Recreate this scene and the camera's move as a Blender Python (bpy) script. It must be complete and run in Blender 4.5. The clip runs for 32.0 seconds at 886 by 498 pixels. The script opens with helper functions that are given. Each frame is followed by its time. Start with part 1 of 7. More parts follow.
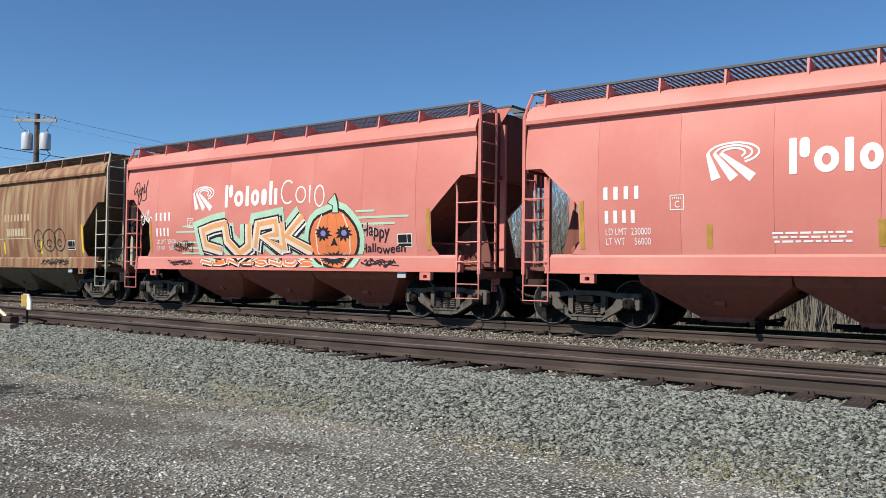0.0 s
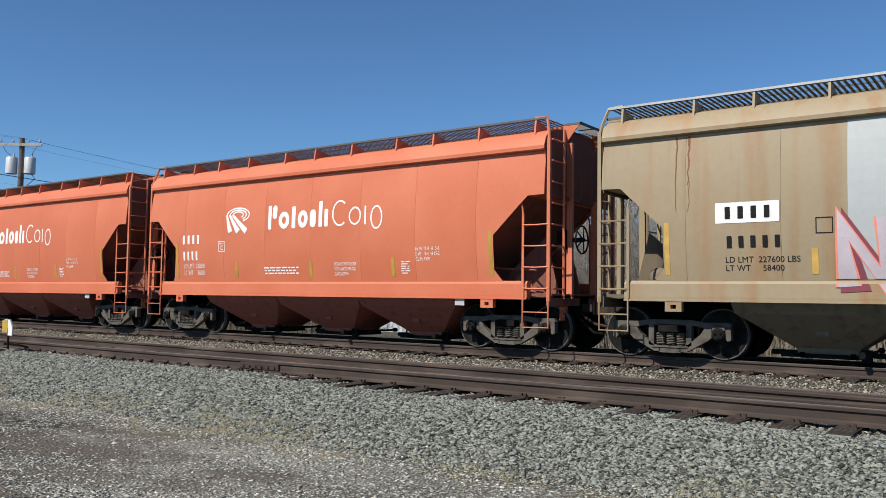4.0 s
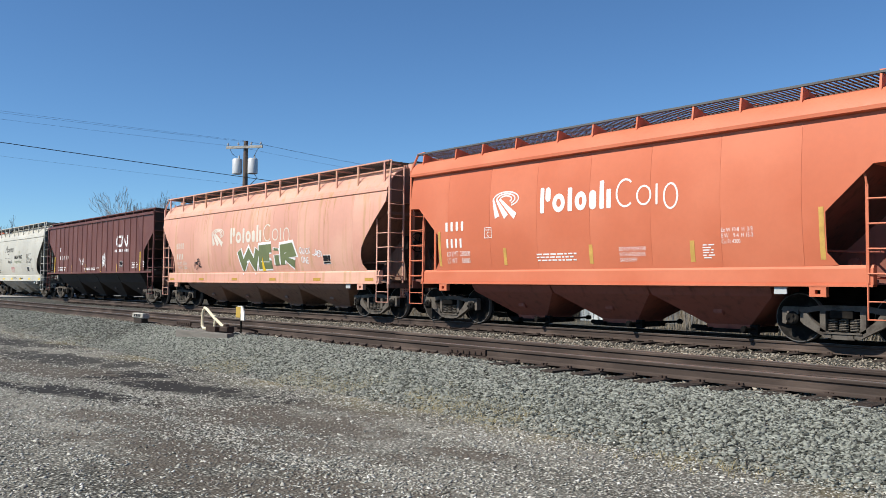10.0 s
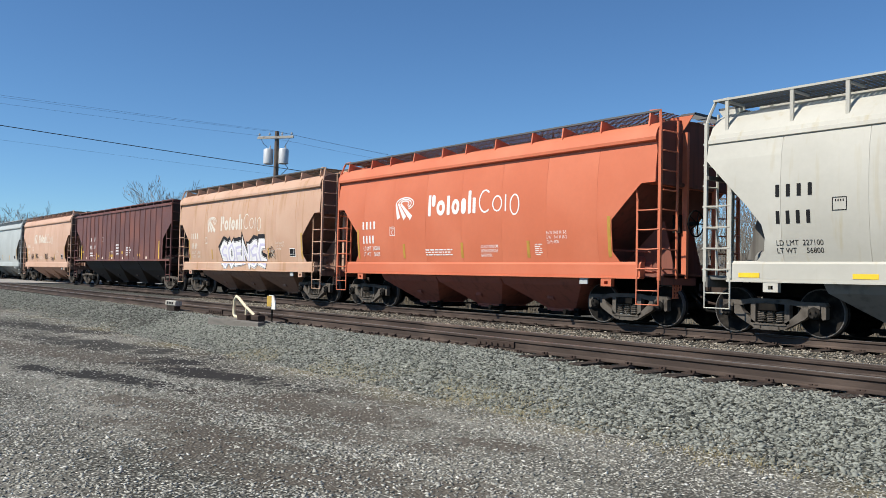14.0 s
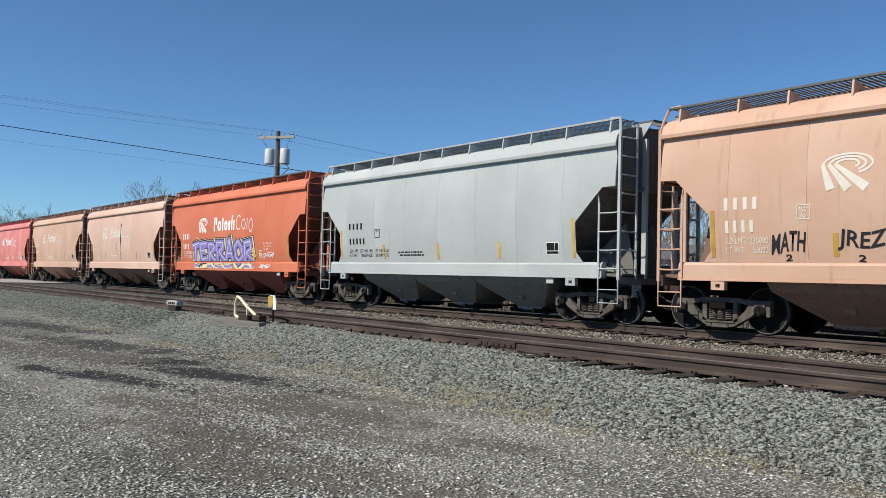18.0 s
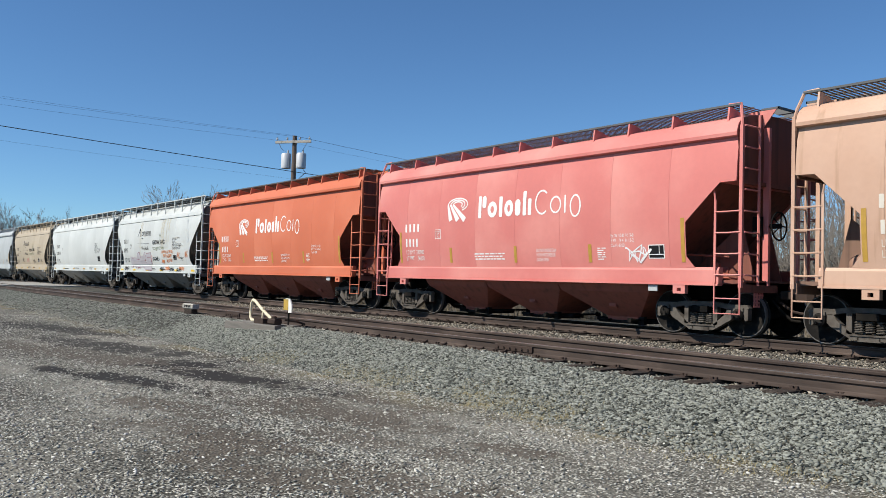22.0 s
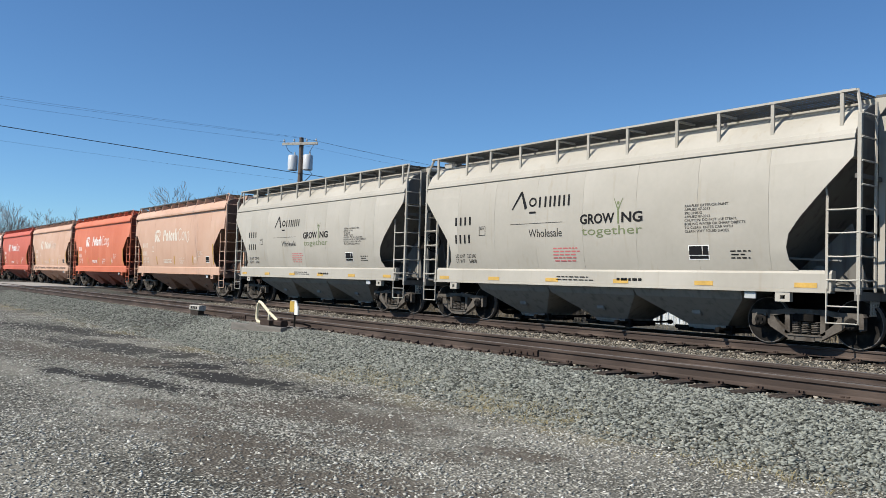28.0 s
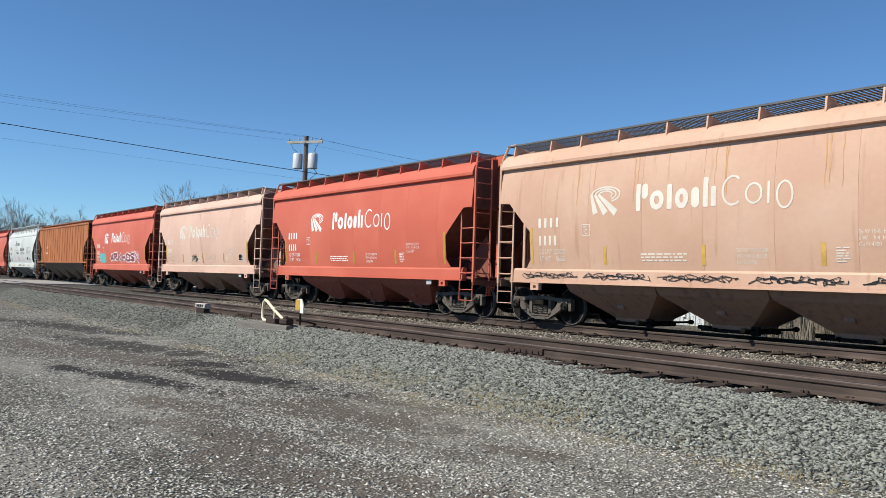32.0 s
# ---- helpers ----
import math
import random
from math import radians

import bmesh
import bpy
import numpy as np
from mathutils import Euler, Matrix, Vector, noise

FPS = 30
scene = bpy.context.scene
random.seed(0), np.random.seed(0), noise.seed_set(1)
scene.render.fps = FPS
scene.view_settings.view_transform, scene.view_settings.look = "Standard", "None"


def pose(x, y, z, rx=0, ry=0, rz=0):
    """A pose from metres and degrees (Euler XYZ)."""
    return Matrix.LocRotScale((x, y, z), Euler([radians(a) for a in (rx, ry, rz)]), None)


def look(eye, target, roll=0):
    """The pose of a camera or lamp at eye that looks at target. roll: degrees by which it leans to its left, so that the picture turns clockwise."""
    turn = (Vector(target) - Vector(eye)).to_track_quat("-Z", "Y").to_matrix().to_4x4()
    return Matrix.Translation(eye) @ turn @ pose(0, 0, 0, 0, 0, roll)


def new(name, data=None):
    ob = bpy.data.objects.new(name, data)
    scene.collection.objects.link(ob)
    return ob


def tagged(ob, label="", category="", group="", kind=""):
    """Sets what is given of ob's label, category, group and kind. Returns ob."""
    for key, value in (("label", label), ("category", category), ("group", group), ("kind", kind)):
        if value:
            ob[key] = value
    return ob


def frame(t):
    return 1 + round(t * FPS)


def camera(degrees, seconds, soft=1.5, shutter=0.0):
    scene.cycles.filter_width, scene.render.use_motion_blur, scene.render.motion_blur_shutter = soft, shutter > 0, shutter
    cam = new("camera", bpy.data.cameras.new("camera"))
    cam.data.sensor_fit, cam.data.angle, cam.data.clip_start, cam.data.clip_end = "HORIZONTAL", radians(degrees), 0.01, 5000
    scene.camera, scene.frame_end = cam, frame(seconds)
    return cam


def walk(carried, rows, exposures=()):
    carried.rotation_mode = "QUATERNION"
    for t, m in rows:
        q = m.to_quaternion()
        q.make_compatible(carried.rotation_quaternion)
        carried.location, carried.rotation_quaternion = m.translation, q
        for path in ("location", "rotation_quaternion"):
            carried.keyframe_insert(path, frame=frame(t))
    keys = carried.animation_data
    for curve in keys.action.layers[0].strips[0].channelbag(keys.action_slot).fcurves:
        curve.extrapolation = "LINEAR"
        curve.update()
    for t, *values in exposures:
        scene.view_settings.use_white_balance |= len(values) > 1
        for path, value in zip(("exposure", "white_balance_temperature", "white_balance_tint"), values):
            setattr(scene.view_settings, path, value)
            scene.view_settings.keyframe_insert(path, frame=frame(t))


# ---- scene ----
# eye: seconds, place in metres, heading, tilt and lean in degrees
PATH = [
    (0.0, 0.02, 0.16, 1.61, 36.84, 1.66, -0.68),
    (0.5, 0.04, 0.15, 1.60, 36.81, 1.78, -0.64),
    (1.0, 0.04, 0.16, 1.61, 36.64, 1.58, -1.14),
    (1.5, 0.04, 0.17, 1.61, 36.43, 1.35, -1.41),
    (2.0, 0.02, 0.16, 1.63, 36.31, 1.38, -1.24),
    (2.5, 0.02, 0.15, 1.62, 36.32, 1.37, -1.34),
    (3.0, 0.02, 0.15, 1.63, 36.27, 1.93, -1.18),
    (3.5, 0.02, 0.16, 1.63, 35.98, 2.92, -0.91),
    (5.5, 0.02, 0.18, 1.63, 35.91, 3.79, -0.58),
    (6.0, 0.01, 0.17, 1.63, 35.86, 3.82, -0.54),
    (6.5, 0.01, 0.20, 1.65, 35.90, 3.72, -0.45),
    (7.0, 0.01, 0.18, 1.63, 35.65, 3.78, -0.62),
    (7.5, 0.01, 0.18, 1.63, 35.62, 3.72, -0.60),
    (7.6, 0.01, 0.17, 1.63, 35.89, 3.71, -0.59),
    (7.7, 0.01, 0.16, 1.63, 36.79, 3.65, -0.57),
    (7.8, 0.01, 0.14, 1.63, 38.38, 3.56, -0.53),
    (7.9, 0.00, 0.12, 1.63, 40.31, 3.44, -0.47),
    (8.0, -0.00, 0.09, 1.63, 42.51, 3.31, -0.41),
    (8.5, -0.00, 0.08, 1.62, 46.06, 3.05, -0.42),
    (9.0, -0.02, 0.07, 1.59, 47.72, 2.71, -0.68),
    (9.5, -0.02, 0.06, 1.59, 49.33, 2.55, -0.53),
    (10.0, -0.03, 0.05, 1.58, 49.42, 2.53, -0.58),
    (10.5, -0.02, 0.03, 1.58, 49.75, 2.38, -0.72),
    (11.0, -0.01, 0.02, 1.59, 50.12, 2.21, -0.89),
    (11.5, -0.00, 0.02, 1.59, 50.37, 2.11, -1.03),
    (12.0, -0.01, 0.04, 1.59, 50.51, 2.06, -1.09),
    (12.5, -0.01, 0.02, 1.57, 50.87, 2.00, -1.21),
    (13.0, -0.00, 0.02, 1.58, 51.29, 1.92, -1.27),
    (13.5, 0.01, -0.00, 1.58, 51.30, 1.92, -1.31),
    (14.0, 0.01, -0.02, 1.59, 51.33, 1.89, -1.28),
    (14.5, 0.02, -0.02, 1.59, 51.38, 1.91, -1.32),
    (16.5, 0.02, -0.02, 1.59, 51.42, 1.93, -1.36),
    (17.0, 0.01, -0.02, 1.61, 51.42, 1.88, -1.31),
    (17.5, 0.02, -0.03, 1.60, 51.46, 1.88, -1.32),
    (18.0, 0.02, -0.03, 1.60, 51.40, 1.88, -1.30),
    (18.5, 0.02, -0.03, 1.61, 51.42, 1.91, -1.35),
    (19.0, 0.00, -0.00, 1.60, 51.45, 1.91, -1.38),
    (19.5, 0.01, -0.02, 1.60, 51.43, 1.86, -1.36),
    (20.0, 0.01, -0.02, 1.60, 51.52, 1.91, -1.37),
    (20.5, -0.00, -0.05, 1.60, 51.59, 1.88, -1.44),
    (21.0, -0.07, 0.02, 1.58, 52.09, 2.09, -1.50),
    (21.5, -0.08, 0.03, 1.57, 52.35, 2.15, -1.56),
    (22.0, -0.09, 0.03, 1.56, 52.45, 2.25, -1.60),
    (22.5, -0.09, 0.03, 1.56, 52.62, 2.25, -1.65),
    (23.0, -0.07, 0.02, 1.58, 52.70, 2.27, -1.64),
    (23.5, -0.07, 0.03, 1.58, 52.71, 2.28, -1.62),
    (24.0, -0.07, 0.05, 1.57, 52.75, 2.28, -1.66),
    (24.5, -0.07, 0.03, 1.57, 52.81, 2.24, -1.73),
    (25.0, -0.07, 0.03, 1.58, 52.80, 2.31, -1.70),
    (25.5, -0.06, 0.01, 1.58, 52.79, 2.34, -1.76),
    (27.5, -0.06, 0.02, 1.58, 52.87, 2.36, -1.85),
    (28.0, -0.07, 0.03, 1.58, 52.89, 2.35, -1.77),
    (28.5, -0.05, 0.02, 1.57, 52.88, 2.37, -1.87),
    (29.0, -0.04, 0.00, 1.59, 53.05, 2.26, -1.87),
    (29.5, -0.06, -0.01, 1.58, 53.02, 2.30, -1.97),
    (30.0, -0.05, -0.01, 1.59, 53.08, 2.23, -1.91),
    (30.5, -0.04, -0.04, 1.59, 53.11, 2.23, -1.94),
    (31.0, -0.03, -0.04, 1.59, 53.10, 2.24, -1.90),
    (31.5, -0.04, -0.03, 1.58, 53.14, 2.28, -1.92),
    (32.0, -0.04, -0.03, 1.59, 53.15, 2.23, -1.91),
]
TRAVEL = [
    (0, 0.00),
    (1, 14.46),
    (2, 28.95),
    (3, 43.42),
    (4, 57.88),
    (5, 72.31),
    (6, 86.72),
    (7, 101.10),
    (8, 115.47),
    (9, 129.83),
    (10, 144.19),
    (11, 158.56),
    (12, 172.95),
    (13, 187.38),
    (14, 201.85),
    (15, 216.36),
    (16, 230.91),
    (17, 245.47),
    (18, 260.04),
    (19, 274.62),
    (20, 289.22),
    (21, 303.85),
    (22, 318.50),
    (23, 333.16),
    (24, 347.84),
    (25, 362.54),
    (26, 377.25),
    (27, 391.97),
    (28, 406.71),
    (29, 421.47),
    (30, 436.24),
    (31, 451.04),
    (32, 465.84),
]

cam = camera(56.2, 32.0, soft=0.8)
walk(cam, [(t, pose(x, y, z, 90 + tilt, lean, yaw)) for t, x, y, z, yaw, tilt, lean in PATH],
     [(0, 0.27), (1, 0.25), (2, 0.5), (3, 0.2), (6, 0.31), (7, 0.21), (8, 0.2), (9, 0.38), (10, 0.38), (11, 0.32), (12, 0.5), (13, 0.48), (14, 0.31), (17, 0.5), (18, 0.22), (19, 0.29), (20, 0.26), (21, 0.2), (22, 0.29), (23, 0.24), (25, 0.1), (28, 0.35), (29, 0.32), (30, 0.34), (31, 0.46), (32, 0.36)])

# ---- light ----
SUN_FROM = Vector((-0.18, -0.66, 0.71)).normalized()
world = bpy.data.worlds.new("world")
scene.world = world
world.use_nodes = True
wn = world.node_tree.nodes
sky = wn.new("ShaderNodeTexSky")
sky.sky_type = "NISHITA"
sky.sun_disc = False
sky.sun_elevation = math.asin(SUN_FROM.z)
sky.sun_rotation = math.atan2(SUN_FROM.x, SUN_FROM.y)
sky.altitude = 1800
sky.air_density, sky.dust_density, sky.ozone_density = 1.0, 0.0, 1.6
wn["Background"].inputs["Strength"].default_value = 0.08
clear = wn.new("ShaderNodeMix")  # the clear blue of a dry spring day
clear.data_type, clear.blend_type = "RGBA", "MULTIPLY"
clear.inputs[0].default_value, clear.inputs[7].default_value = 1.0, (0.67, 0.98, 1.23, 1)
world.node_tree.links.new(sky.outputs[0], clear.inputs[6])
world.node_tree.links.new(clear.outputs[2], wn["Background"].inputs["Color"])
sun = new("sun", bpy.data.lights.new("sun", "SUN"))
sun.data.energy, sun.data.angle, sun.data.color = 4.7, radians(0.53), (1.0, 0.94, 0.84)
sun.matrix_basis = look(SUN_FROM * 60, (0, 0, 0))


# ---- materials ----
def mat(name, color, rough=0.7, metal=0.0, vary=0.12, scale=1.5, fine=40.0, bump=0.0, bump_scale=60.0, second=None,
        mix=(0.5, 0.7), stretch=(1, 1, 1), streaks=None, spec=0.5):
    """Paint, stone, metal or soil: a base colour that wanders at two scales, an optional second colour in patches, an optional streak
    colour running down, and fine relief."""
    m = bpy.data.materials.new(name)
    m.use_nodes = True
    nt, b = m.node_tree, m.node_tree.nodes["Principled BSDF"]
    n, l = nt.nodes, nt.links.new
    b.inputs["Roughness"].default_value, b.inputs["Metallic"].default_value = rough, metal
    b.inputs["Specular IOR Level"].default_value = spec
    co = n.new("ShaderNodeTexCoord").outputs["Object"]
    rnd = n.new("ShaderNodeObjectInfo").outputs["Random"]
    shift = n.new("ShaderNodeVectorMath")
    shift.operation = "MULTIPLY_ADD"
    comb = n.new("ShaderNodeCombineXYZ")
    for k in range(3):
        l(rnd, comb.inputs[k])
    shift.inputs[1].default_value = (37, 53, 29)
    l(comb.outputs[0], shift.inputs[0])
    l(co, shift.inputs[2])
    mp = n.new("ShaderNodeMapping")
    mp.inputs["Scale"].default_value = stretch
    l(shift.outputs[0], mp.inputs[0])

    def tex(sc, detail=4.0, vec=None):
        t = n.new("ShaderNodeTexNoise")
        t.inputs["Scale"].default_value, t.inputs["Detail"].default_value = sc, detail
        l(vec or mp.outputs[0], t.inputs["Vector"])
        return t.outputs["Fac"]

    def ramp(fac, a, z, ca, cz):
        r = n.new("ShaderNodeMapRange")
        r.inputs[1].default_value, r.inputs[2].default_value, r.inputs[3].default_value, r.inputs[4].default_value = a, z, ca, cz
        l(fac, r.inputs[0])
        return r.outputs[0]

    def blend(kind, fac, a, c):
        x = n.new("ShaderNodeMix")
        x.data_type, x.blend_type = "RGBA", kind
        for sock, val in ((x.inputs[0], fac), (x.inputs[6], a), (x.inputs[7], c)):
            if isinstance(val, (int, float)):
                sock.default_value = val
            elif isinstance(val, tuple):
                sock.default_value = (*val, 1)
            else:
                l(val, sock)
        return x.outputs[2]

    big, small = tex(scale), tex(fine, 3.0)
    col = tuple(color)
    if second:
        col = blend("MIX", ramp(big, mix[0], mix[1], 0, 1), col, second)
    if streaks:
        sm = n.new("ShaderNodeMapping")
        f = streaks[4] if len(streaks) > 4 else 4.0
        sm.inputs["Scale"].default_value = (f, f, f * 0.055)
        l(shift.outputs[0], sm.inputs[0])
        col = blend("MIX", ramp(tex(1.6, 6.0, sm.outputs[0]), streaks[1], streaks[2], 0, streaks[3]), col, streaks[0])
    v1 = ramp(big, 0.25, 0.75, 1 - vary, 1 + vary)
    v2 = ramp(small, 0.25, 0.75, 1 - vary * 0.4, 1 + vary * 0.4)
    mul = n.new("ShaderNodeMath")
    mul.operation = "MULTIPLY"
    l(v1, mul.inputs[0])
    l(v2, mul.inputs[1])
    grey = n.new("ShaderNodeCombineColor")
    for k in range(3):
        l(mul.outputs[0], grey.inputs[k])
    out = blend("MULTIPLY", 1.0, col, grey.outputs[0])
    l(out, b.inputs["Base Color"])
    l(ramp(small, 0.3, 0.7, max(0.05, rough - 0.05), min(1, rough + 0.05)), b.inputs["Roughness"])
    if bump:
        bp = n.new("ShaderNodeBump")
        bp.inputs["Strength"].default_value, bp.inputs["Distance"].default_value = bump, 0.02
        l(tex(bump_scale, 5.0), bp.inputs["Height"])
        l(bp.outputs[0], b.inputs["Normal"])
    return m


def stones_mat(name, dark, light, speck, share=0.62):
    """Loose stone: each piece has a tone of its own, some are pale."""
    m = bpy.data.materials.new(name)
    m.use_nodes = True
    n, l, b = m.node_tree.nodes, m.node_tree.links.new, m.node_tree.nodes["Principled BSDF"]
    b.inputs["Roughness"].default_value = 0.9
    b.inputs["Specular IOR Level"].default_value = 0.25
    r = n.new("ShaderNodeValToRGB")
    e = r.color_ramp.elements
    e[0].position, e[0].color, e[1].position, e[1].color = 0.0, (*dark, 1), share, (*light, 1)
    for p, c in ((share + 0.25, light), (share + 0.31, speck)):
        x = e.new(p)
        x.color = (*c, 1)
    l(n.new("ShaderNodeNewGeometry").outputs["Random Per Island"], r.inputs[0])
    t = n.new("ShaderNodeTexNoise")
    t.inputs["Scale"].default_value = 45
    x = n.new("ShaderNodeMix")
    x.data_type, x.blend_type = "RGBA", "OVERLAY"
    x.inputs[0].default_value = 0.5
    l(r.outputs[0], x.inputs[6])
    l(t.outputs["Fac"], x.inputs[7])
    l(x.outputs[2], b.inputs["Base Color"])
    return m


# ---- mesh building ----
class Geo:
    """Collects corners and faces of one part."""

    def __init__(self):
        self.v, self.f = [], []

    def add(self, verts, faces):
        k = len(self.v)
        self.v += [tuple(p) for p in verts]
        self.f += [tuple(i + k for i in q) for q in faces]
        return self

    def box(self, x0, x1, y0, y1, z0, z1, b=0.0):
        """A block; b cuts its eight long edges along x."""
        if b:
            ring = [(y0 + b, z0), (y1 - b, z0), (y1, z0 + b), (y1, z1 - b), (y1 - b, z1), (y0 + b, z1), (y0, z1 - b), (y0, z0 + b)]
            return self.prism(ring, x0, x1)
        p = [(x, y, z) for x in (x0, x1) for y in (y0, y1) for z in (z0, z1)]
        return self.add(p, [(0, 1, 3, 2), (4, 6, 7, 5), (0, 4, 5, 1), (2, 3, 7, 6), (0, 2, 6, 4), (1, 5, 7, 3)])

    def prism(self, ring, a, b, axis="x"):
        """A ring of 2D corners swept from a to b; axis x: ring in (y, z); y: (x, z); z: (x, y)."""
        put = {"x": lambda u, w, s: (s, u, w), "y": lambda u, w, s: (u, s, w), "z": lambda u, w, s: (u, w, s)}[axis]
        n = len(ring)
        p = [put(u, w, a) for u, w in ring] + [put(u, w, b) for u, w in ring]
        return self.add(p, [tuple(range(n - 1, -1, -1)), tuple(range(n, 2 * n))] + [(i, (i + 1) % n, n + (i + 1) % n, n + i) for i in range(n)])

    def tube(self, pts, r, seg=6, close=True):
        pts = [Vector(p) for p in pts]
        rings = []
        for i, p in enumerate(pts):
            d = (pts[min(i + 1, len(pts) - 1)] - pts[max(i - 1, 0)]).normalized()
            u = d.orthogonal().normalized() if not rings else (u - d * u.dot(d)).normalized()
            w = d.cross(u)
            rings.append([p + (u * math.cos(a) + w * math.sin(a)) * (r[i] if isinstance(r, (list, tuple)) else r)
                          for a in (2 * math.pi * k / seg for k in range(seg))])
        v = [q for ring in rings for q in ring]
        f = [(i * seg + k, i * seg + (k + 1) % seg, (i + 1) * seg + (k + 1) % seg, (i + 1) * seg + k)
             for i in range(len(pts) - 1) for k in range(seg)]
        if close:
            f += [tuple(range(seg - 1, -1, -1)), tuple(range(len(v) - seg, len(v)))]
        return self.add(v, f)

    def lathe(self, prof, seg, c=(0, 0, 0), axis="y"):
        """(distance along the axis, radius) turned round it."""
        v = []
        for h, r in prof:
            for k in range(seg):
                a = 2 * math.pi * k / seg
                u, w = r * math.cos(a), r * math.sin(a)
                v.append({"y": (c[0] + u, c[1] + h, c[2] + w), "z": (c[0] + u, c[1] + w, c[2] + h), "x": (c[0] + h, c[1] + u, c[2] + w)}[axis])
        n = len(prof)
        f = [(i * seg + k, i * seg + (k + 1) % seg, (i + 1) * seg + (k + 1) % seg, (i + 1) * seg + k) for i in range(n - 1) for k in range(seg)]
        f += [tuple(range(seg - 1, -1, -1)), tuple(range((n - 1) * seg, n * seg))]
        return self.add(v, f)

    def mesh(self, name, smooth=None):
        me = bpy.data.meshes.new(name)
        me.from_pydata(self.v, [], self.f)
        bm = bmesh.new()
        bm.from_mesh(me)
        bmesh.ops.recalc_face_normals(bm, faces=bm.faces)
        if smooth:
            for e in bm.edges:
                e.smooth = len(e.link_faces) == 2 and e.calc_face_angle(0) < radians(smooth)
            for fc in bm.faces:
                fc.smooth = True
        bm.to_mesh(me)
        bm.free()
        me.materials.append(None)
        return me


def place(name, me, material, parent=None, m=None, label=""):
    """Links a mesh as one object; its material belongs to the object, so that alike pieces share the mesh."""
    ob = new(name, me)
    if parent:
        ob.parent = parent
    if m is not None:
        ob.matrix_basis = m
    ob.material_slots[0].link = "OBJECT"
    ob.material_slots[0].material = material
    if label:
        ob["label"] = label
    return ob


RAIL_Z = 0.60
TRAIN_Y, SIDING_Y = 15.95, 10.08

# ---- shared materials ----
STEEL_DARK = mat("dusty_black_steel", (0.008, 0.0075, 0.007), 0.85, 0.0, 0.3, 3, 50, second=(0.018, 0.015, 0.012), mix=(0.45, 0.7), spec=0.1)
TRUCK_STEEL = mat("dusty_cast_steel", (0.135, 0.119, 0.101), 0.9, 0.0, 0.35, 4, 60, bump=0.2, second=(0.05, 0.042, 0.035), mix=(0.45, 0.68), spec=0.1)
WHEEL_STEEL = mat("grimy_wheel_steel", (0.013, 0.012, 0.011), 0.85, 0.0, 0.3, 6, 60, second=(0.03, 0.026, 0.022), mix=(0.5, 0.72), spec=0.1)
TREAD_STEEL = mat("dusty_wheel_rim", (0.12, 0.11, 0.1), 0.6, 0.2, 0.3, 6, 40)
RUST = mat("rusty_steel", (0.06, 0.042, 0.034), 0.85, 0.1, 0.3, 5, 60, bump=0.2, second=(0.045, 0.03, 0.024), spec=0.2)
RAIL_SIDE = mat("rail_steel", (0.058, 0.042, 0.034), 0.8, 0.0, 0.25, 3, 50, bump=0.15, second=(0.09, 0.066, 0.053), stretch=(0.3, 1, 1), spec=0.25)
RAIL_TOP = mat("worn_rail_head", (0.2, 0.18, 0.165), 0.45, 0.5, 0.15, 3, 50)
TIE_WOOD = mat("weathered_tie_wood", (0.038, 0.03, 0.025), 0.9, 0, 0.3, 6, 40, bump=0.5, bump_scale=30, second=(0.085, 0.07, 0.058), stretch=(6, 0.6, 3), spec=0.15)
GALV = mat("galvanised_grating", (0.1, 0.103, 0.103), 0.7, 0.1, 0.15, 3, 40)
BRIGHT_EDGE = mat("worn_galvanised_edge", (0.42, 0.42, 0.41), 0.5, 0.2, 0.15, 3, 40)
TIE_PLATE_STEEL = mat("weathered_zinc", (0.3, 0.31, 0.3), 0.6, 0.2, 0.25, 8, 40)
WHITE_INK = mat("white_lettering", (0.78, 0.77, 0.74), 0.6, 0, 0.06, 3, 30)
FADED_INK = mat("faded_cream_lettering", (0.66, 0.61, 0.52), 0.7, 0, 0.1, 2, 12)
BLACK_INK = mat("black_lettering", (0.011, 0.011, 0.012), 0.75, 0, 0.1, 3, 30, spec=0.2)
GREEN_INK = mat("olive_lettering", (0.16, 0.19, 0.09), 0.6, 0, 0.1, 3, 30)
RED_INK = mat("red_lettering", (0.5, 0.12, 0.12), 0.6, 0, 0.1, 3, 30)
YELLOW = mat("yellow_reflector", (0.82, 0.55, 0.03), 0.45, 0, 0.1, 4, 30)
OLD_YELLOW = mat("worn_yellow_reflector", (0.44, 0.26, 0.04), 0.6, 0, 0.2, 4, 30)
AGED_YELLOW = mat("aged_amber_reflector", (0.55, 0.34, 0.08), 0.6, 0, 0.2, 4, 30)


def paint(name, color, fade=None, streaks=None, vary=0.07, rough=0.55):
    return mat(name, color, rough, 0, vary, 0.5, 9.0, bump=0.35, bump_scale=1.1, second=fade, mix=(0.42, 0.72), streaks=streaks, spec=0.35)


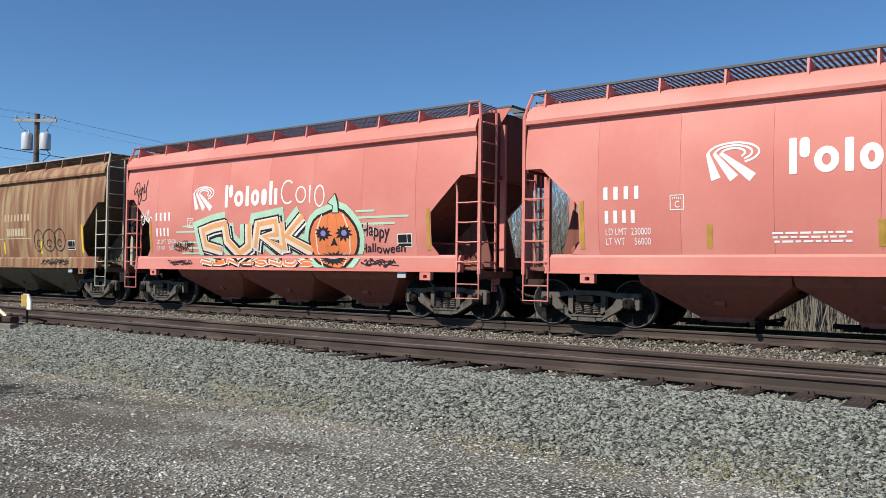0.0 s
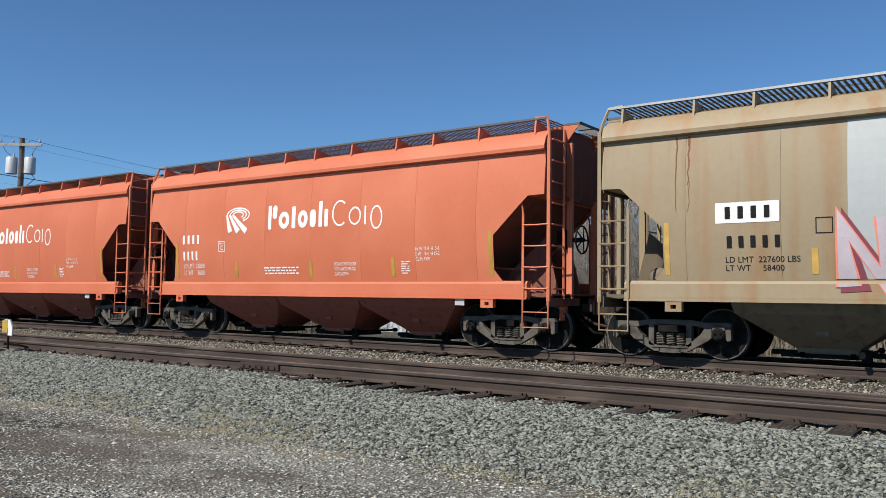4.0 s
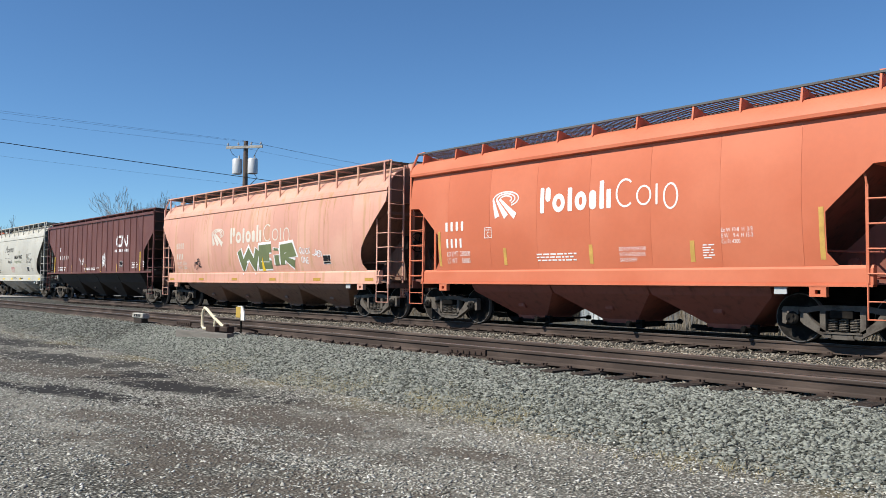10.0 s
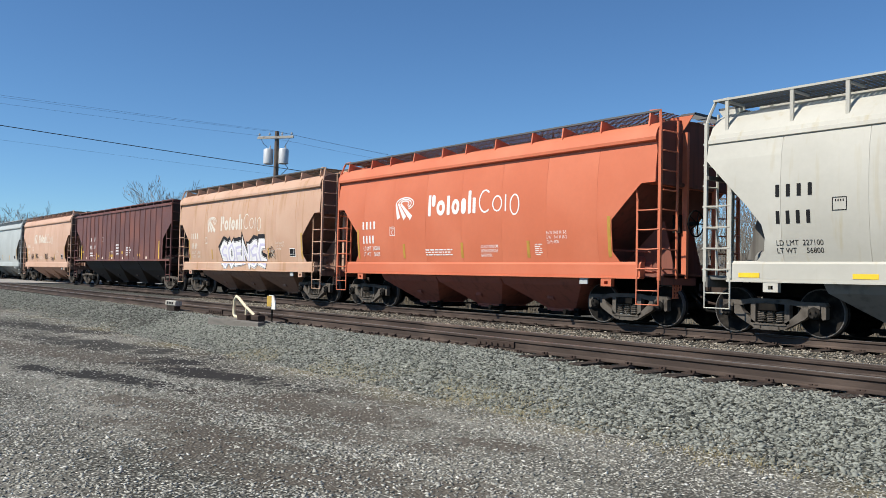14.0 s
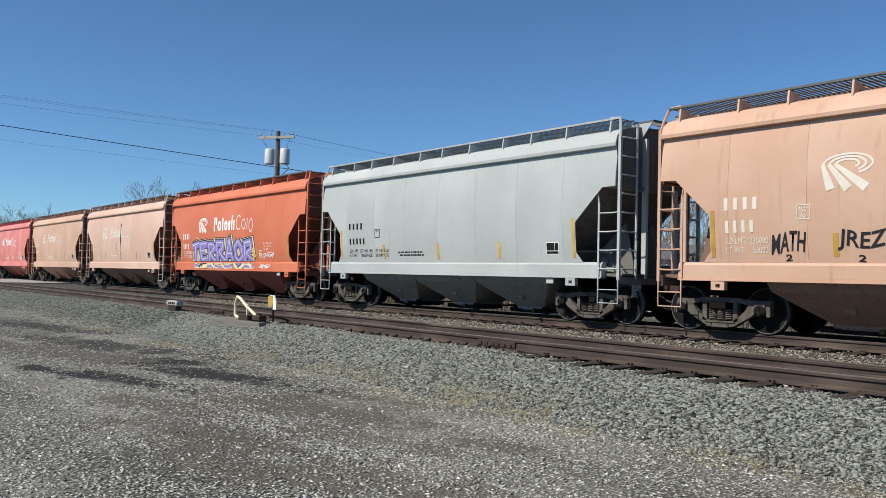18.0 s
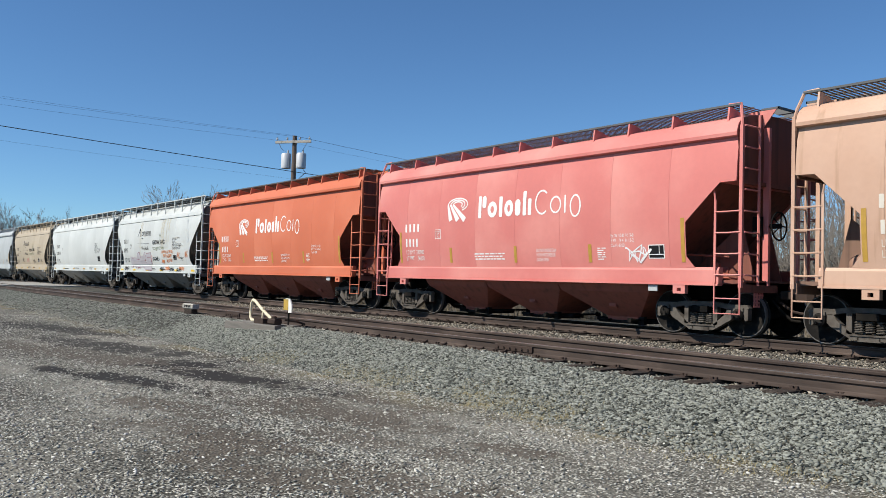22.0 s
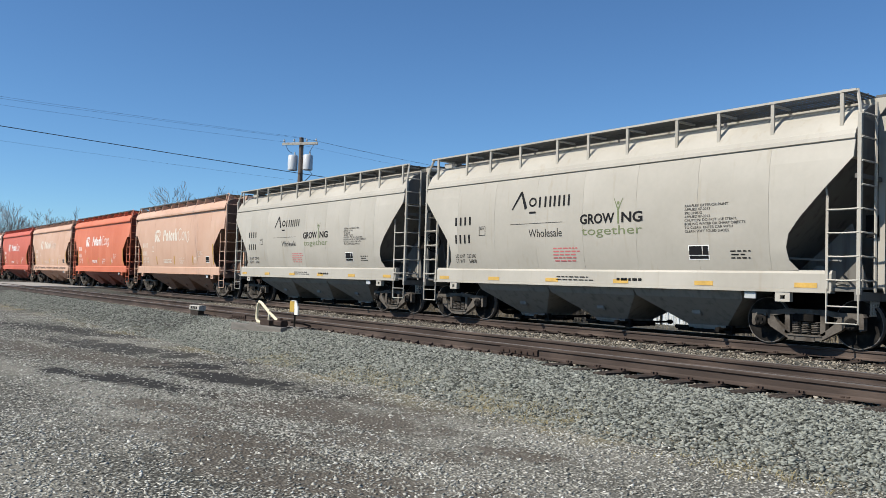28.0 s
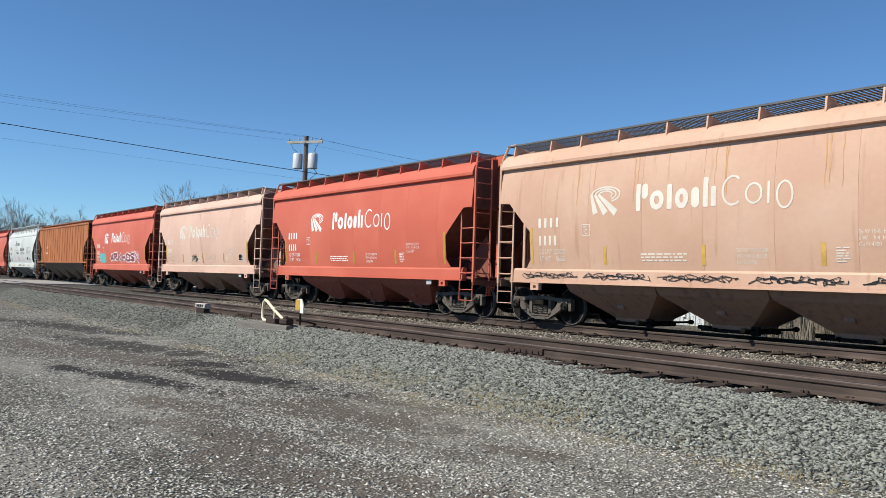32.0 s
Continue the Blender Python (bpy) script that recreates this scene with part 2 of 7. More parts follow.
PINK = paint("faded_pink_paint", (0.62, 0.205, 0.165), (0.64, 0.255, 0.208))
ROSE = paint("rose_red_paint", (0.61, 0.19, 0.165), (0.64, 0.26, 0.22))
ORANGE = paint("orange_red_paint", (0.57, 0.155, 0.075), (0.59, 0.185, 0.098))
REDOR = paint("red_orange_paint", (0.53, 0.12, 0.072), (0.55, 0.15, 0.092))
SALMON = paint("faded_apricot_paint", (0.555, 0.345, 0.255), (0.575, 0.39, 0.3))
PEACH = paint("peach_paint", (0.54, 0.335, 0.232), (0.555, 0.375, 0.275), streaks=((0.3, 0.176, 0.09), 0.6, 0.75, 0.45))
BEIGE = paint("sun_bleached_peach_paint", (0.53, 0.33, 0.225), (0.55, 0.375, 0.27), streaks=((0.36, 0.19, 0.06), 0.55, 0.75, 0.6, 2.5))
PALE = paint("pale_pink_paint", (0.61, 0.4, 0.305), (0.63, 0.44, 0.345), streaks=((0.4, 0.22, 0.14), 0.62, 0.78, 0.35))
BLUSH = paint("blush_pink_paint", (0.64, 0.335, 0.25), (0.66, 0.385, 0.285), streaks=((0.43, 0.26, 0.09), 0.52, 0.72, 0.6, 3.0))
RUSTY = paint("rust_streaked_tan_paint", (0.37, 0.26, 0.14), (0.29, 0.16, 0.085), streaks=((0.2, 0.08, 0.045), 0.36, 0.58, 0.9, 2.6), vary=0.16, rough=0.75)
TAN = paint("stained_tan_paint", (0.325, 0.26, 0.163), (0.29, 0.22, 0.137), streaks=((0.3, 0.155, 0.065), 0.5, 0.72, 0.8, 1.5), vary=0.12)
CREAM = paint("pale_olive_cream_paint", (0.448, 0.416, 0.304), (0.480, 0.448, 0.336))
GREY = paint("pale_grey_paint", (0.395, 0.42, 0.405), (0.425, 0.45, 0.435), streaks=((0.288, 0.304, 0.288), 0.62, 0.8, 0.4))
LGREY = paint("light_grey_white_paint", (0.415, 0.437, 0.432), (0.44, 0.46, 0.455), streaks=((0.33, 0.34, 0.33), 0.62, 0.8, 0.35))
WHITE = paint("white_paint", (0.51, 0.53, 0.505), (0.535, 0.555, 0.53), streaks=((0.42, 0.41, 0.36), 0.62, 0.8, 0.35))
DIRTY = paint("grimy_white_paint", (0.46, 0.445, 0.385), (0.49, 0.475, 0.415), streaks=((0.400, 0.336, 0.200), 0.6, 0.78, 0.6))
STONE = paint("warm_grey_paint", (0.4, 0.372, 0.315), (0.428, 0.4, 0.343), streaks=((0.33, 0.28, 0.2), 0.58, 0.78, 0.5))
SAND = paint("dusty_sand_paint", (0.4, 0.335, 0.24), (0.425, 0.36, 0.262), streaks=((0.31, 0.225, 0.135), 0.58, 0.78, 0.5))
MAROON = paint("maroon_paint", (0.135, 0.05, 0.041), (0.152, 0.063, 0.051), vary=0.14)
OXIDE = paint("oxide_brown_paint", (0.14, 0.064, 0.058), (0.2, 0.074, 0.05), vary=0.15)
RUSTOR = paint("rust_orange_paint", (0.360, 0.120, 0.036), (0.400, 0.152, 0.048), streaks=((0.240, 0.072, 0.024), 0.5, 0.7, 0.8), vary=0.12)



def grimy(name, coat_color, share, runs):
    """Paint under a film of road dust and oil, darkened further to paint in shade, with runs of spilt load."""
    dirt_and_shade = (0.06, 0.048, 0.038)
    c = tuple(a * (1 - share) + b * share for a, b in zip(coat_color, dirt_and_shade))
    return paint(name, c, tuple(0.7 * a + 0.3 * b for a, b in zip(c, dirt_and_shade)), streaks=((0.045, 0.036, 0.03), 0.52, 0.75, runs), vary=0.12, rough=0.85)


# Darker copies of the coats for hoppers and ends: dust plus painted-in shade.
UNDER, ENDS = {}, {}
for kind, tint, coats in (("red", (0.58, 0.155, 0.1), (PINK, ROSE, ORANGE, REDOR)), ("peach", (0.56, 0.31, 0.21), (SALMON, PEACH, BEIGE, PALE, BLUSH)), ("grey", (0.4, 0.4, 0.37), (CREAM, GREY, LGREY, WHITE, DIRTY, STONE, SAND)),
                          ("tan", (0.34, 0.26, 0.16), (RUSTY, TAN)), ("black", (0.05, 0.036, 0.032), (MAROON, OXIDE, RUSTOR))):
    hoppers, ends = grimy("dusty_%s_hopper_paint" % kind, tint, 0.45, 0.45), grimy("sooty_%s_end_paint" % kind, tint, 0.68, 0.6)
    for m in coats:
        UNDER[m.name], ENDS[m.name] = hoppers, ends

# ---- covered hopper cars ----
# side outline: (half width, height above the rail), from the side sill to the roof's middle
PROF_FLAT = [(1.45, 1.38), (1.50, 1.7), (1.54, 2.1), (1.56, 2.5), (1.563, 2.9), (1.545, 3.3), (1.51, 3.66), (1.465, 3.97), (1.56, 4.00), (1.565, 4.07), (1.50, 4.24),
             (1.36, 4.38), (1.1, 4.46), (0.6, 4.53), (0.0, 4.55)]
PROF_ROUND = [(1.40, 1.40), (1.49, 1.75), (1.55, 2.3), (1.56, 2.9), (1.53, 3.4), (1.46, 3.74), (1.49, 3.76), (1.475, 3.84), (1.455, 3.845),
              (1.43, 3.93), (1.41, 3.935), (1.33, 4.1), (1.15, 4.3), (0.9, 4.43), (0.5, 4.52), (0.0, 4.54)]
PROF_RIB = [(1.46, 1.52), (1.46, 2.8), (1.46, 4.1), (1.52, 4.11), (1.52, 4.2), (1.44, 4.24), (0.9, 4.36), (0.4, 4.42), (0.0, 4.43)]


def half_at(prof, z):
    for (w0, z0), (w1, z1) in zip(prof, prof[1:]):
        if z0 <= z <= z1 and z1 > z0:
            return w0 + (w1 - w0) * (z - z0) / (z1 - z0)
    return prof[0][0] if z < prof[0][1] else prof[-1][0]


MESHES = {}


def kept(key, build):
    if key not in MESHES:
        MESHES[key] = build()
    return MESHES[key]


def sheet(outline, prof, t=0.012, side=-1, out=0.0):
    """A plate of the side: its outline in (x, z) laid on the curved side, t thick, cut into strips at the bends of the side."""
    g = Geo()
    zs = sorted({round(z, 3) for _, z in prof} | {round(z, 3) for _, z in outline})
    lo, hi = min(z for _, z in outline), max(z for _, z in outline)
    zs = [z for z in zs if lo - 1e-4 <= z <= hi + 1e-4]

    def span(z):
        hits = []
        n = len(outline)
        for i in range(n):
            (xa, za), (xb, zb) = outline[i], outline[(i + 1) % n]
            if abs(za - zb) < 1e-6:
                if abs(za - z) < 1e-6:
                    hits += [xa, xb]
            elif min(za, zb) - 1e-6 <= z <= max(za, zb) + 1e-6:
                hits.append(xa + (xb - xa) * (z - za) / (zb - za))
        return min(hits), max(hits)

    rows = [(z, *span(z), half_at(prof, z)) for z in zs]
    for z, a, b, w in rows:
        g.v += [(a, side * (w + out), z), (b, side * (w + out), z), (b, side * (w + out - t), z), (a, side * (w + out - t), z)]
    for k in range(0, 4 * len(rows) - 4, 4):
        g.f += [(k + i, k + (i + 1) % 4, k + 4 + (i + 1) % 4, k + 4 + i) for i in range(4)]
    n = len(g.v)
    g.f += [(0, 1, 2, 3), (n - 4, n - 1, n - 2, n - 3)]
    return g


STYLES = {
    "flat": dict(prof=PROF_FLAT, top=3.97, cut=((0, 3.10), (-0.37, 3.09), (-1.18, 2.33), (-1.18, 1.62), (-1.0, 1.40)), sill=(1.05, 1.40), gusset=True, board=4.66, slope=(0.45, 2.7)),
    "round": dict(prof=PROF_ROUND, top=3.74, cut=((0, 3.42), (-0.45, 2.95), (-0.95, 2.42), (-1.2, 2.1), (-1.26, 1.85), (-1.22, 1.6), (-1.05, 1.42)), sill=(1.03, 1.42), gusset=False, board=4.65, slope=(0.15, 2.3)),
    "slab": dict(prof=PROF_FLAT, top=3.97, cut=((0, 3.12), (-0.28, 3.08), (-0.42, 2.8), (-1.0, 2.42), (-1.2, 2.2), (-1.22, 1.65), (-1.0, 1.40)), sill=(1.12, 1.40), gusset=False, board=4.70, slope=(0.45, 2.7)),
    "ribbed": dict(prof=PROF_RIB, top=4.10, cut=((0, 3.35), (-1.15, 2.5), (-1.15, 1.54)), sill=(1.50, 1.60), gusset=False, board=4.4, slope=(0.12, 2.65)),
}


def grating(half, y0, y1, z, bar):
    g = Geo()
    g.box(-half, half, y0, y0 + 0.025, z - 0.04, z)
    g.box(-half, half, y1 - 0.025, y1, z - 0.04, z)
    g.box(-half, half, (y0 + y1) / 2 - 0.01, (y0 + y1) / 2 + 0.01, z - 0.03, z)
    n = int(2 * half / 0.1)
    for i in range(n):
        x = -half + (i + 0.5) * 2 * half / n
        g.add([(x - bar, y0, z - 0.024), (x + bar, y0, z - 0.016), (x + bar, y1, z - 0.016), (x - bar, y1, z - 0.024)], [(0, 1, 2, 3)])
    return g


def end_ladder(sx, sy, top):
    """Rungs across the car's end beside the corner post."""
    g = Geo()
    x = sx
    g.tube([(x, sy * 0.95, 1.05), (x, sy * 0.95, top)], 0.028)
    z = 1.25
    while z < top - 0.1:
        g.tube([(x, sy * 0.95, z), (x + 0.03 * (1 if sx > 0 else -1), sy * 1.2, z - 0.01), (x, sy * 1.45, z)], 0.018, 5)
        z += 0.42
    return g


def side_ladder(x0, x1, sy, w, top):
    """Two stiles and rungs on the side of the car by its corner, with the stirrup below."""
    g = Geo()
    y = sy * w
    d = 1 if x1 > x0 else -1
    g.box(x0 - 0.025, x0 + 0.025, y - 0.01, y + 0.01, 1.08, top - 0.25)
    g.tube([(x0, y, top - 0.27), (x0 - d * 0.02, y, top - 0.12), (x0 - d * 0.1, y - sy * 0.06, top)], 0.02)
    z = 1.25
    while z < top - 0.15:
        g.tube([(x0, y, z), (x0 + (x1 - x0) * 0.5, y + sy * 0.03, z - 0.01), (x1, y, z)], 0.018, 5)
        z += 0.42
    g.tube([(x0, y, 1.1), (x0, y, 0.48), (x1, y, 0.48), (x1, y, 1.1)], 0.02, 5)
    g.tube([(x0, y, 0.78), (x1, y, 0.78)], 0.014, 5)
    return g


def corner_post(x, sy, w, top, tip):
    g = Geo()
    d = 1 if x > 0 else -1
    g.box(x - 0.035, x + 0.035, sy * w - 0.03, sy * w + 0.03, 1.0, top)
    if tip is None:
        return g
    g.tube([(x, sy * w, top - 0.05), (x - d * 0.03, sy * (w - 0.04), top + 0.14), (x - d * 0.12, sy * (w - 0.14), tip), (x - d * 0.4, sy * (w - 0.16), tip + 0.02)], 0.032, 6)
    return g


def core_mesh(style, half):
    """The load-bearing shell: roof, end walls and the slope sheets between the side plates."""
    st = STYLES[style]
    prof, cut = st["prof"], st["cut"]
    zc = cut[0][1]
    g = Geo()
    up = [(w - (0.014 if z <= st["top"] else 0), z) for w, z in prof if z > zc]
    ring = [(-half_at(prof, zc) + 0.014, zc)] + [(-w, z) for w, z in up] + [(w, z) for w, z in reversed(up)] + [(half_at(prof, zc) - 0.014, zc)]
    g.prism(ring, -half, half)
    xtop, xin, zl = half - st["slope"][0], half - st["slope"][1], st["sill"][0]
    w0, w1 = half_at(prof, zc) - 0.03, half_at(prof, prof[0][1]) - 0.03
    mid = [(half_at(prof, z) - 0.03, z) for z in (prof[0][1], 1.5, 1.62, 1.75, 1.9, 2.1, 2.3, 2.5, 2.7, 2.9, 3.1) if z > zl]
    sec = [(w1, zl)] + [q for q in mid if q[1] < zc] + [(w0, zc)]
    # the middle, with ends that slope inwards going down
    k = len(g.v)
    for wa, za in sec:
        xa = xin + (xtop - xin) * (za - zl) / (zc - zl)
        g.v += [(-xa, -wa, za), (xa, -wa, za), (xa, wa, za), (-xa, wa, za)]
    g.f += [(k + 4 * j + i, k + 4 * j + (i + 1) % 4, k + 4 * j + 4 + (i + 1) % 4, k + 4 * j + 4 + i) for j in range(len(sec) - 1) for i in range(4)]
    g.f += [(k, k + 1, k + 2, k + 3)]
    return g.mesh("shell", 25)


def end_sheet(style, half):
    """Painted end wall and slope sheet of one end (towards +x)."""
    st = STYLES[style]
    prof, cut = st["prof"], st["cut"]
    zc, zl, xtop, xin = cut[0][1], st["sill"][0], half - st["slope"][0], half - st["slope"][1]
    up = [(w - 0.03, z - 0.01) for w, z in prof if z > zc and z != st["top"]]
    ring = [(-half_at(prof, zc) + 0.03, zc)] + [(-w, z) for w, z in up] + [(w, z) for w, z in reversed(up)] + [(half_at(prof, zc) - 0.03, zc)]
    g = Geo().prism(ring, half, half + 0.006)
    rows = [zl] + [z for z in (prof[0][1], 1.5, 1.62, 1.75, 1.9, 2.1, 2.3, 2.5, 2.7, 2.9, 3.1) if zl < z < zc - 0.05] + [zc]
    k = len(g.v)
    for z in rows:
        w = half_at(prof, max(z, prof[0][1])) - 0.03
        x = xin + (xtop - xin) * (z - zl) / (zc - zl)
        g.v += [(x, -w, z), (x, w, z), (x + 0.014, w, z), (x + 0.014, -w, z)]
    for j in range(len(rows) - 1):
        g.f += [(k + 4 * j + i, k + 4 * j + (i + 1) % 4, k + 4 * j + 4 + (i + 1) % 4, k + 4 * j + 4 + i) for i in range(4)]
    g.f += [(k, k + 3, k + 2, k + 1), (len(g.v) - 4, len(g.v) - 3, len(g.v) - 2, len(g.v) - 1)]
    return g.mesh("end_sheet")


def end_frame(style, half):
    """Shear plate, bulkhead and stiffeners at one end (towards +x)."""
    g = Geo()
    z0 = STYLES[style]["sill"][0]
    g.box(half - 2.2, half + 0.1, -1.35, 1.35, z0 + 0.02, z0 + 0.1)
    g.box(half - 2.0, half - 1.94, -1.3, 1.3, z0 + 0.1, z0 + 0.75)
    g.box(half + 0.0, half + 0.1, -1.45, 1.45, z0 - 0.14, z0 + 0.06)
    for y in (-0.55, 0.45):
        g.add([(half - 1.9, y, z0 + 0.1), (half - 1.9, y + 0.03, z0 + 0.1), (half - 0.2, y + 0.03, z0 + 0.1), (half - 0.2, y, z0 + 0.1),
               (half - 0.5, y, z0 + 1.3), (half - 0.5, y + 0.03, z0 + 1.3)],
              [(0, 1, 2, 3), (0, 3, 4), (1, 5, 2), (0, 4, 5, 1), (3, 2, 5, 4)])
    g.box(half - 0.01, half + 0.07, -1.45, 1.45, 3.05, 3.13)
    return g.mesh("end_frame")


def end_platform(half, z):
    """Grated crosswalk at the end of the roof (towards +x)."""
    g = Geo()
    g.box(half + 0.3, half + 0.325, -0.62, 0.62, z - 0.05, z)
    for y in (-0.62, -0.02, 0.6):
        g.box(half - 0.06, half + 0.325, y, y + 0.02, z - 0.045, z - 0.002)
    for k in range(12):
        y = -0.58 + 0.1 * k
        g.add([(half - 0.06, y, z - 0.05), (half + 0.3, y, z - 0.05), (half + 0.3, y + 0.045, z - 0.004), (half - 0.06, y + 0.045, z - 0.004)], [(0, 1, 2, 3)])
    return g.mesh("end_platform")


def platform_bracket(half, z):
    return Geo().prism([(half + 0.006, z - 0.42), (half + 0.3, z - 0.06), (half - 0.3, z - 0.06), (half - 0.3, z - 0.12), (half + 0.006, z - 0.2)], -0.01, 0.01, "y").mesh("platform_bracket")


def hopper_bay(wx, deep, short=False):
    """One discharge hopper: short straight collar, then four slopes to the outlet."""
    g = Geo()
    if deep:
        rect = [(wx, 1.42, 1.54), (wx, 1.38, 1.42), (wx * 0.97, 1.12, 1.0), (0.5, 0.42, 0.34), (0.46, 0.4, 0.26)]
    elif short:
        rect = [(wx, 1.37, 1.1), (wx, 1.3, 0.94), (wx * 0.98, 1.2, 0.82), (0.46, 0.46, 0.28), (0.43, 0.44, 0.18)]
    else:
        rect = [(wx, 1.38, 1.12), (wx, 1.32, 0.98), (wx * 0.98, 1.22, 0.84), (0.5, 0.48, 0.26), (0.47, 0.46, 0.16)]
    v = [(sx * a, sy * b, z) for a, b, z in rect for sx, sy in ((-1, -1), (1, -1), (1, 1), (-1, 1))]
    m = len(rect) - 1
    f = [(3, 2, 1, 0), tuple(4 * m + k for k in range(4))] + [(4 * i + k, 4 * i + (k + 1) % 4, 4 * i + 4 + (k + 1) % 4, 4 * i + 4 + k) for i in range(m) for k in range(4)]
    g.add(v, f)
    return g.mesh("hopper")


def vibrator_mesh():
    """Cast bracket for the shaker on a hopper's slope, flush with the origin's slope of 45 degrees."""
    g = Geo()
    g.prism([(0.05, -0.05), (0.08, -0.08), (0.03, -0.1), (-0.02, -0.05), (-0.02, 0.02)], -0.1, 0.1)
    return g.mesh("vibrator_bracket")


def gate_mesh():
    """Sliding gate under a hopper: frame, racks, cross shaft with capstan heads and the unloading tubes."""
    g = Geo()
    g.box(-0.44, 0.44, -0.44, 0.44, 0.09, 0.135)
    for y in (-0.5, 0.44):
        g.box(-0.75, 0.55, y, y + 0.06, 0.1, 0.17)
    for x in (-0.44, 0.36):
        g.box(x, x + 0.08, -0.5, 0.5, 0.1, 0.19)
    g.tube([(0.62, -0.98, 0.2), (0.62, 0.98, 0.2)], 0.026, 8)
    for y in (-1.02, 0.92):
        g.lathe([(y, 0.055), (y + 0.1, 0.055)], 8, (0.62, 0, 0.2))
    g.box(0.54, 0.7, -0.6, -0.5, 0.08, 0.27)
    g.tube([(-0.95, -0.3, 0.17), (0.95, -0.3, 0.17)], 0.045, 8)
    return g.mesh("discharge_gate")


def wheelset_mesh():
    g = Geo()
    prof = [(0, 0.05), (0.0, 0.16), (0.03, 0.18), (0.035, 0.33), (0.0, 0.385), (0.0, 0.44), (0.025, 0.457), (0.105, 0.46), (0.115, 0.482), (0.14, 0.482), (0.14, 0.395),
            (0.1, 0.36), (0.085, 0.2), (0.15, 0.15), (0.15, 0.08)]
    for s in (-1, 1):
        g.lathe([(s * (h - 0.82), r) for h, r in prof], 28)
        g.lathe([(s * -0.83, 0.08), (s * -1.02, 0.08), (s * -1.03, 0.12), (s * -1.1, 0.12), (s * -1.13, 0.09), (s * -1.13, 0.01)], 14)
        for k in range(3):
            a = 2.1 * k
            g.box(0.06 * math.cos(a) - 0.016, 0.06 * math.cos(a) + 0.016, s * 1.145 - 0.015, s * 1.145 + 0.015, 0.06 * math.sin(a) - 0.016, 0.06 * math.sin(a) + 0.016)
    g.lathe([(-0.8, 0.085), (0.8, 0.085)], 12)
    return g.mesh("wheelset", 35)


def rim_mesh():
    g = Geo()
    g.lathe([(-0.81, 0.432), (-0.823, 0.434), (-0.823, 0.45), (-0.8, 0.4605), (-0.74, 0.4605), (-0.74, 0.45), (-0.81, 0.432)], 28)
    g.f = [q for q in g.f if len(q) == 4]
    return g.mesh("rim", 35)


def side_frame_mesh(sy):
    """The cast frame of a truck: a bow tie with journal jaws at both ends and a window for the springs."""
    g = Geo()
    y0, y1 = sorted((sy * 0.93, sy * 1.06))
    for s in (-1, 1):
        def pr(ring):
            g.prism([(s * x, z) for x, z in ring], y0, y1, "y")
        pr([(0, 0.70), (0.38, 0.70), (0.62, 0.66), (1.08, 0.66), (1.12, 0.60), (1.08, 0.57), (0.66, 0.55), (0.42, 0.60), (0, 0.60)])
        pr([(0.64, 0.56), (0.76, 0.56), (0.76, 0.40), (0.70, 0.34), (0.30, 0.12), (0.18, 0.12), (0.18, 0.20), (0.34, 0.26), (0.56, 0.44)])
        pr([(1.0, 0.57), (1.1, 0.57), (1.1, 0.36), (1.04, 0.34), (1.0, 0.4)])
        pr([(0.30, 0.60), (0.40, 0.60), (0.40, 0.24), (0.30, 0.2)])
        g.box(*sorted((s * 0.78, s * 1.0)), min(sy * 0.9, sy * 1.09), max(sy * 0.9, sy * 1.09), 0.53, 0.6)
    g.box(-0.2, 0.2, y0, y1, 0.10, 0.19)
    g.box(-0.34, 0.34, y0 - 0.02, y1 + 0.02, 0.195, 0.225)
    return g.mesh("side_frame")


def spring_mesh(sy):
    g = Geo()
    for x in (0.0,):
        pts = [(x + 0.075 * math.cos(a), sy * 1.0 + 0.075 * math.sin(a), 0.235 + 0.22 * a / (2 * math.pi * 5)) for a in (2 * math.pi * 5 * k / 40 for k in range(41))]
        g.tube(pts, 0.016, 4)
    return g.mesh("spring")


def bolster_mesh():
    g = Geo()
    g.prism([(-1.12, 0.48), (-0.5, 0.36), (0.5, 0.36), (1.12, 0.48), (1.12, 0.60), (0.5, 0.72), (-0.5, 0.72), (-1.12, 0.60)], -0.2, 0.2)
    for s in (-1, 1):
        g.box(s * 0.53 - 0.05, s * 0.53 + 0.05, -0.9, 0.9, 0.3, 0.42)
        for y in (-0.74, 0.74):
            g.box(s * 0.42 - 0.02, s * 0.42 + 0.04, y - 0.06, y + 0.06, 0.3, 0.6)
    return g.mesh("bolster")


def coupler_mesh():
    g = Geo()
    g.box(0, 0.42, -0.09, 0.09, 0.78, 0.96, 0.02)
    g.prism([(0.36, -0.13), (0.52, -0.2), (0.64, -0.16), (0.66, -0.05), (0.56, -0.02), (0.56, 0.06), (0.68, 0.1), (0.66, 0.2), (0.48, 0.2), (0.36, 0.13)], 0.74, 1.0, "z")
    g.tube([(0.15, -0.2, 0.72), (0.45, -0.24, 0.55), (0.75, -0.2, 0.5)], 0.03, 6)
    return g.mesh("coupler")


